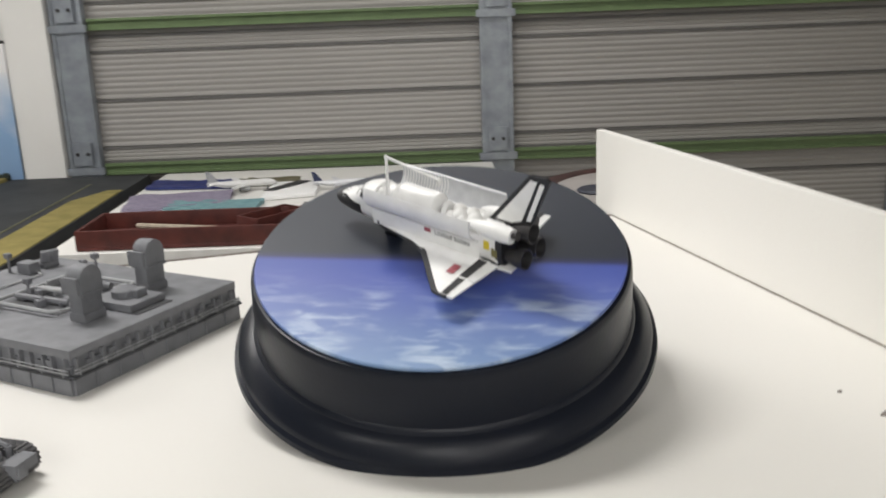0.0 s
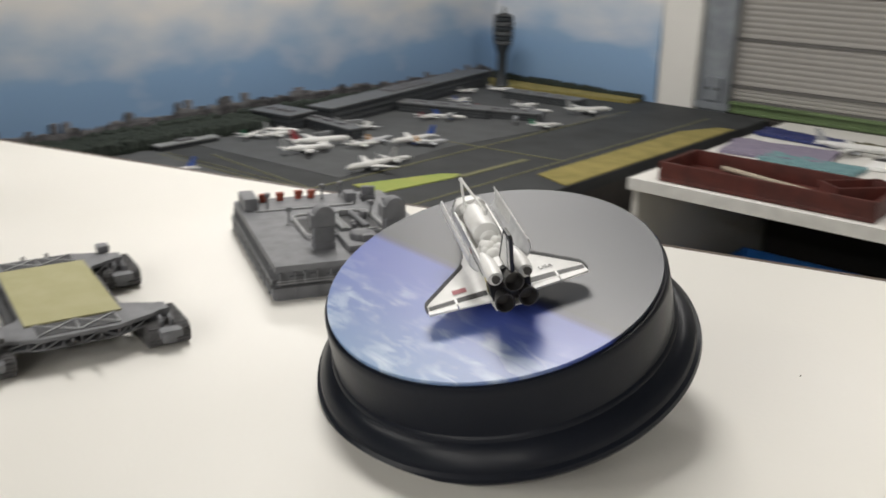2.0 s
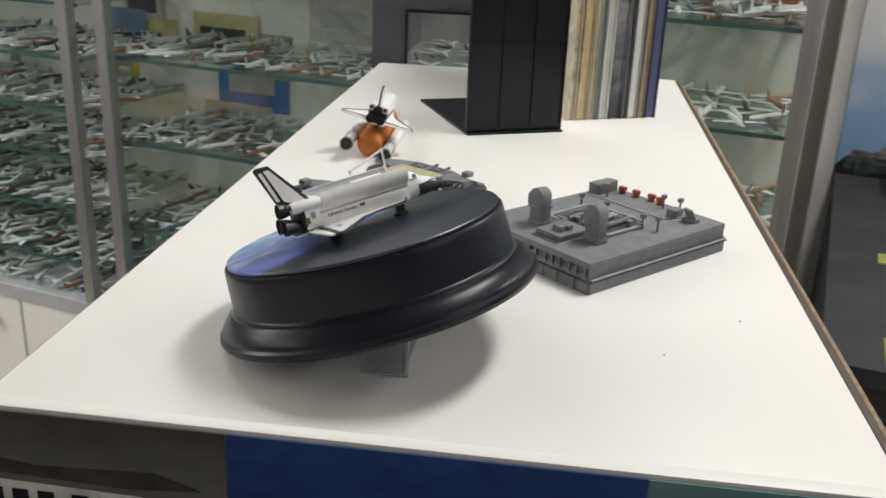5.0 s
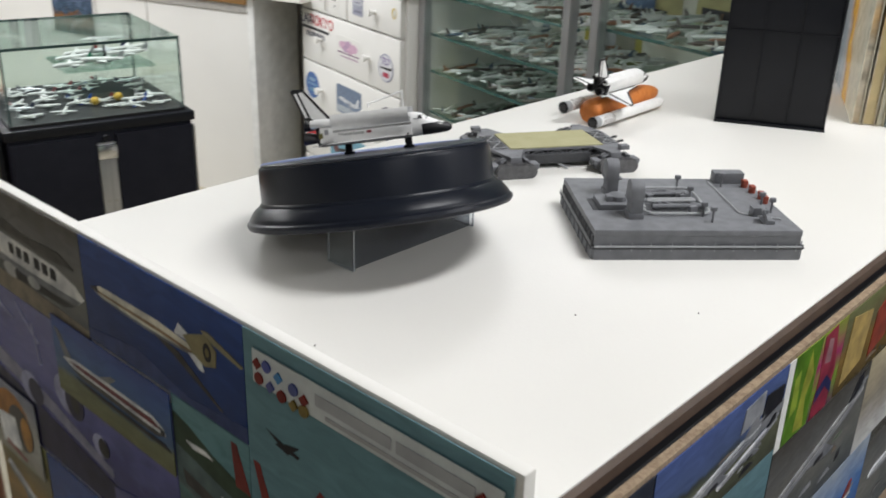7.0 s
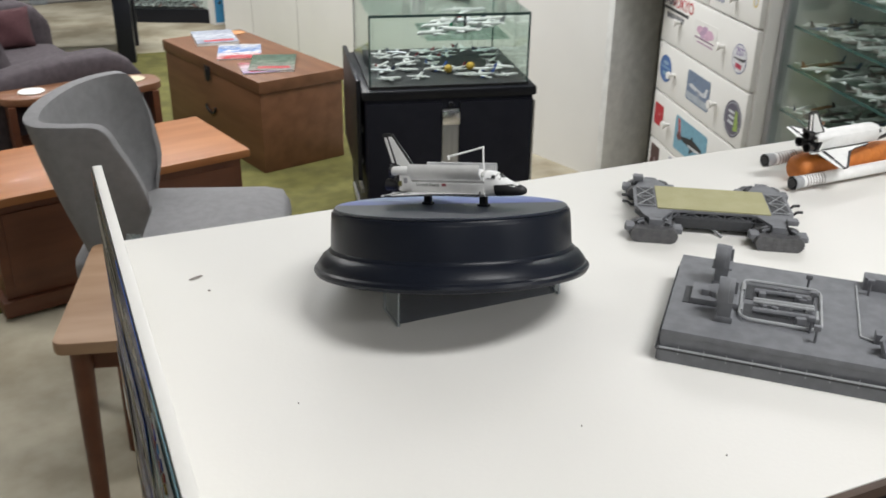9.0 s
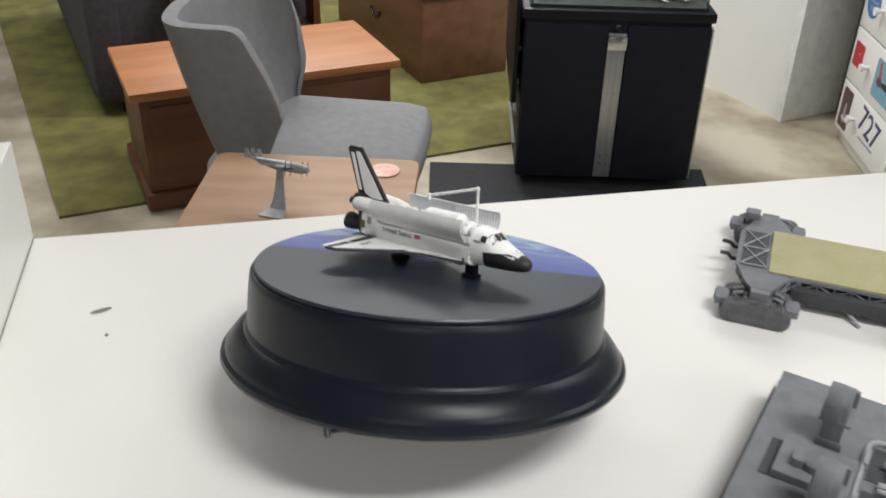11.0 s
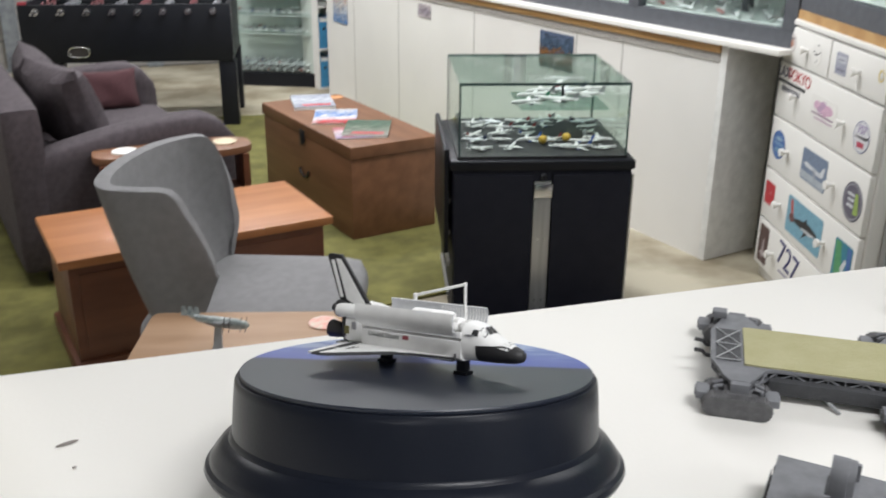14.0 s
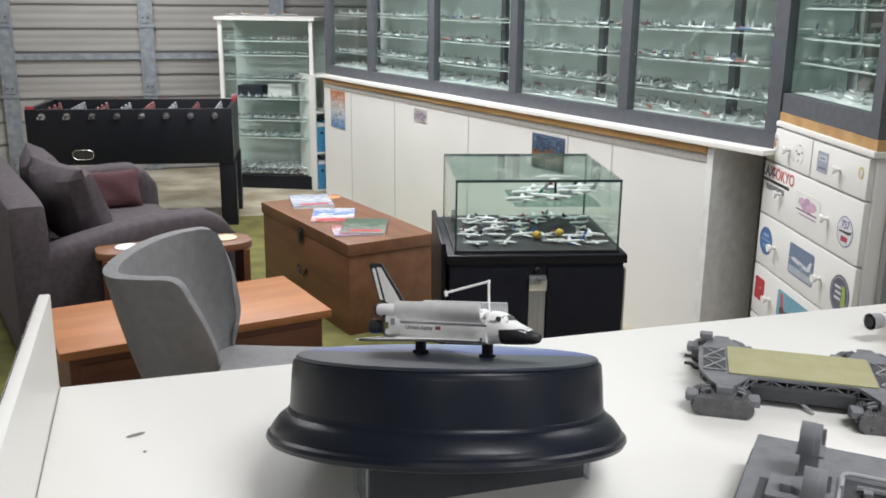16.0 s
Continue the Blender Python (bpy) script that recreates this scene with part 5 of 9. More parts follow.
def airliner_rows(name, m, spots, L, label, paint=None):
    """Models too many and too far to pick apart: one mesh of small aircraft."""
    vs, fs = [], []
    base_v = []
    base_f = []
    zc = 0.1 * L
    for x, k in ((0.5, 0.2), (0.42, 0.9), (-0.25, 1.0), (-0.5, 0.25)):
        base_v += [(x * L, 0.055 * L * k * math.cos(a * math.tau / 6), zc + 0.055 * L * k * math.sin(a * math.tau / 6)) for a in range(6)]
    for i in range(3):
        base_f += [(i * 6 + a, i * 6 + (a + 1) % 6, i * 6 + 6 + (a + 1) % 6, i * 6 + 6 + a) for a in range(6)]
    n0 = len(base_v)
    base_v += [(0.12 * L, 0, zc - 0.02 * L), (-0.15 * L, 0.46 * L, zc + 0.01 * L), (-0.2 * L, 0.46 * L, zc + 0.01 * L), (-0.1 * L, 0, zc - 0.02 * L), (-0.2 * L, -0.46 * L, zc + 0.01 * L), (-0.15 * L, -0.46 * L, zc + 0.01 * L)]
    base_f += [(n0, n0 + 1, n0 + 2, n0 + 3), (n0, n0 + 3, n0 + 4, n0 + 5)]
    n1 = len(base_v)
    base_v += [(-0.32 * L, 0, zc + 0.03 * L), (-0.45 * L, 0, zc + 0.21 * L), (-0.52 * L, 0, zc + 0.21 * L), (-0.47 * L, 0, zc + 0.03 * L)]
    base_f += [(n1, n1 + 1, n1 + 2, n1 + 3)]
    for (x, y, z, rz) in spots:
        k = len(vs)
        c, s_ = math.cos(radians(rz)), math.sin(radians(rz))
        vs += [(x + px * c - py * s_, y + px * s_ + py * c, z + pz) for px, py, pz in base_v]
        fs += [tuple(i + k for i in f) for f in base_f]
    me = bpy.data.meshes.new(name)
    me.from_pydata(vs, [], fs)
    me.update()
    me.materials.append(paint or FARPLANE)
    ob = new(name, me)
    ob.matrix_basis = m
    return tagged(ob, label, "model airliners", kind="stuff")


def island_paint(stops):
    """White models with some coloured ones among them."""
    m = bpy.data.materials.new("assorted_model_paint")
    m.use_nodes = True
    nt = m.node_tree
    b = nt.nodes["Principled BSDF"]
    b.inputs["Roughness"].default_value = 0.4
    ge = nt.nodes.new("ShaderNodeNewGeometry")
    rp = ramp_node(nt, stops)
    rp.color_ramp.interpolation = "CONSTANT"
    nt.links.new(ge.outputs["Random Per Island"], rp.inputs[0])
    nt.links.new(rp.outputs[0], b.inputs["Base Color"])
    return m


FARPLANE = island_paint([(0.0, (0.74, 0.75, 0.75)), (0.48, (0.62, 0.64, 0.65)), (0.66, (0.50, 0.52, 0.53)), (0.80, (0.32, 0.34, 0.35)), (0.92, (0.34, 0.12, 0.11)), (0.965, (0.08, 0.12, 0.26))])
OLDPLANE = island_paint([(0.0, (0.76, 0.77, 0.76)), (0.50, (0.56, 0.57, 0.56)), (0.66, (0.22, 0.20, 0.18)), (0.76, (0.10, 0.09, 0.08)), (0.88, (0.32, 0.16, 0.10)), (0.95, (0.10, 0.14, 0.20))])

# ---------------------------------------------------------------- airport diorama in the north-west corner
DZ = -0.49
dio = empty("airport_diorama", ROOM, "large model airport baseboard with tarmac and grass strips", "diorama")
slab("baseboard", -2.453, 0.25, DZ - 0.035, -1.11, 3.27, DZ, TARMAC, dio)
slab("fascia", -1.128, 0.25, FLOOR, -1.112, 3.27, DZ - 0.036, DARKW, dio, "black board under the edge")
slab("south_fascia", -2.453, 0.252, FLOOR, -1.13, 0.268, DZ - 0.036, DARKW, dio)


def patch(name, pts, material, h=0.0025, label=""):
    bm = bmesh.new()
    prism(bm, pts, DZ - 0.001, DZ + h)
    return part(name, bm, material, dio, label)


for pts in ([(-1.72, 0.35), (-1.655, 0.35), (-1.655, 1.06), (-1.68, 1.10), (-1.72, 1.06)], [(-1.54, 0.45), (-1.445, 0.45), (-1.442, 1.16), (-1.455, 1.185), (-1.478, 1.196), (-1.502, 1.185), (-1.518, 1.14)],
            [(-1.415, 0.45), (-1.370, 0.45), (-1.368, 1.245), (-1.378, 1.266), (-1.395, 1.268), (-1.408, 1.25)], [(-1.25, 0.35), (-1.14, 0.35), (-1.12, 1.62), (-1.17, 1.66), (-1.22, 1.45)], [(-1.541, 1.435), (-1.43, 1.420), (-1.392, 1.70), (-1.41, 1.74), (-1.45, 1.70)]):
    patch("grass_strip", pts, MEADOW, label="yellow-green flocked grass strip")
patch("ochre_verge", [(-1.245, 1.90), (-1.115, 1.85), (-1.115, 2.96), (-1.17, 2.96), (-1.24, 2.78)], OCHRE, 0.003, "ochre flocked verge")
patch("ochre_verge", [(-2.45, 3.10), (-2.1, 3.11), (-1.66, 3.16), (-1.66, 3.268), (-2.45, 3.268)], OCHRE, 0.012, "ochre flocked verge")
for pts in ([(-2.18, 0.60), (-1.80, 0.62), (-1.74, 1.25), (-2.30, 1.30)], [(-2.30, 1.42), (-1.62, 1.46), (-1.66, 1.98), (-1.55, 2.9), (-2.32, 3.0)]):
    patch("concrete_apron", pts, APRON, 0.0012, "paler grey apron")
for a, b, w in (((-1.60, 0.4), (-1.58, 3.0), 0.006), ((-1.30, 0.4), (-1.28, 3.1), 0.006), ((-2.22, 1.268), (-1.27, 1.300), 0.005), ((-2.22, 1.296), (-1.27, 1.330), 0.003), ((-1.72, 2.05), (-1.28, 2.1), 0.006), ((-1.78, 0.7), (-1.72, 1.3), 0.005), ((-1.39, 1.72), (-1.38, 2.03), 0.02), ((-2.1, 1.38), (-1.6, 1.33), 0.005)):
    d = Vector((b[0] - a[0], b[1] - a[1])).normalized() * w / 2
    patch("taxi_line", [(a[0] + d.y, a[1] - d.x), (b[0] + d.y, b[1] - d.x), (b[0] - d.y, b[1] + d.x), (a[0] - d.y, a[1] + d.x)], LINEY, 0.0018, "faded yellow taxi line")


def terminal(u0, v0, u1, v1, h, label, turn=0.0, bands=3, roofm=None):
    cu, cv = (u0 + u1) / 2, (v0 + v1) / 2
    w, d = abs(u1 - u0) / 2, abs(v1 - v0) / 2
    top = empty("terminal_building", room(cu, cv, DZ + 0.0012, turn), label, "model building", group="airport buildings")
    slab("hall", -w, -d, 0, w, d, h, TERM, top)
    for k in range(bands):
        z = h * (k + 0.35) / bands
        slab("window_band", -w - 0.0012, -d - 0.0012, z, w + 0.0012, d + 0.0012, z + h * 0.35 / bands, TERMD, top)
    slab("roof", -w - 0.004, -d - 0.004, h, w + 0.004, d + 0.004, h + 0.005, roofm or tone(0.13, 0.135, 0.14), top, "flat grey roof")
    for k in range(3):
        slab("roof_box", -w * 0.7 + k * w * 0.5, -d * 0.3, h + 0.005, -w * 0.7 + k * w * 0.5 + w * 0.25, d * 0.2, h + 0.012, tone(0.17, 0.17, 0.18), top)
    return top


terminal(-2.42, 0.42, -2.20, 0.82, 0.062, "pale grey model terminal with dark window bands")
terminal(-2.30, 0.88, -1.98, 0.96, 0.040, "long grey model pier leading to aircraft stands", -4)
terminal(-1.99, 0.90, -1.89, 0.99, 0.028, "low dark octagonal gate lounge at the pier end")
terminal(-2.38, 1.76, -2.20, 1.89, 0.050, "flat grey model hall beside the dark hedge", 6)
terminal(-2.35, 1.91, -2.25, 3.10, 0.062, "very long dark model terminal along the backdrop", 9.8)
terminal(-2.22, 2.38, -1.86, 2.46, 0.032, "grey model pier among parked airliners", 20)
terminal(-1.92, 2.50, -1.70, 2.57, 0.026, "dark model pier end among parked airliners", 24)
terminal(-2.24, 1.84, -1.95, 1.90, 0.032, "slim dark model pier with gates", -6)
terminal(-2.10, 2.88, -1.75, 2.95, 0.028, "pale far model hangar row", 5)
terminal(-2.272, 1.285, -2.238, 1.505, 0.012, "low pale model freight shed before the hedge", 0, 1, tone(0.26, 0.27, 0.27))
# gate bridges
for u, v, rz in ((-1.93, 1.02, 60), (-1.86, 0.90, -30), (-2.05, 2.50, 110), (-1.95, 2.36, -70), (-1.80, 2.62, 100), (-2.10, 1.95, 80), (-2.02, 1.80, -90), (-1.75, 2.48, -60)):
    bm = bmesh.new()
    box(bm, 0, -0.006, 0.014, 0.07, 0.006, 0.027)
    box(bm, 0.055, -0.004, 0, 0.062, 0.004, 0.014)
    ob = done("gate_bridge", bm, tone(0.24, 0.25, 0.26))
    ob.matrix_basis = room(u, v, DZ + 0.0012, rz)
    tagged(ob, "small grey model boarding bridge at a stand", "model bridge", "boarding bridges")
# control tower
ct = empty("control_tower", room(-2.28, 3.09, DZ + 0.011) @ Matrix.Diagonal((1.18, 1.18, 1.06, 1)), "dark model control tower in front of the painted sky", "model tower")
bm = bmesh.new()
lathe(bm, [(0.030, 0), (0.026, 0.01), (0.019, 0.06), (0.019, 0.13), (0.026, 0.15), (0.030, 0.17)], 14, None, True)
part("shaft", bm, TERMD, ct)
for k in range(6):
    bm = bmesh.new()
    r = 0.036 + 0.004 * math.sin(k * 0.6)
    lathe(bm, [(r - 0.004, 0.170 + k * 0.019), (r, 0.174 + k * 0.019), (r, 0.186 + k * 0.019), (r - 0.004, 0.1885 + k * 0.019)], 14, None, True)
    part("cab_storey", bm, TERMD if k % 2 else TERM, ct)
bm = bmesh.new()
lathe(bm, [(0.034, 0.285), (0.036, 0.29), (0.020, 0.296), (0.006, 0.300), (0.003, 0.325)], 14, None, True)
part("cab_roof", bm, TERMD, ct)
# hedges and the small town behind the field
rng = random.Random(5)


def hedge(name, spots, label):
    vs, fs = [], []
    for (x, y, z, r) in spots:
        k = len(vs)
        t = rng.random() * 3
        for ring, (q, h) in enumerate(((0.85, 0.0), (1.0, 0.45), (0.75, 0.95))):
            vs += [(x + q * r * (0.8 + 0.4 * rng.random()) * math.cos(t + a * math.tau / 6), y + q * r * (0.8 + 0.4 * rng.random()) * math.sin(t + a * math.tau / 6), z + h * r * 2.0) for a in range(6)]
        vs.append((x, y, z + r * 2.3))
        for i in range(2):
            fs += [(k + i * 6 + a, k + i * 6 + (a + 1) % 6, k + i * 6 + 6 + (a + 1) % 6, k + i * 6 + 6 + a) for a in range(6)]
        fs += [(k + 12 + a, k + 12 + (a + 1) % 6, k + 18) for a in range(6)]
    me = bpy.data.meshes.new(name)
    me.from_pydata(vs, [], fs)
    me.materials.append(HEDGE)
    ob = new(name, me)
    ob.matrix_basis = ROOM
    return tagged(ob, label, "model trees", kind="stuff")


hedge("model_hedge", [(-2.285 - 0.13 * rng.random(), v, DZ - 0.002, 0.0150 + 0.0065 * rng.random()) for v in [0.84 + 0.0035 * i for i in range(278)] for _ in (0, 1, 2)]
      + [(-2.42, 0.27 + 0.011 * i, DZ - 0.002, 0.016 + 0.010 * rng.random()) for i in range(258)]
      + [(-2.44 + 0.0083 * i, 3.255, DZ + 0.002, 0.010 + 0.008 * rng.random() * (1.4 - i / 95)) for i in range(95)], "dark flocked tree line along the painted sky")
for i in range(220):
    v = 0.30 + i * 0.01335
    h = 0.046 + 0.020 * rng.random() + (0.028 if rng.random() < 0.07 else 0) + (0.012 if 1.5 < v < 2.4 else 0.0)
    w = 0.006 + 0.014 * rng.random()
    bm = bmesh.new()
    box(bm, -0.008, -w, 0, 0.004, w, h)
    if rng.random() < 0.5:
        box(bm, -0.006, -w * 0.6, h, 0.002, w * 0.5, h + 0.006)
    ob = done("town_block", bm, HOUSE)
    ob.matrix_basis = room(-2.444, v, DZ)
    tagged(ob, "tiny pale town block behind the model airfield", "model building", "town blocks")
# airliners on the stands
DIO = [(-1.842, 0.80, 80, 1), (-2.104, 0.96, 20, 2), (-1.325, 0.872, 95, 5), (-2.13, 1.07, 160, 2), (-1.945, 1.13, 268, 0, 0.158), (-1.950, 1.692, 70, 1, 0.205), (-1.62, 1.592, 262, 2, 0.185), (-2.19, 1.733, 40, 2),
       (-1.716, 1.962, 70, 4), (-1.908, 1.598, 65, 2, 0.17), (-2.045, 1.993, 120, 2), (-1.954, 2.342, 30, 0), (-1.65, 2.822, 58, 2, 0.19), (-1.77, 1.938, 262, 0, 0.175), (-1.85, 1.78, 70, 2), (-1.635, 1.70, 75, 2), (-1.615, 2.474, 60, 3),
       (-1.801, 2.683, 30, 2), (-2.01, 2.29, 100, 1), (-2.112, 1.99, 60, 2), (-2.2, 1.615, 110, 3), (-2.149, 1.678, 80, 2), (-2.206, 2.989, 60, 2), (-2.275, 2.85, 90, 2), (-2.024, 2.56, 150, 1), (-1.861, 1.87, 90, 4),
       (-1.873, 2.965, 20, 2), (-1.90, 2.75, 70, 2), (-2.15, 2.65, 100, 0)]
for u, v, rz, k, *size in DIO:
    airliner(room(u, v, DZ + 0.0013, rz + 8 * (rng.random() - 0.5)), size[0] if size else 0.12, k, "parked on the model airport", "airliners on the diorama")

# painted sky boards
for nm, u0, v0, u1, v1 in (("sky_backdrop", -2.470, 0.25, -2.455, 3.27), ("sky_backdrop", -2.454, 3.270, -1.605, 3.278)):
    top = empty(nm, room(0, 0, DZ), "printed backdrop of blue sky and pale clouds", "backdrop", kind="structure")
    slab("print", u0, v0, -0.02, u1, v1, 0.522, SKY, top)
    slab("top_strip", u0 - 0.002, v0, 0.5225, u1 + 0.004, v1 - 0.001, 0.534, DARKW, top, "thin dark top strip")
wall("backdrop_wall", -2.86, 0.2, -2.475, 3.62, FLOOR, CEIL, label="white wall carrying the sky print")

RTU, RTV, RTR = 0.745, 2.67, 0.405
# ---------------------------------------------------------------- white hobby bench under the garage door
bench = empty("hobby_bench", ROOM, "long white hobby bench against the garage door", "bench")
slab("bench_top", -1.04, 2.07, -0.520, 0.24, 3.27, -0.490, PAINTW, bench, bevel=0.002)
slab("bench_edge", -1.04, 2.064, -0.524, 0.24, 2.0695, -0.4885, PAPER, bench)
slab("bench_side", -1.04, 2.10, FLOOR, -1.02, 3.25, -0.521, PAINTW, bench)
slab("bench_back", -1.0, 3.10, FLOOR, 0.22, 3.12, -0.521, DARKW, bench)
slab("bench_end", 0.20, 2.10, FLOOR, 0.22, 3.09, -0.521, PAINTW, bench)
bz = -0.4885


def on_bench(name, u, v, m2, label, cat):
    return empty(name, room(u, v, bz + 0.0005, m2), label, cat)


def open_box(top, w, d, h, t, material):
    for nm, a in (("base", (-w, -d, 0, w, d, t)), ("side", (-w, -d, t, w, -d + t, h)), ("side", (-w, d - t, t, w, d, h)), ("side", (-w, -d + t, t, -w + t, d - t, h)), ("side", (w - t, -d + t, t, w, d - t, h))):
        slab(nm, *a, material, top, bevel=0.001)


tray = on_bench("wooden_tray", -0.66, 2.21, 0, "dark red stained wooden tray on the bench", "tray")
open_box(tray, 0.30, 0.115, 0.055, 0.010, REDBOX)
st = empty("brush_handle", room(-0.66, 2.21, bz + 0.020, -16), "long pale wooden stick lying in the tray", "stick")
bm = bmesh.new()
rod(bm, (-0.21, 0.03, 0), (0.20, 0.02, 0.004), 0.008, 0.006, 8)
part("stick", bm, tone(0.42, 0.36, 0.28), st)
rt = on_bench("parts_drawer", -0.45, 2.24, -40, "small worn red wooden drawer on the bench", "drawer")
open_box(rt, 0.045, 0.09, 0.06, 0.008, REDBOX)
for u, v, w, d, rz, c, lab in ((-0.84, 2.70, 0.17, 0.11, 8, tone(0.25, 0.22, 0.30), "crumpled lilac cloth spread on the bench"), (-0.70, 2.60, 0.15, 0.06, -4, tone(0.16, 0.30, 0.32), "teal cloth folded on the bench"),
                               (-0.86, 2.98, 0.16, 0.06, -5, tone(0.02, 0.03, 0.13), "dark blue folder on the bench"), (-0.60, 2.98, 0.12, 0.05, 0, tone(0.12, 0.11, 0.06), "olive coloured box lid on the bench")):
    top = on_bench("folded_cloth", u, v, rz, lab, "cloth")
    bm = bmesh.new()
    g = 8
    vs = [[bm.verts.new((-w + 2 * w * i / g, -d + 2 * d * j / g, 0.012 + 0.008 * noise.noise(Vector((i * 0.9 + u * 9, j * 0.9, 0))))) for j in range(g + 1)] for i in range(g + 1)]
    lo = [[bm.verts.new((q.co.x, q.co.y, 0)) for q in row] for row in vs]
    for i in range(g):
        for j in range(g):
            bm.faces.new((vs[i][j], vs[i + 1][j], vs[i + 1][j + 1], vs[i][j + 1]))
    for i in range(g):
        bm.faces.new((lo[i][0], lo[i + 1][0], vs[i + 1][0], vs[i][0])), bm.faces.new((vs[i][g], vs[i + 1][g], lo[i + 1][g], lo[i][g]))
        bm.faces.new((vs[0][i], vs[0][i + 1], lo[0][i + 1], lo[0][i])), bm.faces.new((lo[g][i], lo[g][i + 1], vs[g][i + 1], vs[g][i]))
    part("cloth", bm, c, top)
for u, v, rz, L, k in ((-0.66, 2.86, 12, 0.24, 2), (-0.31, 2.84, 8, 0.20, 5)):
    airliner(room(u, v, bz + 0.0006, rz), L, k, "resting on the hobby bench", "models on the bench")
tf = on_bench("model_kit_tail", -0.49, 2.80, 8, "large white model tail with a black stripe lying down", "model part")
bm = bmesh.new()
prism(bm, [(-0.09, -0.12), (0.09, -0.10), (0.11, 0.05), (0.06, 0.13), (-0.05, 0.14)], 0, 0.014)
part("tail", bm, WHITEM, tf, bevel=0.003)
bm = bmesh.new()
prism(bm, [(-0.085, -0.02), (-0.05, -0.03), (0.08, 0.10), (0.06, 0.125), (0.03, 0.125)], 0.0143, 0.0165)
part("stripe", bm, BLACKM, tf)
bx = on_bench("picture_sheet", -0.29, 2.515, -4, "flat printed sheet with a grey and white picture", "print")
slab("lid", -0.125, -0.085, 0, 0.125, 0.085, 0.006, photo_print("printed_camouflage", [(0.0, (0.03, 0.03, 0.03)), (0.4, (0.10, 0.10, 0.10)), (0.5, (0.45, 0.45, 0.44)), (0.6, (0.09, 0.09, 0.09)), (1.0, (0.25, 0.25, 0.25))], 26, "Y", -0.08, 0.08, 1.4), bx)
ov = on_bench("oval_dish", -0.02, 2.77, -4, "pale oval plastic dish with a grey rim", "dish")
for nm, k0, k1, c in (("rim", 1.0, 0.86, TEXTG), ("floor", 0.855, 0.0, PAPER)):
    bm = bmesh.new()
    sh = lambda k, z: [Vector((0.105 * k * math.copysign(abs(math.cos(a * math.tau / 28)) ** 0.75, math.cos(a * math.tau / 28)), 0.062 * k * math.copysign(abs(math.sin(a * math.tau / 28)) ** 0.75, math.sin(a * math.tau / 28)), z)) for a in range(28)]
    loft(bm, [sh(k0, 0.0), sh(k0, 0.012 if k1 else 0.004), sh(max(k1, 0.02), 0.012 if k1 else 0.0042)] + ([sh(k1, 0.003)] if k1 else []), not k1)
    part(nm, bm, c, ov)
airliner(room(-0.02, 2.77, bz + 0.006, 10), 0.13, 2, "lying in the oval dish", "models on the bench")
bb = on_bench("paint_box", 0.02, 2.47, -3, "dark blue flat paint box on the bench", "box")
slab("body", -0.07, -0.036, 0, 0.07, 0.036, 0.020, tone(0.035, 0.045, 0.16), bb, bevel=0.002)
slab("label_bar", -0.055, -0.020, 0.0203, 0.055, -0.006, 0.0208, TEXTG, bb)
gm = on_bench("cutting_card", 0.03, 2.135, -2, "bright green card lying on the white bench", "card")
slab("card", -0.075, -0.055, 0, 0.075, 0.055, 0.003, GREENC, gm)
pn = on_bench("pen", -0.29, 2.13, -38, "dark blue ballpoint pen on the bench", "pen")
bm = bmesh.new()
rod(bm, (-0.055, 0, 0.005), (0.045, 0, 0.005), 0.0045, 0.0045, 10)
rod(bm, (0.045, 0, 0.005), (0.060, 0, 0.005), 0.0045, 0.001, 10)
part("barrel", bm, tone(0.02, 0.03, 0.20), pn)
bm = bmesh.new()
box(bm, -0.055, -0.0015, 0.009, -0.020, 0.0015, 0.011)
part("clip", bm, CHROME, pn)
br = on_bench("paint_brush", -0.22, 2.085, 18, "thin dark paint brush at the bench edge", "brush")
bm = bmesh.new()
rod(bm, (-0.10, 0, 0.004), (0.07, 0, 0.004), 0.0028, 0.0036, 8)
part("handle", bm, tone(0.10, 0.07, 0.05), br)
bm = bmesh.new()
rod(bm, (0.07, 0, 0.004), (0.10, 0, 0.004), 0.004, 0.0015, 8)
part("bristles", bm, tone(0.22, 0.18, 0.12), br)
rb = on_bench("red_ruler", -0.20, 2.88, 62, "red plastic ruler propped among papers", "ruler")
slab("ruler", -0.09, -0.008, 0.0015, 0.09, 0.008, 0.006, tone(0.40, 0.05, 0.03), rb)
for u, v, w, d, rz in ((-0.14, 2.82, 0.105, 0.148, -12), (0.03, 2.60, 0.16, 0.10, 4), (-0.44, 2.35, 0.09, 0.12, 6)):
    pp = on_bench("paper_sheet", u, v, rz, "loose white sheet of paper on the bench", "paper")
    slab("sheet", -w, -d, 0, w, d, 0.0012, PAPER, pp)
for u, v, w, d, h, c, lab in ((0.14, 2.80, 0.085, 0.10, 0.026, CYANP, "sky blue carton standing on the bench"), (0.155, 2.52, 0.07, 0.08, 0.03, tone(0.32, 0.36, 0.48), "pale blue printed kit box on the bench")):
    kb = on_bench("kit_box", u, v, 5, lab, "box")
    slab("carton", -w, -d, 0, w, d, h, c, kb, bevel=0.002)
    slab("lid_line", -w - 0.001, -d - 0.001, h * 0.6, w + 0.001, d + 0.001, h * 0.63, TEXTG, kb)
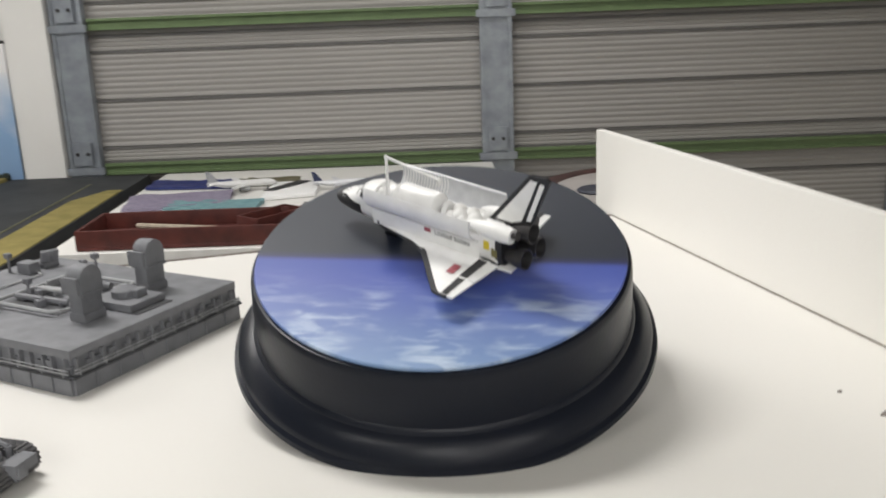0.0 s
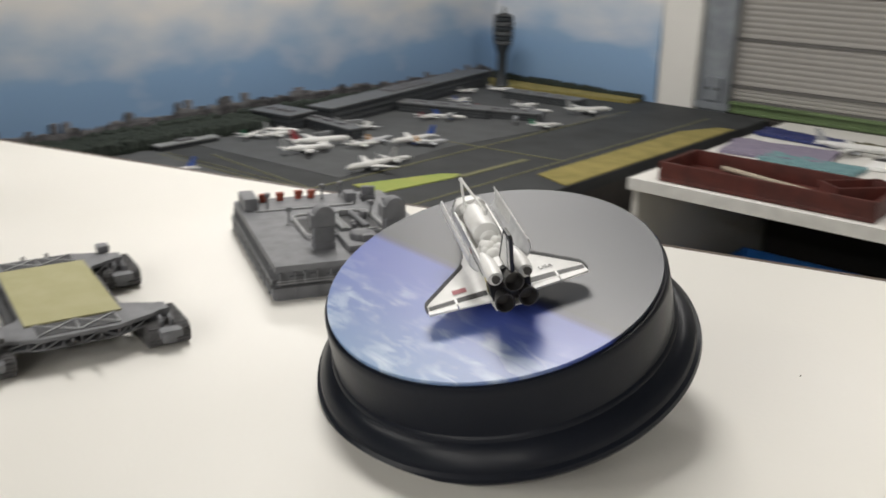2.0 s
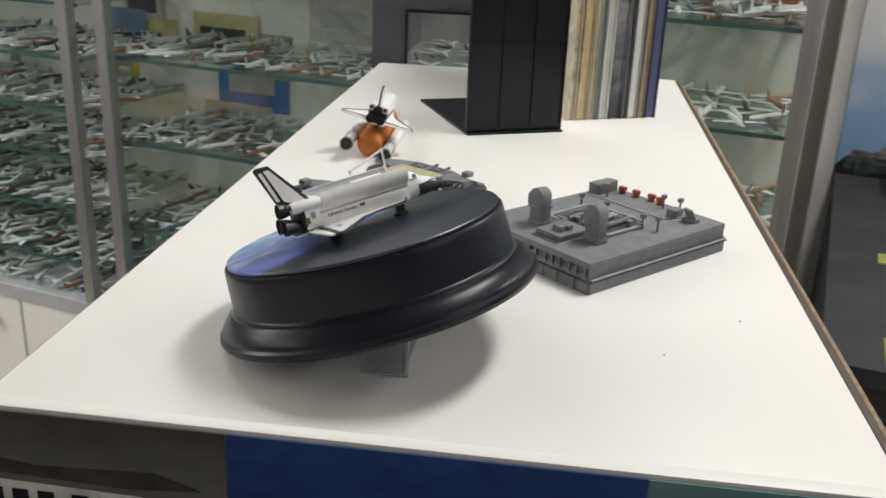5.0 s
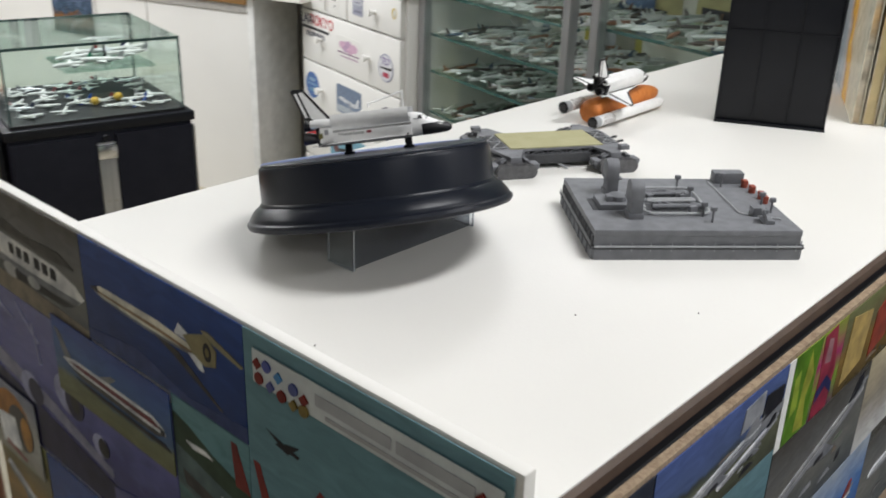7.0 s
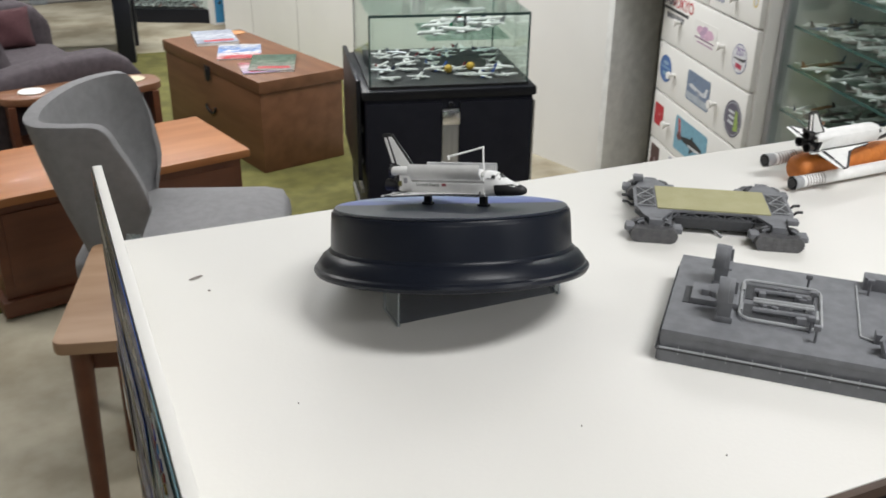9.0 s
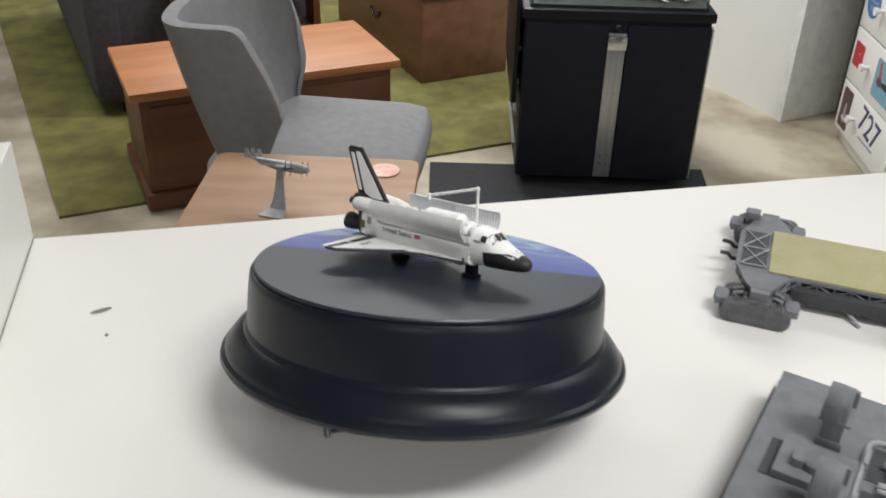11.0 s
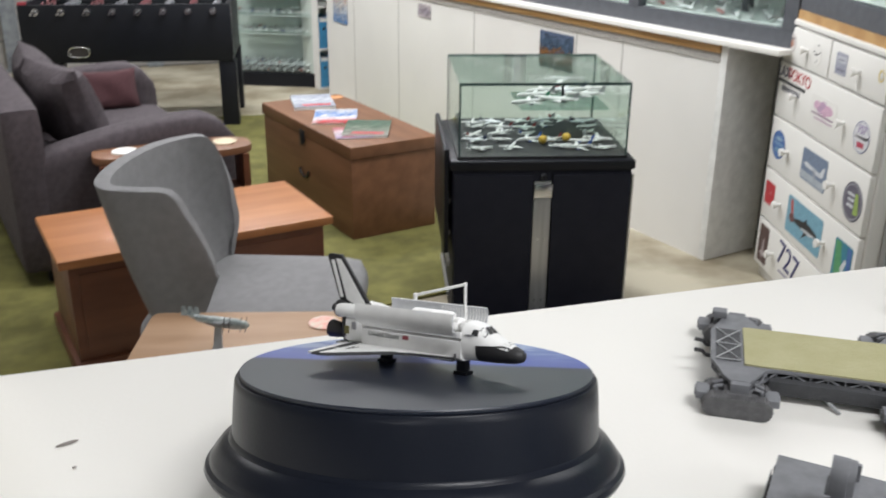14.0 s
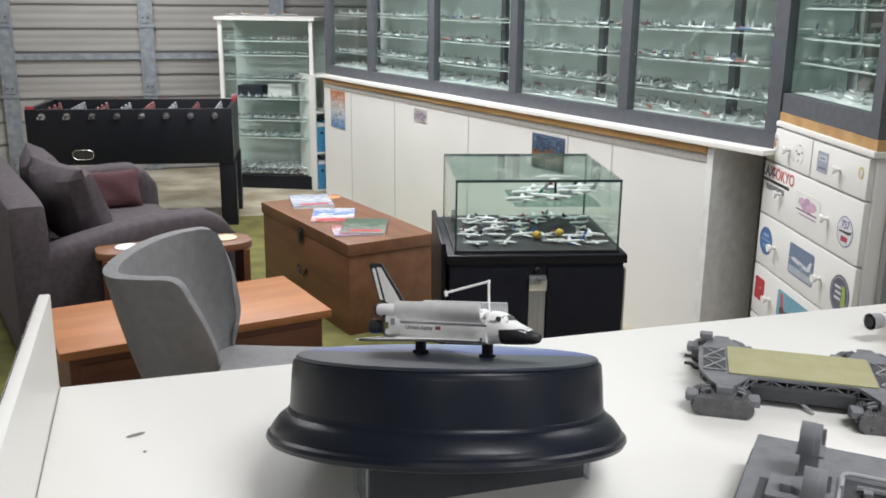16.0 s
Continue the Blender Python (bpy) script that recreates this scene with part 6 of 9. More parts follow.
# round pedestal table beyond the bench end
rt_ = empty("round_table", room(RTU, RTV, FLOOR), "round pale-topped table with a thick dark brown rim", "table")
h = -0.49 - FLOOR
bm = bmesh.new()
lathe(bm, [(RTR - 0.075, h - 0.045), (RTR - 0.01, h - 0.045), (RTR, h - 0.035), (RTR, h - 0.008), (RTR - 0.008, h), (RTR - 0.060, h), (RTR - 0.066, h - 0.004), (RTR - 0.075, h - 0.02)], 72, None, False)
part("rim", bm, mat("dark_brown_rim", (0.075, 0.034, 0.030), 0.5, color2=(0.045, 0.022, 0.020), scale=20, bump=0.2), rt_, "dark brown padded rim")
bm = bmesh.new()
lathe(bm, [(0.001, h - 0.030), (RTR - 0.067, h - 0.030), (RTR - 0.067, h - 0.004), (0.001, h - 0.004)], 72, None, False)
part("tabletop", bm, mat("worn_pale_top", (0.46, 0.43, 0.41), 0.5, color2=(0.38, 0.35, 0.33), scale=6), rt_, "pale worn top")
bm = bmesh.new()
lathe(bm, [(0.001, 0.0), (0.26, 0.0), (0.26, 0.025), (0.06, 0.05), (0.05, 0.10), (0.05, h - 0.09), (0.12, h - 0.046), (0.001, h - 0.046)], 32, None, False)
part("pedestal", bm, BLACKP, rt_)
for dx, dy in ((-0.20, -0.02), (0.05, 0.24)):
    bm = bmesh.new()
    lathe(bm, [(0.001, 0), (0.060, 0), (0.064, 0.006), (0.056, 0.012), (0.001, 0.010)], 28, None, False)
    ob = done("coaster", bm, tone(0.05, 0.055, 0.075))
    ob.matrix_basis = room(RTU + dx, RTV + dy, -0.4938)
    tagged(ob, "dark round coaster on the pale table top", "coaster", "coasters on the round table")
# blue storage bin under the bench
bn = empty("storage_bin", room(-0.45, 2.42, FLOOR), "blue plastic storage bin under the bench", "bin")
open_box(bn, 0.45, 0.24, 0.52, 0.010, BLUEP)

# ---------------------------------------------------------------- grey showcase at the counter's west end
gc = empty("grey_showcase", Matrix.Identity(4), "grey framed glass showcase standing behind the counter end", "showcase")
slab("front_lower", -0.790, CS - 0.012, FLOOR, -0.775, 0.15, -0.004, CABGREY, gc)
slab("front_left", -0.790, CS - 0.012, -0.0035, -0.775, CS + 0.032, 0.071, CABGREY, gc)
slab("front_top", -0.790, CS - 0.012, 0.0715, -0.775, 0.15, 0.104, CABGREY, gc)
slab("front_right", -0.790, 0.12, -0.0035, -0.775, 0.15, 0.071, CABGREY, gc)
slab("black_seal", -0.7745, CS + 0.0325, 0.067, -0.772, 0.1195, 0.0712, BLACKP, gc)
slab("black_seal", -0.7745, CS + 0.0325, -0.001, -0.772, CS + 0.036, 0.0665, BLACKP, gc)
g = slab("window_pane", -0.786, CS + 0.0325, -0.003, -0.783, 0.1195, 0.0705, GLASS, gc)
g.visible_shadow = False
slab("side_panel", -1.15, CS - 0.012, FLOOR, -0.791, CS - 0.002, 0.104, CABGREY, gc)
slab("back_panel", -1.15, CS - 0.0015, FLOOR, -1.14, 0.15, 0.16, tone(0.22, 0.21, 0.20), gc)
slab("case_floor", -1.139, CS - 0.0015, -0.035, -0.791, 0.15, -0.022, tone(0.20, 0.205, 0.19), gc, "grey cloth floor")
g = slab("glass_lid", -1.139, CS - 0.0015, 0.1045, -0.775, 0.15, 0.109, SHELFG, gc)
g.visible_shadow = False
for x, z in ((-0.86, -0.0215), (-0.98, -0.0215), (-1.08, -0.0215), (-0.90, 0.1095), (-1.02, 0.1095)):
    for k in range(5):
        airliner(pose(x, -0.132 + k * 0.062, z, 0, 0, 20 + rng.random() * 30), 0.062, (2, 2, 1, 2, 0)[rng.randrange(5)], "inside the grey showcase", "airliners in the grey showcase")
for k in range(7):
    airliner(pose(CW + 0.10 + k * 0.125, -0.04 + 0.05 * (k % 2), -0.3 + 0.0005, 0, 0, 205 + 30 * rng.random()), 0.16, 2 + k % 3, "behind the counter's glass front", "airliners inside the counter")
    airliner(pose(CW + 0.13 + k * 0.115, -0.06 + 0.05 * (k % 2), -0.58 + 0.0005, 0, 0, 205 + 30 * rng.random()), 0.16, k % 4, "behind the counter's glass front", "airliners inside the counter")

# ---------------------------------------------------------------- photographs on the counter's sides
EAST = pose(0.2206, 0, 0, 90, 0, 90)
NORTH = pose(0, 0.2168, 0, 90, 0, 180)


def photograph(face, x0, y0, x1, y1, stops, label, shapes=(), scale=34, dist=0.4, proud=0.0):
    """A glossy print on a vertical face; shapes are flat cut-outs (colour, points from 0 to 1 across the print)."""
    top = empty("photograph", face @ pose((x0 + x1) / 2, (y0 + y1) / 2, proud), label, "photograph", group="photographs on the counter")
    w, h = abs(x1 - x0) / 2, abs(y1 - y0) / 2
    # east prints are lightened to make up for the weak light on that face
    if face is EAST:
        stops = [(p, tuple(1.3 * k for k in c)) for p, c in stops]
    slab("print", -w, -h, 0, w, h, 0.0005, photo_print("printed_photo", stops, scale, "Y", -h, h, dist, 0.30), top)
    for n, (c, pts) in enumerate(shapes):
        bm = bmesh.new()
        prism(bm, [((2 * px - 1) * w, (2 * py - 1) * h) for px, py in pts], 0.0005, 0.0006 + 0.00003 * n)
        part("printed_shape", bm, c, top)
    return top


def jet(cx, cy, l, tilt, asp, body, fin, flip=1):
    """Outline of an airliner in a photograph: hull, shaded belly, window line, fin, wing and engine."""
    out = []
    for c, pts in ((body, [(-0.5, 0.0), (-0.44, 0.042), (0.30, 0.050), (0.5, 0.028), (0.5, 0.004), (0.3, -0.034), (-0.40, -0.042), (-0.49, -0.025)]), (INKG, [(-0.485, -0.018), (-0.40, -0.012), (0.3, -0.006), (0.5, 0.008), (0.5, -0.002), (0.3, -0.040), (-0.40, -0.048), (-0.47, -0.034)]),
                   (blk, [(-0.42, 0.012), (0.36, 0.020), (0.36, 0.013), (-0.42, 0.004)]), (fin, [(0.33, 0.046), (0.45, 0.155), (0.50, 0.155), (0.47, 0.034)]), (INKG, [(0.36, 0.03), (0.50, 0.075), (0.55, 0.070), (0.47, 0.022)]),
                   (INKG, [(-0.14, -0.026), (0.10, -0.15), (0.17, -0.155), (0.08, -0.026)]), (blk, [(-0.04, -0.062), (0.05, -0.066), (0.06, -0.105), (-0.03, -0.100)])):
        a = radians(tilt)
        out.append((c, [(cx + flip * l * (x * math.cos(a) - y * math.sin(a)), cy + l * asp * (x * math.sin(a) + y * math.cos(a))) for x, y in pts]))
    return out


INKG, blk = ptone(0.22, 0.225, 0.24), ptone(0.022, 0.022, 0.028)
BLUES = [(0.0, (0.012, 0.028, 0.095)), (0.5, (0.017, 0.040, 0.145)), (1.0, (0.025, 0.055, 0.19))]
DUSK = [(0.0, (0.05, 0.06, 0.07)), (0.45, (0.13, 0.13, 0.12)), (0.7, (0.10, 0.10, 0.10)), (1.0, (0.06, 0.055, 0.05))]
APR = [(0.0, (0.05, 0.055, 0.04)), (0.35, (0.10, 0.105, 0.07)), (0.48, (0.05, 0.06, 0.06)), (0.56, (0.07, 0.10, 0.20)), (1.0, (0.075, 0.11, 0.27))]
TEAL = [(0.0, (0.03, 0.06, 0.05)), (0.25, (0.05, 0.09, 0.09)), (0.42, (0.085, 0.165, 0.195)), (1.0, (0.115, 0.205, 0.235))]
AUT = [(0.0, (0.07, 0.05, 0.02)), (0.45, (0.20, 0.12, 0.035)), (0.7, (0.12, 0.10, 0.05)), (1.0, (0.15, 0.16, 0.07))]
cream, wht, gold, redt = ptone(0.88, 0.84, 0.70), ptone(0.86, 0.87, 0.88), ptone(0.30, 0.22, 0.07), ptone(0.22, 0.035, 0.03)
def inset(x0, y0, x1, y1, shapes):
    """Cut-outs given in the face's own metres, turned into shares of one print."""
    return [(c, [((x - x0) / (x1 - x0), (y - y0) / (y1 - y0)) for x, y in pts]) for c, pts in shapes]


def disc(cx, cy, rx, ry, n=16):
    return [(cx + rx * math.cos(a * math.tau / n), cy + ry * math.sin(a * math.tau / n)) for a in range(n)]


def clutter(seed, n, low=0.05, high=0.5):
    """Far trees, sheds, vehicles and figures of light that fill the ground of a print."""
    r_ = random.Random(seed)
    out = []
    for k in range(n):
        x, y, w, h = 0.04 + 0.80 * r_.random(), low + (high - low) * r_.random(), 0.03 + 0.12 * r_.random(), 0.02 + 0.10 * r_.random()
        c = r_.choice((blk, INKG, INKD, ptone(0.10, 0.12, 0.09), ptone(0.36, 0.36, 0.36), ptone(0.16, 0.12, 0.09)))
        out.append((c, [(x, y), (x + w, y + 0.03 * r_.random()), (x + w * (0.6 + 0.4 * r_.random()), y + h), (x + 0.2 * w, y + h * (0.5 + 0.5 * r_.random()))]))
    return out


INKD = ptone(0.075, 0.070, 0.068)
BOX = (CS, -0.008, -0.0365, 0.0530)
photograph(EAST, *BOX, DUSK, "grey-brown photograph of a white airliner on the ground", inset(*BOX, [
    (ptone(0.24, 0.20, 0.15), [(CS, -0.008), (-0.037, -0.008), (-0.037, 0.001), (-0.10, 0.004), (CS, 0.003)]), (ptone(0.80, 0.79, 0.76), [(CS, 0.031), (-0.129, 0.028), (-0.066, 0.0265), (-0.046, 0.0225), (-0.0375, 0.0175), (-0.044, 0.0125), (-0.10, 0.0115), (CS, 0.0145)]),
    (INKG, [(CS, 0.0165), (-0.10, 0.0140), (-0.040, 0.0150), (-0.046, 0.0115), (-0.10, 0.0095), (CS, 0.0120)]), (blk, [(-0.128, 0.0095), (-0.05, 0.0095), (-0.06, 0.0060), (-0.13, 0.0040)]), (ptone(0.48, 0.47, 0.45), disc(-0.120, 0.0075, 0.009, 0.0042)), (blk, disc(-0.112, 0.0072, 0.003, 0.0034)), (ptone(0.46, 0.46, 0.44), disc(-0.093, 0.0085, 0.007, 0.0034)),
    (INKD, [(-0.17, 0.035), (-0.13, 0.038), (-0.10, 0.034), (-0.06, 0.036), (-0.045, 0.031), (-0.07, 0.029), (-0.13, 0.031)])] + [(blk, [(-0.118 + 0.0088 * k + 0.003 * (k > 2), 0.0185), (-0.1125 + 0.0088 * k + 0.003 * (k > 2), 0.0185), (-0.1125 + 0.0088 * k + 0.003 * (k > 2), 0.0245), (-0.118 + 0.0088 * k + 0.003 * (k > 2), 0.0245)]) for k in range(6)]))
BOX = (-0.036, -0.002, 0.0925, 0.0530)
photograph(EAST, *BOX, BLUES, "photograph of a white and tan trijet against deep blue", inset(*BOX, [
    (ptone(0.05, 0.075, 0.20), [(-0.036, 0.004), (0.01, 0.010), (0.05, 0.002), (0.0925, 0.006), (0.0925, -0.002), (-0.036, -0.002)]), (INKD, [(0.018, 0.0265), (0.045, 0.0225), (0.0765, 0.0060), (0.0745, 0.0058), (0.040, 0.0195)]), (cream, [(-0.0285, 0.0285), (-0.020, 0.0315), (0.030, 0.0318), (0.056, 0.0295), (0.060, 0.0255), (0.020, 0.0240), (-0.020, 0.0258)]),
    (ptone(0.30, 0.19, 0.10), [(-0.024, 0.0286), (0.030, 0.0284), (0.056, 0.0272), (0.056, 0.0255), (0.030, 0.0266), (-0.023, 0.0272)]), (INKG, [(-0.021, 0.0264), (0.020, 0.0250), (0.058, 0.0262), (0.058, 0.0248), (0.020, 0.0236), (-0.020, 0.0254)]), (blk, [(-0.0290, 0.0285), (-0.0225, 0.0308), (-0.0215, 0.0272)]), (wht, [(0.043, 0.0312), (0.0465, 0.0372), (0.0530, 0.0345), (0.0600, 0.0305)]), (wht, [(0.053, 0.0255), (0.062, 0.0268), (0.064, 0.0200), (0.0605, 0.0202)]),
    (ptone(0.30, 0.26, 0.14), [(0.050, 0.0330), (0.066, 0.0390), (0.074, 0.0340), (0.073, 0.0260), (0.065, 0.0235), (0.056, 0.0270)]), (blk, disc(0.0675, 0.0310, 0.0030, 0.0045, 14)), (ptone(0.22, 0.18, 0.08), disc(0.0675, 0.0310, 0.0015, 0.0022, 10)), (ptone(0.34, 0.30, 0.18), [(0.064, 0.0402), (0.069, 0.0408), (0.0922, 0.0340), (0.0910, 0.0328), (0.070, 0.0370)])]))
photograph(EAST, 0.093, -0.106, 0.2275, 0.0530, TEAL, "teal poster with low flying aircraft and a printed banner",
           [(blk, [(0.09, 0.745), (0.17, 0.730), (0.245, 0.720), (0.235, 0.710), (0.16, 0.715)]), (blk, [(0.13, 0.715), (0.185, 0.735), (0.245, 0.745), (0.19, 0.705)]), (redt, [(0.27, 0.58), (0.33, 0.66), (0.42, 0.62), (0.46, 0.48), (0.30, 0.46)]), (ptone(0.10, 0.24, 0.28), [(0.0, 0.42), (0.30, 0.50), (0.42, 0.44), (0.40, 0.30), (0.0, 0.30)]),
            (redt, [(0.02, 0.62), (0.05, 0.62), (0.12, 0.46), (0.07, 0.46)]), (ptone(0.05, 0.12, 0.06), [(0.0, 0.30), (0.45, 0.29), (1, 0.2), (1, 0), (0, 0)])])
ban = empty("banner_strip", EAST @ pose(0.161, 0.0400, 0.0012), "white printed banner strip with small emblems and lettering", "sticker")
slab("strip", -0.061, -0.0078, 0, 0.0640, 0.0068, 0.0004, tone(0.62, 0.66, 0.66), ban)
for x0, x1 in ((-0.0235, 0.0155), (0.0180, 0.0530)):
    slab("letter_bar", x0, -0.0020, 0.0005, x1, 0.0028, 0.0008, tone(0.40, 0.41, 0.43), ban)
slab("letter_bar", -0.018, -0.0060, 0.0005, 0.0480, -0.0044, 0.0008, TEXTG, ban)
for i, (x, y, c) in enumerate(((-0.058, 0.001, redt), (-0.052, 0.002, tone(0.04, 0.06, 0.30)), (-0.045, 0.000, tone(0.03, 0.20, 0.45)), (-0.057, -0.005, redt), (-0.050, -0.006, tone(0.05, 0.06, 0.25)), (-0.036, -0.001, tone(0.03, 0.05, 0.22)), (-0.030, -0.003, redt), (-0.043, -0.007, redt), (-0.036, -0.0078, gold), (-0.030, -0.0075, gold), (0.056, 0.0, redt), (0.060, -0.004, blk), (0.055, -0.006, gold))):
    bm = bmesh.new()
    rod(bm, (x, y, 0.0004), (x, y, 0.0009 + 0.00005 * i), 0.0026, 0.0026, 10 if i % 2 else 4)
    part("emblem", bm, c, ban)
BOX = (CS, -0.106, 0.0345, -0.0085)
lilac, plum_ = ptone(0.38, 0.39, 0.58), ptone(0.022, 0.022, 0.065)
photograph(EAST, *BOX, [(0.0, (0.025, 0.028, 0.10)), (0.35, (0.035, 0.038, 0.13)), (0.6, (0.08, 0.085, 0.23)), (1.0, (0.12, 0.125, 0.25))], "hazy violet photograph of airliner wings and engines", inset(*BOX, [
    (ptone(0.26, 0.26, 0.36), [(CS, -0.050), (-0.10, -0.062), (-0.03, -0.078), (-0.03, -0.084), (-0.10, -0.072), (CS, -0.062)]), (plum_, [(CS, -0.066), (-0.10, -0.076), (-0.02, -0.088), (-0.02, -0.104), (CS, -0.104)]), (lilac, disc(-0.118, -0.066, 0.013, 0.010)), (plum_, disc(-0.113, -0.067, 0.009, 0.0085)), (lilac, disc(-0.072, -0.051, 0.015, 0.012)), (plum_, disc(-0.065, -0.053, 0.010, 0.0105)), (blk, disc(-0.064, -0.053, 0.005, 0.006)), (lilac, disc(-0.040, -0.068, 0.0085, 0.007)), (blk, disc(-0.037, -0.068, 0.0055, 0.006)),
    (lilac, [(-0.150, -0.018), (-0.128, -0.024), (-0.128, -0.0255), (-0.150, -0.020)]), (lilac, [(-0.122, -0.012), (-0.098, -0.030), (-0.100, -0.031), (-0.123, -0.0135)]), (lilac, [(-0.104, -0.020), (-0.099, -0.044), (-0.1005, -0.044), (-0.106, -0.020)]), (ptone(0.10, 0.10, 0.24), [(-0.03, -0.088), (0.034, -0.074), (0.034, -0.098), (-0.03, -0.104)])]), 40, 0.5)
BOX = (-0.077, -0.0480, 0.0345, -0.0030)
photograph(EAST, *BOX, [(0.0, (0.10, 0.105, 0.055)), (0.26, (0.11, 0.12, 0.07)), (0.34, (0.05, 0.085, 0.15)), (0.7, (0.045, 0.09, 0.22)), (1.0, (0.035, 0.06, 0.20))], "photograph of a maroon striped airliner parked on grass", inset(*BOX, [
    (INKG, [(-0.074, -0.009), (-0.069, -0.010), (-0.058, -0.0235), (-0.066, -0.0245)]), (wht, [(-0.068, -0.0250), (-0.055, -0.0222), (0.018, -0.0215), (0.028, -0.0250), (0.0295, -0.0285), (0.020, -0.0310), (-0.050, -0.0300)]), (ptone(0.16, 0.04, 0.05), [(-0.064, -0.0252), (-0.050, -0.0238), (0.018, -0.0235), (0.0285, -0.0265), (0.018, -0.0268), (-0.050, -0.0266)]), (INKD, [(-0.060, -0.0278), (0.020, -0.0285), (0.029, -0.0285), (0.020, -0.0315), (-0.050, -0.0310)]), (blk, [(-0.055, -0.0325), (0.028, -0.0330), (0.033, -0.0355), (-0.040, -0.0350)]), (blk, [(0.024, -0.0245), (0.0285, -0.0262), (0.0285, -0.0285), (0.025, -0.0280)]),
    (INKG, [(-0.030, -0.0215), (-0.018, -0.0165), (-0.013, -0.0165), (-0.020, -0.0215)])]), 40, 0.25, 0.0011)
BOX = (0.035, -0.106, 0.0925, -0.0025)
photograph(EAST, *BOX, [(0.0, (0.035, 0.050, 0.035)), (0.40, (0.05, 0.085, 0.075)), (0.75, (0.08, 0.17, 0.19)), (1.0, (0.10, 0.20, 0.22))], "teal photograph of parked airliners below green hills", inset(*BOX, [
    (ptone(0.035, 0.065, 0.04), [(0.035, -0.011), (0.048, -0.014), (0.065, -0.021), (0.0925, -0.028), (0.0925, -0.040), (0.035, -0.030)]), (ptone(0.10, 0.15, 0.15), [(0.035, -0.028), (0.0925, -0.039), (0.0925, -0.060), (0.035, -0.050)]), (wht, [(0.044, -0.0225), (0.060, -0.0215), (0.066, -0.0235), (0.050, -0.0250)]), (redt, [(0.080, -0.006), (0.084, -0.006), (0.0922, -0.028), (0.082, -0.028)]), (INKD, [(0.040, -0.040), (0.075, -0.046), (0.080, -0.052), (0.042, -0.048)]), (wht, [(0.070, -0.040), (0.085, -0.042), (0.088, -0.045), (0.072, -0.044)]), (INKD, [(0.038, -0.058), (0.090, -0.066), (0.090, -0.090), (0.038, -0.080)])]), 50, 0.4)
rows_e = ((-0.205, -0.108), (-0.31, -0.207))
cols_e = ((CS, -0.113), (-0.1125, -0.03), (-0.0295, 0.06), (0.0605, 0.145), (0.1455, 0.2275))
mixes = (AUT, BLUES, APR, DUSK, TEAL)
for r, (z0, z1) in enumerate(rows_e):
    for c, (a, b) in enumerate(cols_e):
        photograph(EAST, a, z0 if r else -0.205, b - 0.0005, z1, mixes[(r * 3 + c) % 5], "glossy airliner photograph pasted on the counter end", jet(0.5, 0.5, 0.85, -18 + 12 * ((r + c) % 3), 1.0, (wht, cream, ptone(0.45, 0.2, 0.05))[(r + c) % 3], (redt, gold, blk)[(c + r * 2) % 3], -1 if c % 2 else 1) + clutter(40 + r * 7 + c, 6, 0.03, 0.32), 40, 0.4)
BOX = (CS, -0.132, -0.118, -0.078)
photograph(EAST, *BOX, [(0.0, (0.20, 0.19, 0.16)), (0.5, (0.30, 0.30, 0.28)), (1.0, (0.14, 0.15, 0.20))], "photograph of an orange engine cowling beside a white wing", inset(*BOX, [(ptone(0.42, 0.17, 0.03), disc(-0.150, -0.100, 0.022, 0.018, 20)), (INKD, disc(-0.141, -0.105, 0.016, 0.016, 18)), (ptone(0.50, 0.24, 0.05), disc(-0.134, -0.106, 0.007, 0.012, 14)), (wht, [(-0.172, -0.104), (-0.148, -0.100), (-0.144, -0.122), (-0.170, -0.126)]), (redt, [(-0.165, -0.122), (-0.140, -0.127), (-0.140, -0.129), (-0.166, -0.125)])]), 40, 0.5, 0.0013)
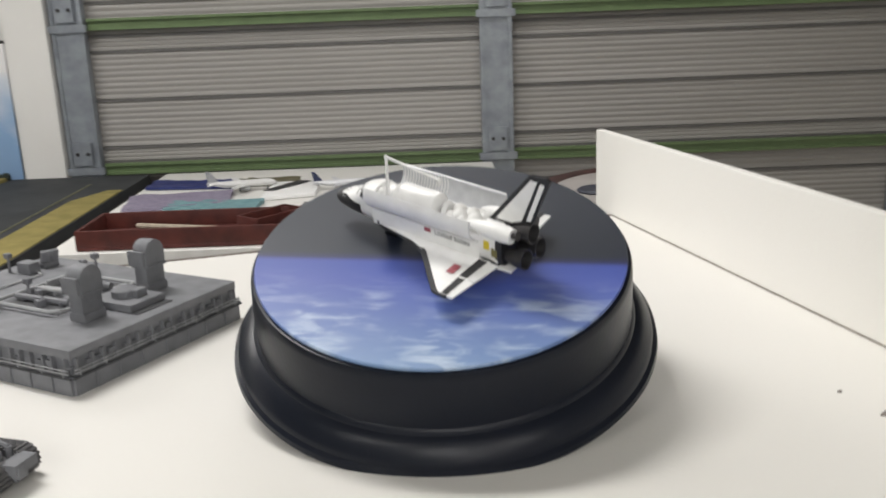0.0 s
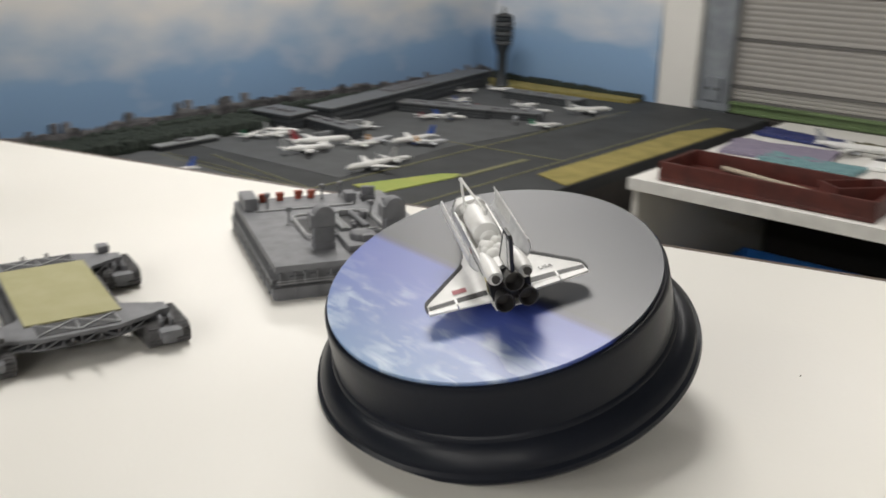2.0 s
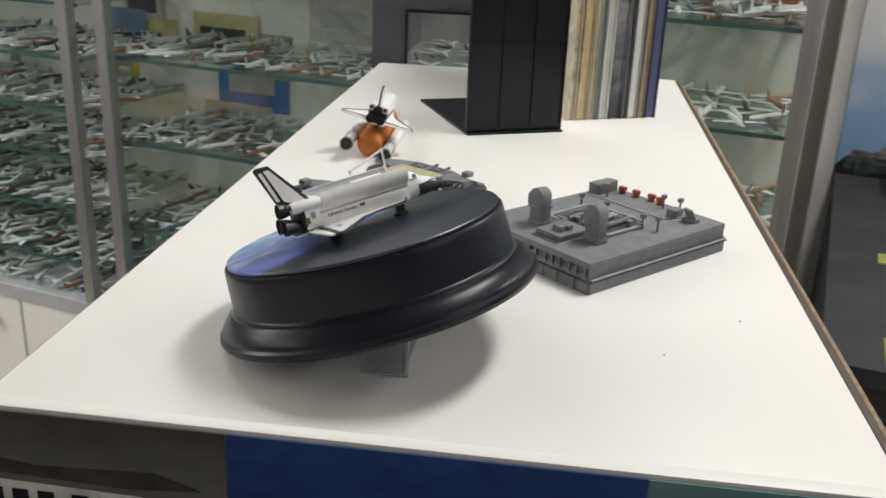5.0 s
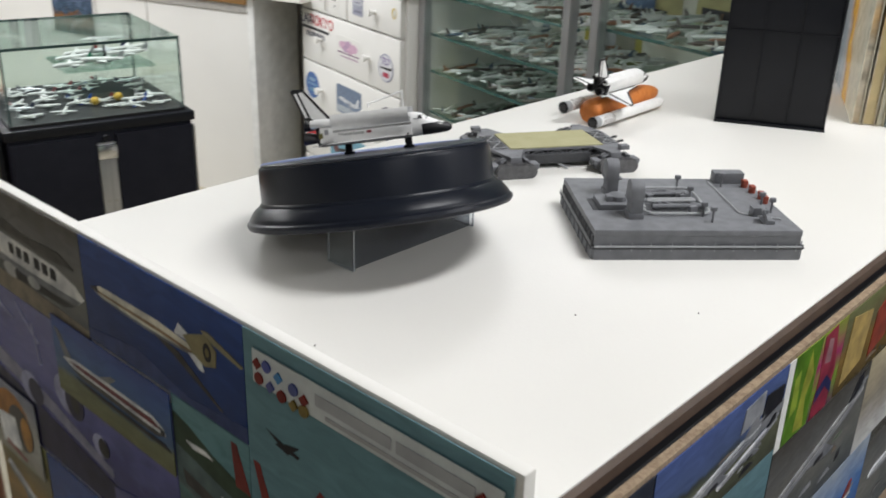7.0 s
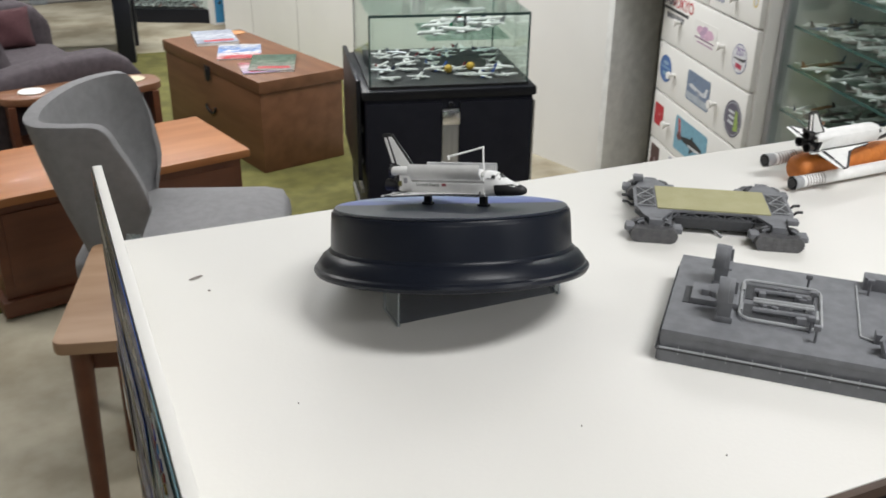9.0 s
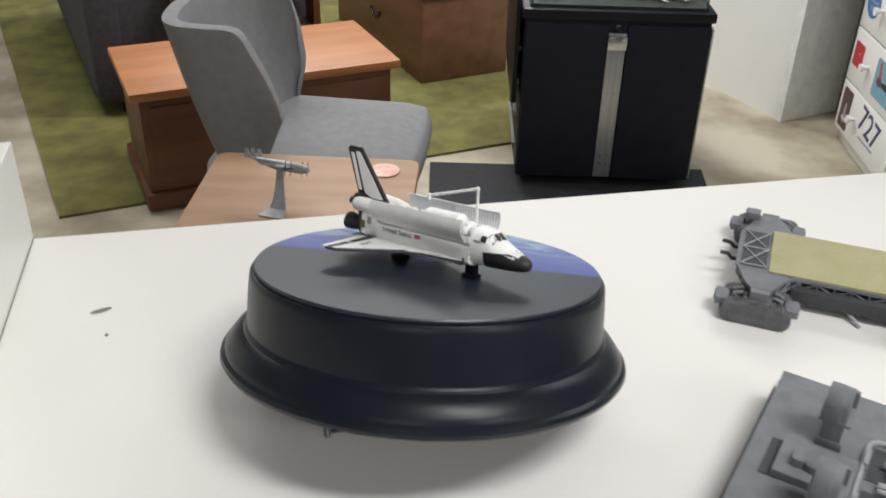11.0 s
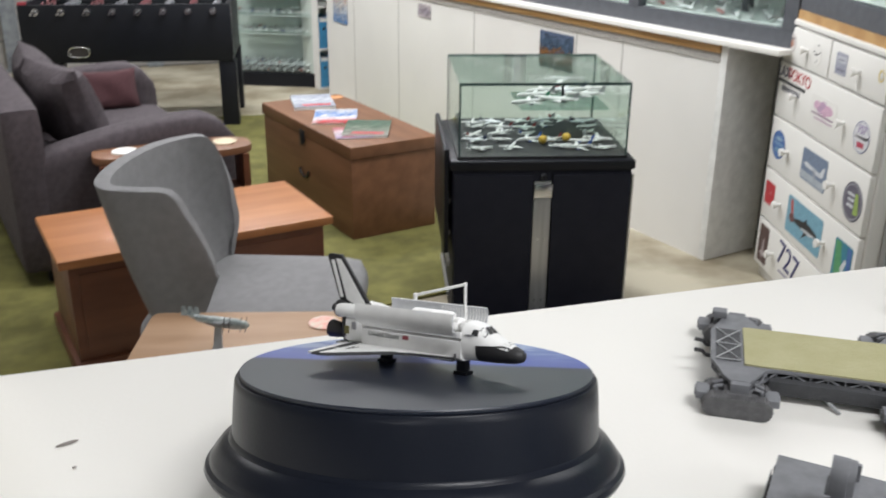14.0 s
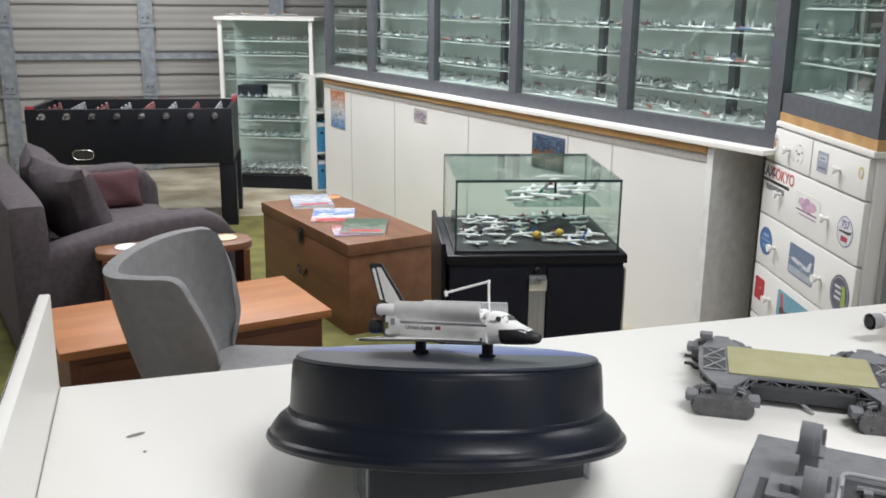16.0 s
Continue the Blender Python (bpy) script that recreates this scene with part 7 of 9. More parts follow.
# north face: x runs towards the west
for x0, y0, x1, y1, st_, lab, sh in (
        (-0.2130, -0.110, -0.1095, -0.0105, [(0.0, (0.02, 0.025, 0.03)), (1.0, (0.03, 0.035, 0.05))], "almost black photograph beside the counter corner", []),
        (-0.1080, -0.062, 0.0225, -0.0105, APR, "photograph of pale jets lined up past dark trees", [(INKG, [(0.0, 0.30), (0.5, 0.42), (1.0, 0.62), (1.0, 0.50), (0.0, 0.12)]), (ptone(0.30, 0.31, 0.33), [(0.62, 0.62), (0.80, 0.66), (0.80, 0.92), (0.64, 0.88)]), (blk, [(0.80, 0.55), (0.98, 0.60), (0.98, 0.80), (0.82, 0.84)])] + jet(0.42, 0.36, 0.80, 15, 1.5, ptone(0.60, 0.61, 0.63), INKG) + jet(0.72, 0.30, 0.50, 18, 1.5, ptone(0.70, 0.70, 0.72), blk)),
        (0.0310, -0.066, 0.1020, -0.0105, [(0.0, (0.10, 0.04, 0.08)), (0.4, (0.16, 0.24, 0.03)), (0.6, (0.30, 0.03, 0.12)), (1.0, (0.22, 0.26, 0.05))], "vivid green and magenta photograph", [(ptone(0.10, 0.22, 0.02), [(0.0, 0.0), (0.48, 0.0), (0.46, 0.5), (0.50, 1.0), (0.0, 1.0)]), (ptone(0.32, 0.34, 0.05), [(0.20, 0.05), (0.40, 0.02), (0.33, 0.40), (0.42, 0.62), (0.30, 0.95), (0.24, 0.60)]), (ptone(0.30, 0.40, 0.05), [(0.06, 0.30), (0.18, 0.36), (0.14, 0.80), (0.05, 0.74)]),
          (ptone(0.28, 0.03, 0.06), [(0.52, 0.0), (0.86, 0.0), (0.90, 0.45), (0.78, 1.0), (0.54, 0.96), (0.58, 0.5)]), (ptone(0.34, 0.18, 0.20), [(0.62, 0.62), (0.76, 0.58), (0.74, 0.86), (0.64, 0.90)]), (ptone(0.02, 0.03, 0.12), [(0.56, 0.18), (0.74, 0.30), (0.90, 0.14), (0.88, 0.28), (0.74, 0.44), (0.56, 0.32)])]),
        (0.1025, -0.066, 0.2300, -0.0105, AUT, "golden photograph of a lit street scene", [(ptone(0.48, 0.34, 0.12), [(0.05, 0.1), (0.30, 0.2), (0.34, 0.8), (0.08, 0.9)]), (ptone(0.30, 0.05, 0.03), [(0.40, 0.15), (0.62, 0.25), (0.58, 0.85), (0.42, 0.70)])]),
        (-0.1080, -0.140, 0.0225, -0.0625, TEAL, "teal photograph with a small red figure", [(redt, [(0.60, 0.45), (0.66, 0.45), (0.65, 0.75), (0.61, 0.75)])]),
        (0.0240, -0.140, 0.1700, -0.0670, DUSK, "photograph of a grey jet over dark hills", jet(0.5, 0.55, 0.95, 16, 1.5, ptone(0.40, 0.40, 0.40), blk)),
        (0.1705, -0.140, 0.2500, -0.0670, [(0.0, (0.5, 0.5, 0.5)), (0.5, (0.25, 0.22, 0.18)), (1.0, (0.42, 0.36, 0.24))], "pale printed leaflet pasted on the board", []),
        (0.0800, -0.235, 0.2100, -0.1410, [(0.0, (0.03, 0.07, 0.26)), (0.6, (0.05, 0.14, 0.36)), (1.0, (0.28, 0.33, 0.40))], "bright blue photograph with clouds", jet(0.5, 0.5, 0.7, 10, 1.3, wht, redt)),
        (-0.1080, -0.235, 0.0795, -0.1410, BLUES, "deep blue photograph of an airliner", jet(0.5, 0.5, 0.8, 6, 1.6, wht, gold)),
        (0.2505, -0.140, 0.3900, -0.0105, APR, "photograph of a jet on a wet runway", jet(0.5, 0.5, 0.8, -6, 1.0, wht, blk)),
        (0.3905, -0.140, 0.5300, -0.0105, BLUES, "blue photograph of a white airliner climbing", jet(0.5, 0.5, 0.8, 10, 1.0, wht, redt)),
        (0.5305, -0.140, 0.7500, -0.0105, AUT, "warm sunset photograph of an airport", jet(0.5, 0.5, 0.7, 0, 1.2, blk, blk)),
        (0.2105, -0.235, 0.4000, -0.1410, DUSK, "dim photograph of a hangar", jet(0.5, 0.5, 0.8, 0, 1.4, wht, redt)),
        (0.4005, -0.235, 0.7500, -0.1410, TEAL, "wide teal photograph of a bay", [])):
    photograph(NORTH, x0, y0, x1, y1, st_, lab, (clutter(int(1000 * (x0 - y0)), 9) if sh and "vivid" not in lab else []) + sh, 36, 0.45)
slab("white_strip", 0, 0, 0, 0.0075, 0.0555, 0.0006, PAPER, None).matrix_basis = NORTH @ pose(0.0229, -0.066, 0)
tagged(bpy.data.objects["white_strip"], "narrow white paper border between photographs", "paper strip")

# ---------------------------------------------------------------- soft and wooden furniture to the south
# laid out at a floor 1.28 m under the counter top, then drawn out from the counter's end by SOUTH
LAID = -1.28
SOUTH = Matrix.Translation((0.115, 0.288, 0.222)) @ Matrix.Scale(1.037, 4) @ Matrix.Translation((-0.115, -0.288, -0.222))
NORTHERN = set(scene.objects)


def soft_box(bm, x0, y0, z0, x1, y1, z1, r, m=None, bulge=0.0, n=6):
    """A padded block: rounded edges and slightly swollen faces."""
    cx, cy, cz = (x0 + x1) / 2, (y0 + y1) / 2, (z0 + z1) / 2
    hx, hy, hz = (x1 - x0) / 2, (y1 - y0) / 2, (z1 - z0) / 2
    tmp = bmesh.new()
    bmesh.ops.create_cube(tmp, size=2)
    bmesh.ops.subdivide_edges(tmp, edges=tmp.edges[:], cuts=n, use_grid_fill=True)
    for v in tmp.verts:
        p = v.co.copy()
        q = Vector((p.x * hx, p.y * hy, p.z * hz))
        inner = Vector((max(-hx + r, min(hx - r, q.x)), max(-hy + r, min(hy - r, q.y)), max(-hz + r, min(hz - r, q.z))))
        d = q - inner
        q = inner + (d.normalized() * r if d.length > 1e-9 else d)
        k = (1 - p.x ** 2) * (1 - p.y ** 2) * abs(p.z) + (1 - p.x ** 2) * (1 - p.z ** 2) * abs(p.y) + (1 - p.y ** 2) * (1 - p.z ** 2) * abs(p.x)
        q += p.normalized() * bulge * k
        v.co = q + Vector((cx, cy, cz))
    if m is not None:
        tmp.transform(m)
    me = bpy.data.meshes.new("tmp")
    tmp.to_mesh(me)
    tmp.free()
    bm.from_mesh(me)
    bpy.data.meshes.remove(me)


def pad(name, top, material, a, r, bulge=0.0, m=None, label=""):
    bm = bmesh.new()
    soft_box(bm, *a, r, m, bulge)
    return part(name, bm, material, top, label)


# rug and rubber mat
rug = empty("rug", Matrix.Identity(4), "large olive green woven rug on the concrete floor", "rug")
bm = bmesh.new()
prism(bm, [(0.755, -2.60), (-0.95, -2.96), (-1.75, -6.10), (1.75, -6.30)], LAID, LAID + 0.010)
part("woven_sheet", bm, RUG, rug)
mt = empty("floor_mat", Matrix.Identity(4), "black rubber floor mat in front of the trolley", "mat")
bm = bmesh.new()
prism(bm, [(-0.40, -2.20), (-0.53, -2.82), (-1.52, -2.60), (-1.355, -2.04)], LAID, LAID + 0.008)
part("sheet", bm, RUBBER, mt)

# upholstered armchair: a folded shell back with two side wings round a thick seat
BIG = Matrix.Scale(1.071, 4)
chair = empty("armchair", pose(-0.008, -2.140, LAID, 0, 0, 161) @ BIG, "grey wool armchair with a curved winged back", "armchair")
pad("seat_cushion", chair, FABRIC, (-0.17, -0.250, 0.325, 0.330, 0.256, 0.450), 0.05, 0.012, label="square grey seat cushion")
# top line of the shell from one wing round to the middle of the back: along, across, bottom, top, lean
ring = [(-0.031, 0.250, 0.500, 0.575, 0.0), (-0.045, 0.251, 0.44, 0.655, 0.0), (-0.072, 0.244, 0.40, 0.735, 0.02), (-0.105, 0.224, 0.37, 0.784, 0.05), (-0.158, 0.178, 0.345, 0.790, 0.10), (-0.202, 0.100, 0.33, 0.791, 0.14),
        (-0.228, 0.0, 0.32, 0.791, 0.16), (-0.238, -0.120, 0.33, 0.789, 0.16), (-0.224, -0.218, 0.34, 0.786, 0.14), (-0.186, -0.260, 0.35, 0.783, 0.11), (-0.120, -0.262, 0.38, 0.780, 0.06), (-0.046, -0.258, 0.43, 0.774, 0.02),
        (-0.012, -0.257, 0.465, 0.722, 0.01), (0.018, -0.255, 0.510, 0.664, 0.0), (0.040, -0.252, 0.560, 0.606, 0.0)]
fine = []
for k in range(len(ring) - 1):
    for q in range(4):
        t = q / 4
        p0, p1, p2, p3 = (ring[max(0, min(len(ring) - 1, k + d))] for d in (-1, 0, 1, 2))
        fine.append(tuple(0.5 * (2 * b + (c - a) * t + (2 * a - 5 * b + 4 * c - d) * t * t + (3 * b - a - 3 * c + d) * t ** 3) for a, b, c, d in zip(p0, p1, p2, p3)))
fine.append(ring[-1])
bm = bmesh.new()
NZ, grids = 8, []
for inset in (0.0, 0.034):
    grid = []
    for j in range(NZ + 1):
        t, row = j / NZ, []
        for k, (x, y, zb, zt, lean) in enumerate(fine):
            a, b = fine[max(0, k - 1)], fine[min(len(fine) - 1, k + 1)]
            tx, ty = b[0] - a[0], b[1] - a[1]
            n = math.hypot(tx, ty) or 1.0
            swell = 0.012 * math.sin(math.pi * t)
            row.append(bm.verts.new((x + lean * (1 - t) - ty / n * (inset - swell), y * (0.90 + 0.10 * t) + tx / n * (inset - swell), zb + (zt - zb) * t - (0.012 * (1 - abs(2 * t - 1)) if inset else 0))))
        grid.append(row)
    grids.append(grid)
out, inn = grids
m_ = len(fine) - 1
for grid in grids:
    for j in range(NZ):
        for i in range(m_):
            bm.faces.new((grid[j][i], grid[j][i + 1], grid[j + 1][i + 1], grid[j + 1][i]))
for i in range(m_):
    bm.faces.new((out[NZ][i], out[NZ][i + 1], inn[NZ][i + 1], inn[NZ][i])), bm.faces.new((out[0][i], inn[0][i], inn[0][i + 1], out[0][i + 1]))
for j in range(NZ):
    bm.faces.new((out[j][0], out[j + 1][0], inn[j + 1][0], inn[j][0])), bm.faces.new((out[j][m_], inn[j][m_], inn[j + 1][m_], out[j + 1][m_]))
part("backrest", bm, FABRIC, chair, "curved shell back with wings", bevel=0.013)
for sx in (-0.17, 0.21):
    for sy in (-0.17, 0.17):
        bm = bmesh.new()
        rod(bm, (sx * 1.12, sy * 1.12, 0), (sx, sy, 0.33), 0.012, 0.019, 10)
        part("leg", bm, BROWNW, chair, "tapered wooden leg")

OLDSIL = mat("weathered_silver_paint", (0.44, 0.48, 0.48), 0.4, metal=0.25, color2=(0.24, 0.28, 0.28), scale=60)
# low side table with a propeller plane on a stand
side = empty("side_table", pose(0.0165, -1.4925, LAID, 0, 0, 165.5) @ BIG, "worn oak side table with slightly rounded corners", "table")
SH = 0.545
bm = bmesh.new()
r, hx, hy = 0.022, 0.221, 0.222
pts = []
for cx, cy, a in ((hx - r, -hy + r, -90), (hx - r, hy - r, 0), (-hx + r, hy - r, 90), (-hx + r, -hy + r, 180)):
    pts += [(cx + r * math.cos(radians(a + k * 18)), cy + r * math.sin(radians(a + k * 18))) for k in range(6)]
prism(bm, pts, SH - 0.026, SH)
part("tabletop", bm, TABLEW, side, "scuffed honey-brown top", bevel=0.004)
for sx in (-1, 1):
    for sy in (-1, 1):
        bm = bmesh.new()
        rod(bm, (sx * 0.19, sy * 0.19, 0), (sx * 0.18, sy * 0.18, SH - 0.026), 0.014, 0.021, 12)
        part("leg", bm, REDW, side)
for sy in (-0.165, 0.165):
    slab("apron", -0.18, sy - 0.010, SH - 0.085, 0.18, sy + 0.010, SH - 0.0265, REDW, side)
SIDE = side.matrix_basis


def coaster(m, c, label="round printed coaster lying on the wood"):
    top = empty("coaster", m, label, "coaster", "coasters")
    bm = bmesh.new()
    lathe(bm, [(0.044, 0), (0.046, 0.002), (0.044, 0.004), (0.001, 0.004)], 24, None, True)
    part("disc", bm, c, top)
    return top


coaster(SIDE @ pose(0.150, 0.160, SH + 0.0005) @ Matrix.Scale(0.72, 4), COASTER)
coaster(SIDE @ pose(0.075, -0.165, SH + 0.0005), PAPER, "white round paper coaster on the oak table")
pp = empty("propeller_plane_model", SIDE @ pose(-0.034, -0.010, SH + 0.0005, 0, 0, -14) @ Matrix.Diagonal((0.74, 0.74, 0.80, 1)), "silver four-engined propeller plane model on a curved stand", "model aircraft")
bm = bmesh.new()
loft(bm, [[Vector((-w, y, z)), Vector((w, y, z)), Vector((w, y + t_, z + u_)), Vector((-w, y + t_, z + u_))] for w, y, z, t_, u_ in ((0.034, -0.075, 0.0, 0.0, 0.003), (0.022, -0.030, 0.0, -0.001, 0.004), (0.017, -0.016, 0.022, -0.004, 0.002), (0.012, -0.008, 0.055, -0.004, 0.001), (0.009, 0.001, 0.096, -0.004, 0.0))])
part("stand", bm, tone(0.42, 0.44, 0.46), pp, "curved silver stand")
bm = bmesh.new()
loft(bm, [[Vector((x, rr * math.cos(a * math.tau / 12), 0.108 + dz + rr * math.sin(a * math.tau / 12))) for a in range(12)] for x, rr, dz in ((0.085, 0.002, 0), (0.078, 0.009, 0), (0.05, 0.013, 0), (-0.01, 0.013, 0.001), (-0.06, 0.007, 0.006), (-0.085, 0.002, 0.010))])
part("fuselage", bm, OLDSIL, pp)
for s in (1, -1):
    bm = bmesh.new()
    loft(bm, [[Vector((x, s * y, 0.104 + y * 0.06 + dz)) for x, y in ((0.035, 0.0), (0.012, 0.115), (-0.006, 0.115), (-0.012, 0.0))] for dz in (-0.002, 0.003)])
    part("wing", bm, OLDSIL, pp)
    for y in (0.036, 0.070):
        bm = bmesh.new()
        rod(bm, (0.045, s * y, 0.106), (0.002, s * y, 0.107), 0.0065, 0.004, 10)
        e = part("engine", bm, tone(0.30, 0.31, 0.32), pp)
        bm = bmesh.new()
        box(bm, 0.0462, s * y - 0.0012, 0.088, 0.0474, s * y + 0.0012, 0.124)
        box(bm, 0.0462, s * y - 0.018, 0.1048, 0.0474, s * y + 0.018, 0.1072)
        part("propeller", bm, GREYD, e)
    bm = bmesh.new()
    loft(bm, [[Vector((x, s * y, 0.118 + dz)) for x, y in ((-0.064, 0.0), (-0.076, 0.036), (-0.085, 0.036), (-0.086, 0.0))] for dz in (-0.001, 0.0015)])
    part("tailplane", bm, OLDSIL, pp)
for s in (-0.036, 0, 0.036):
    bm = bmesh.new()
    loft(bm, [[Vector((x, s + y, z)) for x, z in ((-0.066, 0.118), (-0.078, 0.139), (-0.087, 0.139), (-0.086, 0.117))] for y in (-0.001, 0.001)])
    part("tail_fin", bm, OLDSIL, pp)
for child in pp.children:
    if not child.name.startswith("stand"):
        child.matrix_basis = pose(0, 0, 0.106, -24, 0, 0) @ pose(0, 0, -0.106)

# blanket-box coffee table
cof = empty("coffee_table", pose(0.085, -2.906, LAID + 0.010, 0, 0, 12.9) @ BIG, "honey-topped cherry wood coffee chest standing on the rug", "coffee table")
slab("tabletop", -0.425, -0.225, 0.362, 0.425, 0.225, 0.390, ORANGEW, cof, "glossy honey-coloured top", bevel=0.006)
slab("body", -0.398, -0.200, 0.055, 0.398, 0.200, 0.3615, REDW, cof, bevel=0.002)
slab("plinth", -0.415, -0.216, 0.0, 0.415, 0.216, 0.0545, REDW, cof, bevel=0.008)
for x in (-0.20, 0.20):
    slab("front_panel", x - 0.17, 0.2005, 0.09, x + 0.17, 0.206, 0.335, REDW, cof, bevel=0.002)

# camphor-style trunk with magazines
TRK = pose(-0.72, -4.155, LAID + 0.010, 0, 0, -75.2)
trunk = empty("trunk", TRK, "brown wooden storage trunk with iron clasps", "trunk")
slab("body", -0.515, -0.215, 0.0, 0.515, 0.215, 0.372, BROWNW, trunk, bevel=0.004)
slab("lid", -0.522, -0.222, 0.374, 0.522, 0.222, 0.430, BROWNW, trunk, "flat lid", bevel=0.004)
for y in (-1, 1):
    bm = bmesh.new()
    box(bm, -0.030, y * 0.222, 0.335, 0.030, y * 0.226, 0.40)
    box(bm, -0.012, y * 0.226, 0.325, 0.012, y * 0.232, 0.385)
    part("clasp", bm, BLACKM, trunk, "black iron clasp", bevel=0.002)
    bm = bmesh.new()
    pipe(bm, [Vector((0.05 * math.cos(a * math.pi / 8), y * 0.222, 0.20 - 0.035 * math.sin(a * math.pi / 8))) for a in range(9)], 0.006, 8)
    part("carry_handle", bm, BLACKM, trunk)


def magazine(m, w, d, stops, label, thick=0.006):
    top = empty("magazine", m, label, "magazine", "magazines on the trunk")
    slab("page_block", -w + 0.002, -d + 0.002, 0, w - 0.001, d - 0.002, thick, PAPER, top)
    slab("cover", -w, -d, thick, w, d, thick + 0.0012, photo_print("printed_cover", stops, 26, "Y", -d, d, 1.0), top)
    slab("headline_bar", -w * 0.8, d * 0.55, thick + 0.0013, w * 0.6, d * 0.8, thick + 0.0018, (tone(0.45, 0.05, 0.06)), top)
    return top


TT = 0.4305
magazine(TRK @ pose(0.37, 0.0, TT, 0, 0, 72), 0.105, 0.148, [(0, (0.30, 0.32, 0.38)), (0.5, (0.45, 0.47, 0.52)), (1, (0.28, 0.30, 0.36))], "grey-blue printed magazine on the trunk", 0.014)
magazine(TRK @ pose(0.03, 0.03, TT, 0, 0, 62), 0.105, 0.148, [(0, (0.55, 0.55, 0.55)), (0.45, (0.10, 0.20, 0.45)), (0.6, (0.60, 0.60, 0.62)), (1, (0.45, 0.10, 0.10))], "white magazine with blue and red cover on the trunk")
magazine(TRK @ pose(-0.27, 0.01, TT, 0, 0, 58), 0.105, 0.148, [(0, (0.08, 0.13, 0.10)), (0.5, (0.13, 0.17, 0.13)), (1, (0.30, 0.28, 0.26))], "dark green magazine on the trunk", 0.010)
magazine(TRK @ pose(-0.30, 0.10, TT, 0, 0, 70), 0.085, 0.10, [(0, (0.40, 0.10, 0.12)), (0.5, (0.50, 0.42, 0.44)), (1, (0.35, 0.28, 0.42))], "small red and lilac booklet on the trunk", 0.005)
coaster(TRK @ pose(0.44, -0.16, TT), tone(0.55, 0.27, 0.12), "round orange coaster on the trunk")

# sofa
SOF = pose(0.70, -3.40, LAID + 0.010, 0, 0, 194) @ pose(0.151, 0, 0) @ Matrix.Diagonal((0.83, 1.071, 0.99, 1))
sofa = empty("sofa", SOF, "plum grey fabric two-seat sofa with loose cushions", "sofa")
pad("base", sofa, SOFA, (-0.10, 0.02, 0.06, 0.86, 1.36, 0.30), 0.03)
for y0, y1 in ((0.0, 0.16), (1.22, 1.38)):
    bm = bmesh.new()
    soft_box(bm, -0.13, y0, 0.05, 0.90, y1, 0.505, 0.032, None, 0.005, 13)
    for v in bm.verts:
        if v.co.z > 0.3:
            v.co.z += 0.110 * math.sin(min(1, max(0, v.co.x + 0.13) / 1.03) * math.pi * 0.62) - 0.10 * (max(0, v.co.x - 0.74) / 0.16) ** 2
    part("arm", bm, SOFA, sofa, "broad padded arm")
pad("back", sofa, SOFA, (-0.19, 0.0, 0.05, 0.0, 1.38, 0.725), 0.045, 0.008)
for y0 in (0.165, 0.692):
    pad("seat_cushion", sofa, SOFA, (-0.02, y0, 0.28, 0.88, y0 + 0.522, 0.42), 0.045, 0.012)
for x, y in ((-0.05, 0.06), (0.80, 0.06), (-0.05, 1.32), (0.80, 1.32)):
    bm = bmesh.new()
    rod(bm, (x, y, 0), (x, y, 0.07), 0.022, 0.028, 10)
    part("foot", bm, BLACKP, sofa)


def cushion(m, hw, hh, t, c, label):
    """A filled square cushion: thin at the seam, plump in the middle, corners drawn out."""
    top = empty("cushion", SOF @ m, label, "cushion")
    bm = bmesh.new()
    n = 12
    rows = []
    for side in (1, -1):
        grid = []
        for i in range(n + 1):
            line = []
            for j in range(n + 1):
                u, v = 2 * i / n - 1, 2 * j / n - 1
                e = (1 - u ** 4) * (1 - v ** 4)
                pull = 1 - 0.055 * (1 - u * u) * abs(v) - 0.055 * (1 - v * v) * abs(u)
                fold = 0.10 * math.sin(5 * u + 3 * v) * (1 - u * u) * (1 - v * v)
                line.append(bm.verts.new((side * t * (0.06 + 0.94 * e ** 0.55 + fold * e), u * hw * pull, v * hh * pull - 0.03 * hh * (1 - u * u) * (v > 0))))
            grid.append(line)
        for i in range(n):
            for j in range(n):
                f = (grid[i][j], grid[i + 1][j], grid[i + 1][j + 1], grid[i][j + 1])
                bm.faces.new(f if side > 0 else f[::-1])
        rows.append(grid)
    rim = lambda g: [g[i][0] for i in range(n)] + [g[n][j] for j in range(n)] + [g[i][n] for i in range(n, 0, -1)] + [g[0][j] for j in range(n, 0, -1)]
    p, q_ = rim(rows[0]), rim(rows[1])
    for i in range(len(p)):
        k = (i + 1) % len(p)
        bm.faces.new((p[k], p[i], q_[i], q_[k]))
    for f in bm.faces:
        f.smooth = True
    part("cover", bm, c, top)


cushion(pose(0.185, 0.41, 0.620, 0, -17, 14), 0.235, 0.20, 0.105, SOFA, "large plump grey back cushion on the sofa")
cushion(pose(0.165, 0.90, 0.61, 0, -19, -4), 0.235, 0.195, 0.105, SOFA, "second plump grey cushion on the sofa")
cushion(pose(0.57, 1.115, 0.515, 0, -18, -86), 0.185, 0.105, 0.055, MAROON, "dark maroon scatter cushion against the sofa arm")

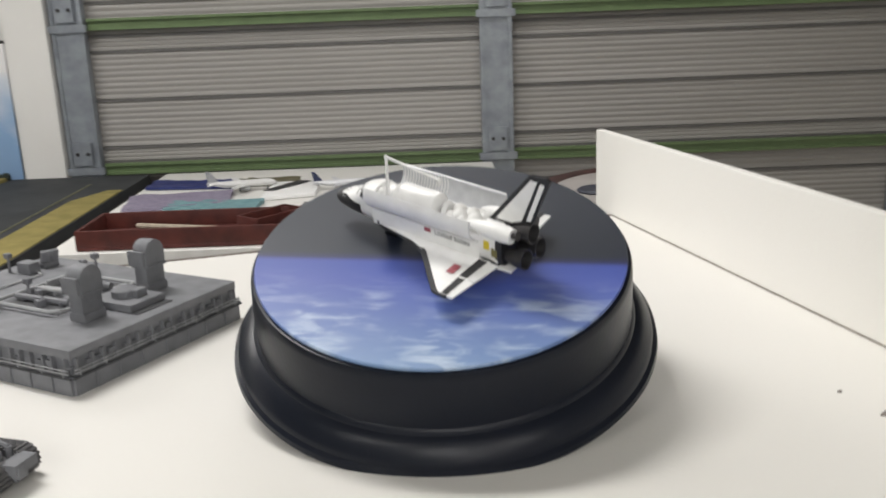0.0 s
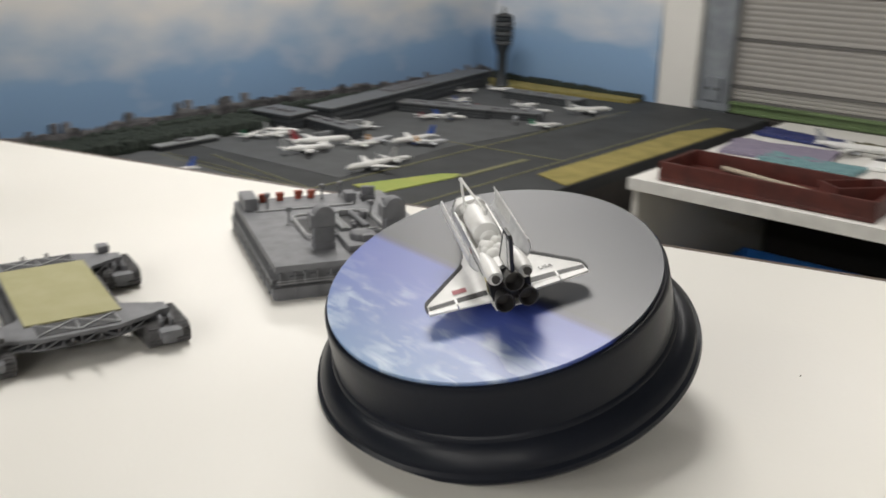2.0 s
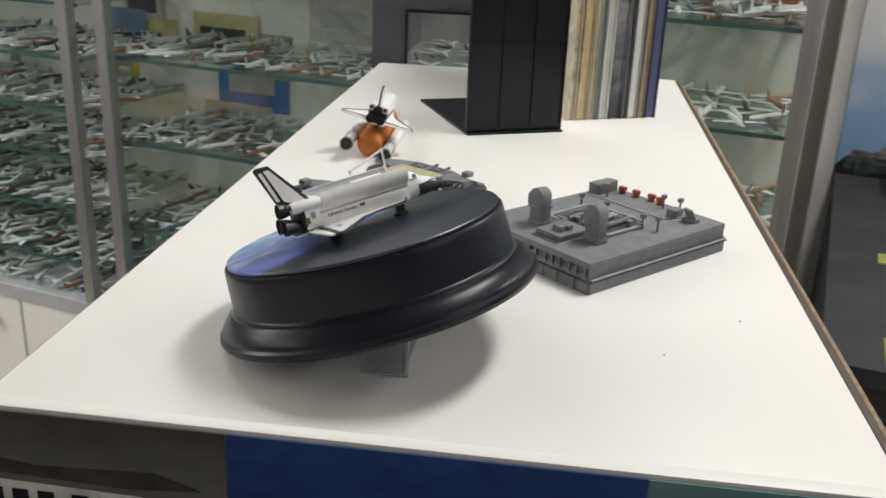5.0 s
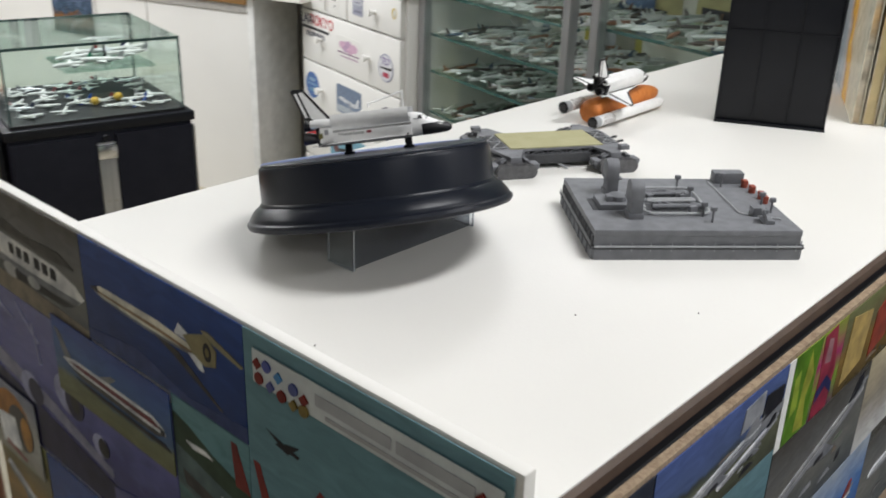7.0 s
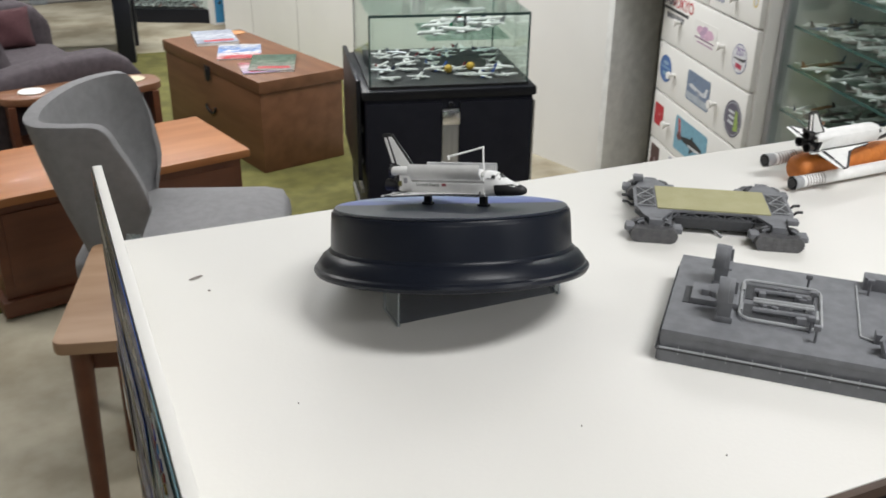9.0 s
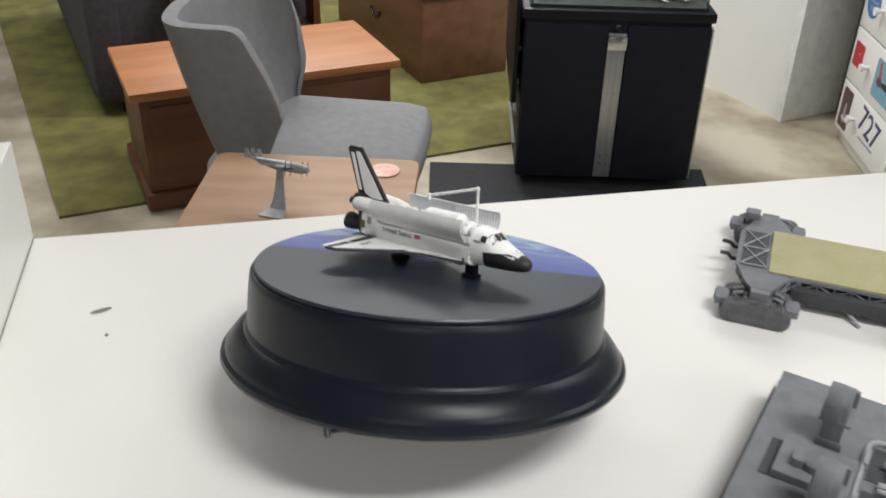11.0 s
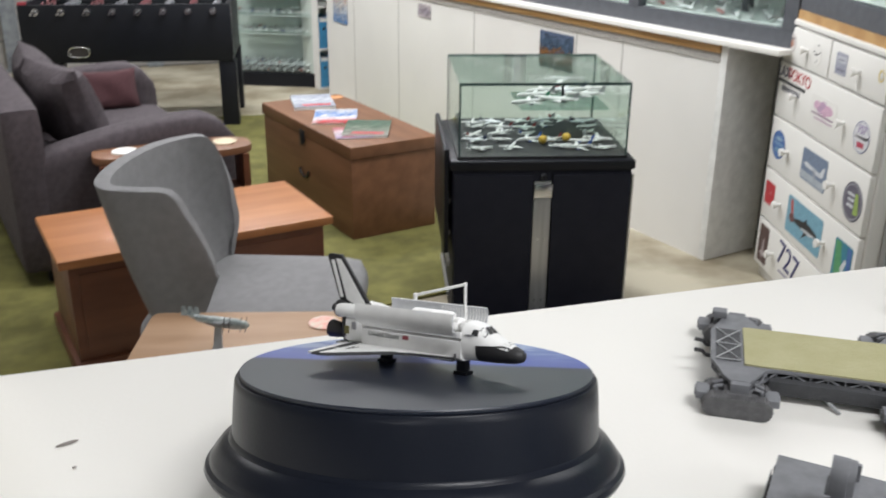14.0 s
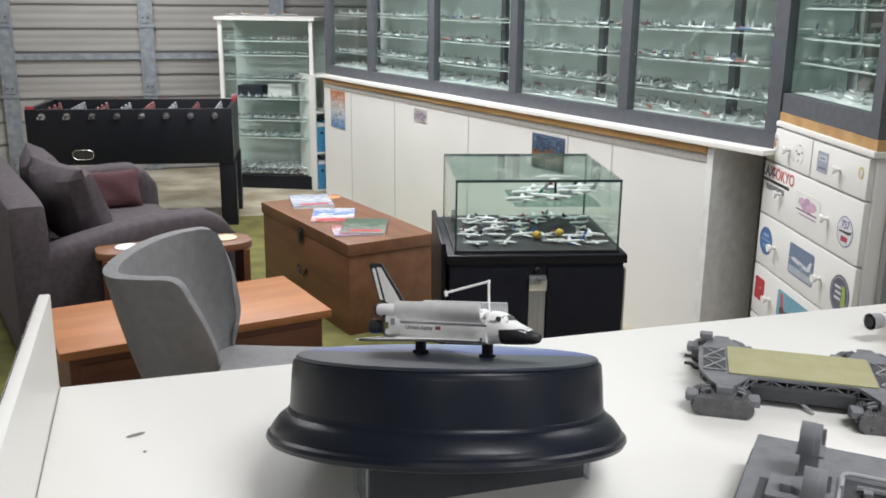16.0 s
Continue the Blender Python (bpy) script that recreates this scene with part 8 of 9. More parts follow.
# small end table between sofa and chair
ET_ = pose(0.099, -3.447, LAID + 0.010, 0, 0, 6) @ BIG
endt = empty("end_table", ET_, "dark wooden end table with rounded top and open shelf", "table")
bm = bmesh.new()
prism(bm, [(0.285 * math.copysign(abs(math.cos(a * math.tau / 32)) ** 0.6, math.cos(a * math.tau / 32)), 0.105 * math.copysign(abs(math.sin(a * math.tau / 32)) ** 0.6, math.sin(a * math.tau / 32))) for a in range(32)], 0.463, 0.490)
part("tabletop", bm, BROWNW, endt, bevel=0.005)
for x in (-0.25, 0.25):
    slab("side_panel", x - 0.012, -0.09, 0.0, x + 0.012, 0.09, 0.4625, REDW, endt)
slab("shelf", -0.237, -0.09, 0.30, 0.237, 0.09, 0.316, REDW, endt)
slab("back_board", -0.237, -0.09, 0.02, 0.237, -0.082, 0.2995, DARKW, endt)
coaster(endt.matrix_basis @ pose(0.17, 0.0, 0.4905), PAPER, "pale round coaster on the end table")
coaster(endt.matrix_basis @ pose(-0.19, -0.01, 0.4905), tone(0.62, 0.52, 0.36), "cork coaster on the end table")

# football table
FT = pose(0.2425, -6.339, LAID, 0, 0, -8.5) @ BIG
foos = empty("football_table", FT, "black table football game with chrome rods", "football table")
FL_, FWD = 0.60, 0.31
slab("near_side", -FL_, FWD - 0.03, 0.405, FL_, FWD, 0.740, BLACKP, foos, bevel=0.003)
slab("far_side", -FL_, -FWD, 0.405, FL_, -FWD + 0.03, 0.740, BLACKP, foos, bevel=0.003)
for x in (-FL_, FL_ - 0.03):
    slab("end_side", x, -FWD + 0.0305, 0.405, x + 0.03, FWD - 0.0305, 0.740, BLACKP, foos, bevel=0.003)
slab("pitch", -FL_ + 0.0305, -FWD + 0.0305, 0.60, FL_ - 0.0305, FWD - 0.0305, 0.615, tone(0.05, 0.16, 0.07), foos)
slab("corner_plate", -FL_ - 0.003, FWD - 0.02, 0.44, -FL_ - 0.0005, FWD + 0.001, 0.735, CHROME, foos)
for i in range(8):
    x = -0.50 + i * 0.143
    bm = bmesh.new()
    rod(bm, (x, -FWD - 0.14, 0.700), (x, FWD + 0.10, 0.700), 0.008, 0.008, 10)
    rd = part("rod", bm, CHROME, foos, "chrome player rod")
    bm = bmesh.new()
    rod(bm, (x, FWD + 0.001, 0.700), (x, FWD + 0.012, 0.700), 0.022, 0.020, 14)
    part("bearing", bm, CHROME, rd)
    if i % 2:
        bm = bmesh.new()
        rod(bm, (x, -FWD - 0.15, 0.700), (x, -FWD - 0.27, 0.700), 0.014, 0.017, 10)
        part("grip", bm, REDP, rd)
    for k in range(3 if i % 3 else 5):
        y = -0.2 + 0.4 * (k + 0.5) / (3 if i % 3 else 5)
        bm = bmesh.new()
        cbox(bm, (x, y, 0.672), (0.020, 0.030, 0.090))
        bmesh.ops.create_icosphere(bm, subdivisions=1, radius=0.011, matrix=Matrix.Translation((x, y, 0.727)))
        part("player_figure", bm, tone(0.26, 0.09, 0.10) if i % 2 else tone(0.30, 0.30, 0.33), rd)
for sx in (-1, 1):
    for sy in (-1, 1):
        bm = bmesh.new()
        box(bm, sx * 0.56 - 0.05, sy * 0.25 - 0.05, 0.0, sx * 0.56 + 0.05, sy * 0.25 + 0.05, 0.404)
        part("leg", bm, BLACKP, foos, bevel=0.004)
    slab("stretcher", sx * 0.56 - 0.02, -0.20, 0.20, sx * 0.56 + 0.02, 0.20, 0.26, BLACKP, foos)
slab("score_rail", -0.597, -FWD + 0.002, 0.7405, -0.575, -FWD + 0.19, 0.764, tone(0.36, 0.03, 0.05), foos)
slab("score_rail", 0.55, FWD - 0.022, 0.7405, 0.595, FWD - 0.004, 0.757, tone(0.40, 0.05, 0.07), foos)
bm = bmesh.new()
pipe(bm, [Vector((0.285 + 0.060 * math.copysign(abs(math.cos(a * math.tau / 20)) ** 0.5, math.cos(a * math.tau / 20)), FWD + 0.004, 0.468 + 0.030 * math.sin(a * math.tau / 20))) for a in range(21)], 0.0035, 8)
part("ball_return_rim", bm, CHROME, foos)
bm = bmesh.new()
box(bm, 0.230, FWD + 0.0003, 0.441, 0.340, FWD + 0.003, 0.495)
part("ball_return", bm, DARKW, foos)

# ---------------------------------------------------------------- black trolley with a glass model case
TRO = pose(-0.799, -2.614, LAID, 0, 0, 167.0)
TWD, TDP, THT = 0.611, 0.585, 0.642
tro = empty("galley_trolley", TRO, "black two-door galley trolley with chrome centre strip", "trolley")
slab("carcass", 0.0, -0.002, 0.04, TWD, TDP, THT - 0.034, CASEBLK, tro, bevel=0.003)
for a, b in ((0.004, TWD / 2 - 0.034), (TWD / 2 + 0.034, TWD - 0.004)):
    slab("door", a, -0.020, 0.045, b, -0.003, THT - 0.045, CASEBLK, tro, "flat black door panel", bevel=0.002)
slab("centre_strip", TWD / 2 - 0.030, -0.015, 0.045, TWD / 2 + 0.030, -0.003, THT - 0.072, ALU, tro, "brushed metal strip between the doors", bevel=0.003)
slab("latch_cap", TWD / 2 - 0.032, -0.027, THT - 0.128, TWD / 2 + 0.032, -0.0155, THT - 0.078, CHROME, tro, "bright latch cover", bevel=0.005)
bm = bmesh.new()
rod(bm, (TWD / 2, -0.016, THT - 0.055), (TWD / 2, -0.026, THT - 0.055), 0.014, 0.010, 12)
part("lock_knob", bm, BLACKP, tro)
for z in (0.10, 0.13, 0.36):
    for dx in (-0.012, 0.012):
        bm = bmesh.new()
        rod(bm, (TWD / 2 + dx, -0.0152, z), (TWD / 2 + dx, -0.0175, z), 0.003, 0.003, 6)
        part("rivet", bm, CHROME, tro)
slab("top_rim", -0.012, -0.012, THT - 0.0335, TWD + 0.012, TDP + 0.012, THT, BLACKP, tro, "raised black rubber rim", bevel=0.008)
slab("side_buffer", -0.030, 0.02, 0.30, -0.0125, TDP - 0.02, THT + 0.035, BLACKP, tro, bevel=0.005)
for a in (0.10, 0.22, 0.34, 0.46):
    slab("side_rail", -0.010, 0.10, a, -0.0005, TDP - 0.10, a + 0.018, ALU, tro)
slab("corner_strip", TWD, -0.018, 0.05, TWD + 0.006, 0.03, THT - 0.05, ALU, tro)
for x in (0.07, TWD - 0.07):
    for y in (0.07, TDP - 0.07):
        bm = bmesh.new()
        rod(bm, (x - 0.012, y, 0.020), (x + 0.012, y, 0.020), 0.020, 0.020, 14)
        part("castor", bm, GREYD, tro)
case = empty("glass_case", TRO @ pose(0, 0, THT + 0.0005), "glass display case full of small model airliners", "display case")
slab("case_floor", 0.015, 0.012, 0, TWD - 0.015, TDP - 0.015, 0.010, BLACKM, case)
CH = 0.255
for nm, a in (("front_pane", (0.022, 0.014, 0.0105, TWD - 0.022, 0.018, CH)), ("rear_pane", (0.022, TDP - 0.021, 0.0105, TWD - 0.022, TDP - 0.017, CH)), ("side_pane", (0.018, 0.014, 0.0105, 0.0215, TDP - 0.017, CH)), ("side_pane", (TWD - 0.0215, 0.014, 0.0105, TWD - 0.018, TDP - 0.017, CH)), ("top_pane", (0.018, 0.012, CH + 0.0005, TWD - 0.018, TDP - 0.015, CH + 0.005))):
    g = slab(nm, *a, GLASS, case)
    g.visible_shadow = False
for x, y in ((0.020, 0.016), (TWD - 0.020, 0.016), (0.020, TDP - 0.019), (TWD - 0.020, TDP - 0.019)):
    slab("glass_edge", x - 0.003, y - 0.003, 0.0105, x + 0.003, y + 0.003, CH, tone(0.05, 0.09, 0.085, 0.2), case)
for a in ((0.018, 0.0115, CH - 0.004, TWD - 0.018, 0.0135, CH + 0.005), (0.018, TDP - 0.0145, CH - 0.004, TWD - 0.018, TDP - 0.0125, CH + 0.005)):
    slab("glass_edge", *a, tone(0.05, 0.09, 0.085, 0.2), case)
g = slab("inner_shelf", 0.26, 0.24, 0.115, TWD - 0.03, TDP - 0.04, 0.120, SHELFG, case)
CASE = case.matrix_basis
for r_ in range(5):
    for c_ in range(6):
        if rng.random() < 0.12:
            continue
        x, y = 0.075 + c_ * 0.088 + 0.05 * rng.random(), 0.075 + r_ * 0.098 + 0.05 * rng.random()
        airliner(CASE @ pose(min(x, TWD - 0.075), min(y, TDP - 0.075), 0.0105, 14 * rng.random() - 7, 9 * rng.random() - 5, rng.choice((20, 150, 200, 330)) + 70 * rng.random()), 0.080 + 0.030 * rng.random(), rng.choice((2, 2, 2, 0, 1, 5)), "inside the glass case", "airliners in the glass case")
for k, (x, y, c) in enumerate(((0.30, 0.30, 3), (0.40, 0.28, 2), (0.50, 0.31, 2), (0.34, 0.42, 2), (0.46, 0.44, 5), (0.54, 0.40, 2), (0.38, 0.50, 1))):
    airliner(CASE @ pose(x, y, 0.1205 + 0.012 * (k % 3), 0, 0, 150 + 60 * rng.random()), 0.150, c, "on the inner glass shelf", "airliners in the glass case")
for x, y in ((0.33, 0.17), (0.42, 0.20)):
    bm = bmesh.new()
    bmesh.ops.create_icosphere(bm, subdivisions=2, radius=0.016, matrix=CASE @ pose(x, y, 0.027))
    tagged(done("yellow_tank", bm, tone(0.60, 0.38, 0.04)), "small yellow round piece inside the glass case", "model part")
st_ = empty("airliner_on_stand", CASE @ pose(0.43, 0.36, 0.1205), "white airliner model on a tall black stand", "model airliner")
bm = bmesh.new()
lathe(bm, [(0.020, 0), (0.018, 0.006), (0.005, 0.010), (0.004, 0.075)], 12, None, True)
part("stand", bm, BLACKP, st_)
bm = bmesh.new()
loft(bm, [[Vector((x, rr * math.cos(a * math.tau / 10), 0.085 + rr * math.sin(a * math.tau / 10))) for a in range(10)] for x, rr in ((0.085, 0.001), (0.07, 0.007), (-0.04, 0.008), (-0.085, 0.002))])
prism(bm, [(0.02, 0.0), (-0.03, 0.07), (-0.04, 0.07), (-0.02, 0.0), (-0.04, -0.07), (-0.03, -0.07)], 0.080, 0.083)
part("aircraft", bm, WHITEM, st_)

# ---------------------------------------------------------------- low partition with glazed cabinets above
LW = pose(-2.06, -2.984, 0, 0, 0, math.degrees(math.atan2(-0.9686, 0.2484)))
LL = 3.86
lw = empty("low_partition", LW, "white panelled half-height partition with pine trim", "partition", kind="structure")
slab("corner_batten", 0.0, -0.31, LAID, 0.034, 0.0025, -0.3595, PAPER, lw, "white corner board")
slab("panelling", 0.0345, -0.31, LAID, LL, 0.0, -0.3935, PAINTW, lw, "white painted panels")
for x in (0.62, 0.95, 1.86, 2.75, 3.4):
    slab("panel_seam", x - 0.003, 0.0003, LAID, x + 0.003, 0.0022, -0.4305, tone(0.50, 0.49, 0.46), lw)
slab("pine_trim", 0.0345, -0.02, -0.393, LL, 0.014, -0.359, PINEWOOD, lw, "knotty pine edge trim", bevel=0.002)
slab("trim_shadow_board", 0.0345, -0.30, -0.393, LL, -0.0205, -0.359, PAINTW, lw)
# the grey of this strip is the shadow cast below the trim
slab("under_trim_strip", 0.0345, 0.0005, -0.430, LL, 0.0045, -0.3935, tone(0.42, 0.40, 0.37), lw, "grey strip drawn as the shadow below the trim")
slab("ledge", -0.27, -0.50, -0.3585, LL + 0.05, 0.030, -0.338, WHITE, lw, "white ledge", bevel=0.002)
slab("back_wall", -0.27, -0.52, LAID, LL, -0.505, CEIL, PAINTW, lw)
XS = [-0.24, 0.62, 1.50, 2.36, 3.19, 3.88]
wc = empty("glazed_wall_cabinet", LW, "grey framed glazed cabinet packed with model airliners", "display cabinet")
slab("bottom_rail", XS[0] - 0.03, -0.085, -0.3375, XS[-1] + 0.03, -0.045, -0.270, CABGREY, wc)
slab("top_rail", XS[0] - 0.03, -0.085, 0.86, XS[-1] + 0.03, -0.045, 0.93, CABGREY, wc)
slab("cabinet_back", XS[0], -0.490, -0.3375, XS[-1], -0.480, 0.92, CABBACK, wc)
# roof out of view, made of glass so ceiling light brightens the shelves
slab("cabinet_roof", XS[0] - 0.03, -0.490, 0.9305, XS[-1] + 0.03, -0.045, 0.95, GLASS, wc).visible_shadow = False
slab("cabinet_floor", XS[0], -0.479, -0.3375, XS[-1], -0.0855, -0.2645, CABBACK, wc)
for x in XS:
    slab("mullion", x - 0.032, -0.088, -0.2695, x + 0.032, -0.042, 0.8595, CABGREY, wc)
# grey bars behind the glass draw the frames reflected in it
for x in (0.19, 1.06, 1.93, 2.78, 3.54):
    slab("inner_upright", x - 0.028, -0.300, -0.2695, x + 0.012, -0.270, 0.8595, CABGREY, wc)
for x in (XS[0] - 0.03, XS[-1] + 0.02):
    slab("end_pane", x, -0.479, -0.3375, x + 0.006, -0.089, 0.92, GLASS, wc).visible_shadow = False
for a, b in zip(XS, XS[1:]):
    g = slab("window_pane", a + 0.0325, -0.068, -0.2695, b - 0.0325, -0.064, 0.8595, GLASS, wc)
    g.visible_shadow = False
SHV = [-0.264, -0.165, -0.03, 0.10, 0.235, 0.37, 0.50, 0.64]
spots = []
for z in SHV:
    if z > -0.2:
        g = slab("glass_shelf", XS[0], -0.479, z - 0.006, XS[-1], -0.10, z, SHELFG, wc)
        g.visible_shadow = False
        slab("shelf_front_edge", XS[0], -0.0998, z - 0.0062, XS[-1], -0.0965, z + 0.0002, tone(0.68, 0.72, 0.70, 0.3), wc)
    x = XS[0] + 0.06
    while x < XS[-1] - 0.05:
        for y in (-0.13, -0.22, -0.31, -0.41):
            spots.append((x + 0.03 * rng.random(), y + 0.02 * rng.random(), z + 0.0003, -70 + 60 * rng.random()))
        x += 0.086
airliner_rows("shelved_airliners", LW, spots, 0.128, "many small model airliners crowding the cabinet shelves")
# pictures on the panelling
for x0, z0, x1, z1, st2, lab in ((0.97, -0.63, 1.24, -0.452, [(0, (0.03, 0.04, 0.05)), (0.4, (0.20, 0.10, 0.04)), (0.6, (0.05, 0.08, 0.12)), (1, (0.10, 0.13, 0.20))], "small dark night photograph on the white panelling"), (3.50, -0.71, 3.74, -0.44, [(0, (0.10, 0.20, 0.40)), (0.5, (0.5, 0.5, 0.5)), (1, (0.45, 0.16, 0.05))], "bright printed leaflet on the white panelling"), (2.34, -0.53, 2.49, -0.45, [(0, (0.5, 0.45, 0.46)), (0.5, (0.25, 0.22, 0.26)), (1, (0.55, 0.5, 0.5))], "small pale printed card on the panelling")):
    top = empty("wall_print", LW @ pose((x0 + x1) / 2, 0.0024, (z0 + z1) / 2), lab, "print")
    w, h = (x1 - x0) / 2, (z1 - z0) / 2
    slab("print", -w, 0, -h, w, 0.002, h, photo_print("printed_picture", st2, 30, "Z", -h, h, 0.9), top)

# ---------------------------------------------------------------- white chest of drawers with stickers
V0, V1, UF = -3.30, -2.437, -1.395
ch = empty("chest_of_drawers", ROOM, "white painted chest of drawers covered with travel stickers", "chest of drawers")
slab("carcass", UF - 0.46, V0, LAID + 0.05, UF - 0.012, V1, -0.246, PAINTW, ch, bevel=0.003)
slab("plinth", UF - 0.44, V0 + 0.01, LAID, UF - 0.02, V1 - 0.01, LAID + 0.0495, PAINTW, ch)
slab("chest_top", UF - 0.47, V0 - 0.012, -0.2455, UF + 0.012, V1 + 0.012, -0.224, PAINTW, ch, bevel=0.004)
FRONT = room(UF, 0, 0) @ pose(0, 0, 0, 90, 0, 90)
rowsz = [(-0.385, -0.252), (-0.600, -0.392), (-0.812, -0.607), (-1.022, -0.819), (-1.222, -1.029)]
vm = (V0 + V1) / 2


def drawer(v0, v1, z0, z1, knobs):
    d = slab("drawer_front", UF - 0.0115, v0, z0, UF + 0.010, v1, z1, PAINTW, ch, bevel=0.005)
    for v in knobs:
        bm = bmesh.new()
        z = (z0 + z1) / 2
        rod(bm, (UF + 0.010, v, z), (UF + 0.030, v, z), 0.007, 0.007, 10)
        rod(bm, (UF + 0.030, v, z), (UF + 0.042, v, z), 0.014, 0.016, 12)
        part("knob", bm, PAINTW, d)


drawer(V0 + 0.012, vm - 0.004, *rowsz[0], [V0 + 0.24])
drawer(vm + 0.004, V1 - 0.012, *rowsz[0], [vm + 0.23])
for r_ in rowsz[1:]:
    drawer(V0 + 0.012, V1 - 0.012, *r_, [V0 + 0.20, V1 - 0.25])


def sticker(f, row, g, w, h, kind, c, label, marks=()):
    """A flat print on a drawer: f across the chest, g up the drawer of that row; marks are (colour, points from -1 to 1 across it)."""
    z0, z1 = rowsz[row]
    top = empty("sticker", FRONT @ pose(V0 + f * (V1 - V0), z0 + g * (z1 - z0), 0.0104), label, "sticker", "stickers on the chest")
    bm = bmesh.new()
    if kind == "round":
        prism(bm, [(w * math.cos(a * math.tau / 28), h * math.sin(a * math.tau / 28)) for a in range(28)], 0, 0.0008)
    else:
        r = min(w, h) * 0.12
        prism(bm, [(-w + r, -h), (w - r, -h), (w, -h + r), (w, h - r), (w - r, h), (-w + r, h), (-w, h - r), (-w, -h + r)], 0, 0.0008)
    part("backing", bm, c, top)
    for k, (ink, pts) in enumerate(marks):
        bm = bmesh.new()
        prism(bm, [(x * w, y * h) for x, y in pts], 0.0008, 0.0011 + 0.0001 * k)
        part("printed_mark", bm, ink, top)
    return top


def bar(x0, y0, x1, y1):
    return [(x0, y0), (x1, y0), (x1, y1), (x0, y1)]


def oval(cx, cy, rx, ry, n=12):
    return [(cx + rx * math.cos(a * math.tau / n), cy + ry * math.sin(a * math.tau / n)) for a in range(n)]


INKN, INKW = tone(0.05, 0.05, 0.16), tone(0.62, 0.64, 0.66)
sticker(0.115, 0, 0.55, 0.036, 0.034, "round", tone(0.58, 0.55, 0.52), "round beige sticker with a brown figure on a drawer", [(tone(0.34, 0.14, 0.08), oval(-0.1, -0.1, 0.45, 0.4)), (tone(0.14, 0.12, 0.12), bar(-0.5, 0.35, 0.5, 0.55))])
sticker(0.375, 0, 0.50, 0.042, 0.040, "round", PAINTW, "white sticker with four small dark birds", [(TEXTD, [(-0.7, 0.1), (-0.45, 0.3), (-0.3, 0.05), (-0.5, 0.15)]), (TEXTD, [(0.0, 0.75), (0.2, 0.9), (0.35, 0.65), (0.18, 0.74)]), (TEXTD, [(0.45, 0.1), (0.65, 0.32), (0.9, 0.1), (0.66, 0.18)]), (TEXTD, bar(-0.25, -0.1, 0.3, 0.05)), (TEXTD, [(-0.1, -0.8), (0.05, -0.5), (0.25, -0.75), (0.06, -0.66)])])
sticker(0.610, 0, 0.52, 0.042, 0.036, "rect", tone(0.34, 0.35, 0.42), "grey-blue square photo sticker on a drawer", [(tone(0.50, 0.51, 0.55), bar(-0.8, 0.1, 0.8, 0.7)), (tone(0.18, 0.18, 0.24), bar(-0.7, -0.7, 0.7, -0.45)), (tone(0.16, 0.17, 0.24), bar(-0.5, 0.3, 0.5, 0.42))])
sticker(0.935, 0, 0.62, 0.018, 0.020, "round", tone(0.60, 0.48, 0.18), "small yellow and white round sticker on a drawer", [(INKW, oval(0.15, 0, 0.5, 0.7))])
lx = sticker(0.165, 1, 0.66, 0.130, 0.006, "rect", TEXTD, "lettered travel sticker in red and black")
text_part("lettering", "LAX-", 0.062, pose(-0.072, 0.034, 0.0005), tone(0.05, 0.05, 0.10), lx)
text_part("lettering", "TOKYO", 0.062, pose(0.062, 0.034, 0.0005), REDP, lx)
for x in range(9):
    slab("letter_bar", -0.088 + x * 0.020, -0.036, 0, -0.074 + x * 0.020, -0.014, 0.0008, tone(0.14, 0.14, 0.16), lx)
PINK, MAUVE = tone(0.62, 0.40, 0.52), tone(0.48, 0.33, 0.46)
sticker(0.515, 1, 0.50, 0.105, 0.048, "rect", PAINTW, "pink and mauve flowered sticker with a fine script line", [(PINK, oval(-0.45, 0.25, 0.30, 0.34)), (MAUVE, oval(0.0, 0.42, 0.26, 0.30)), (PINK, oval(0.42, 0.22, 0.34, 0.36)), (MAUVE, oval(-0.2, 0.0, 0.24, 0.28)), (PINK, oval(0.16, -0.05, 0.26, 0.26)), (tone(0.20, 0.10, 0.18), bar(-0.85, -0.42, 0.85, -0.32)), (tone(0.40, 0.24, 0.36), bar(-0.6, -0.72, 0.8, -0.62))])
t7 = sticker(0.868, 1, 0.44, 0.056, 0.052, "round", tone(0.64, 0.64, 0.66), "oval airline sticker in blue and red", [(tone(0.20, 0.22, 0.34), oval(0, 0, 1.0, 1.0, 28)), (tone(0.66, 0.66, 0.68), oval(0, 0, 0.93, 0.93, 28)), (TEXTD, [(-0.75, 0.0), (0.6, 0.08), (0.85, 0.2), (0.8, -0.04), (0.5, -0.12), (-0.7, -0.1)]), (tone(0.42, 0.04, 0.08), bar(-0.42, -0.66, 0.42, -0.32))])
text_part("lettering", "757", 0.038, pose(0, 0.022, 0.0016), tone(0.14, 0.06, 0.30), t7)
sticker(0.120, 2, 0.52, 0.064, 0.056, "round", tone(0.07, 0.15, 0.36), "round blue globe sticker with pale bands", [(tone(0.20, 0.34, 0.50), bar(-0.72, 0.0, 0.72, 0.14)), (tone(0.26, 0.38, 0.50), oval(0.0, 0.42, 0.5, 0.14)), (tone(0.16, 0.30, 0.42), oval(0.1, -0.36, 0.6, 0.16))])
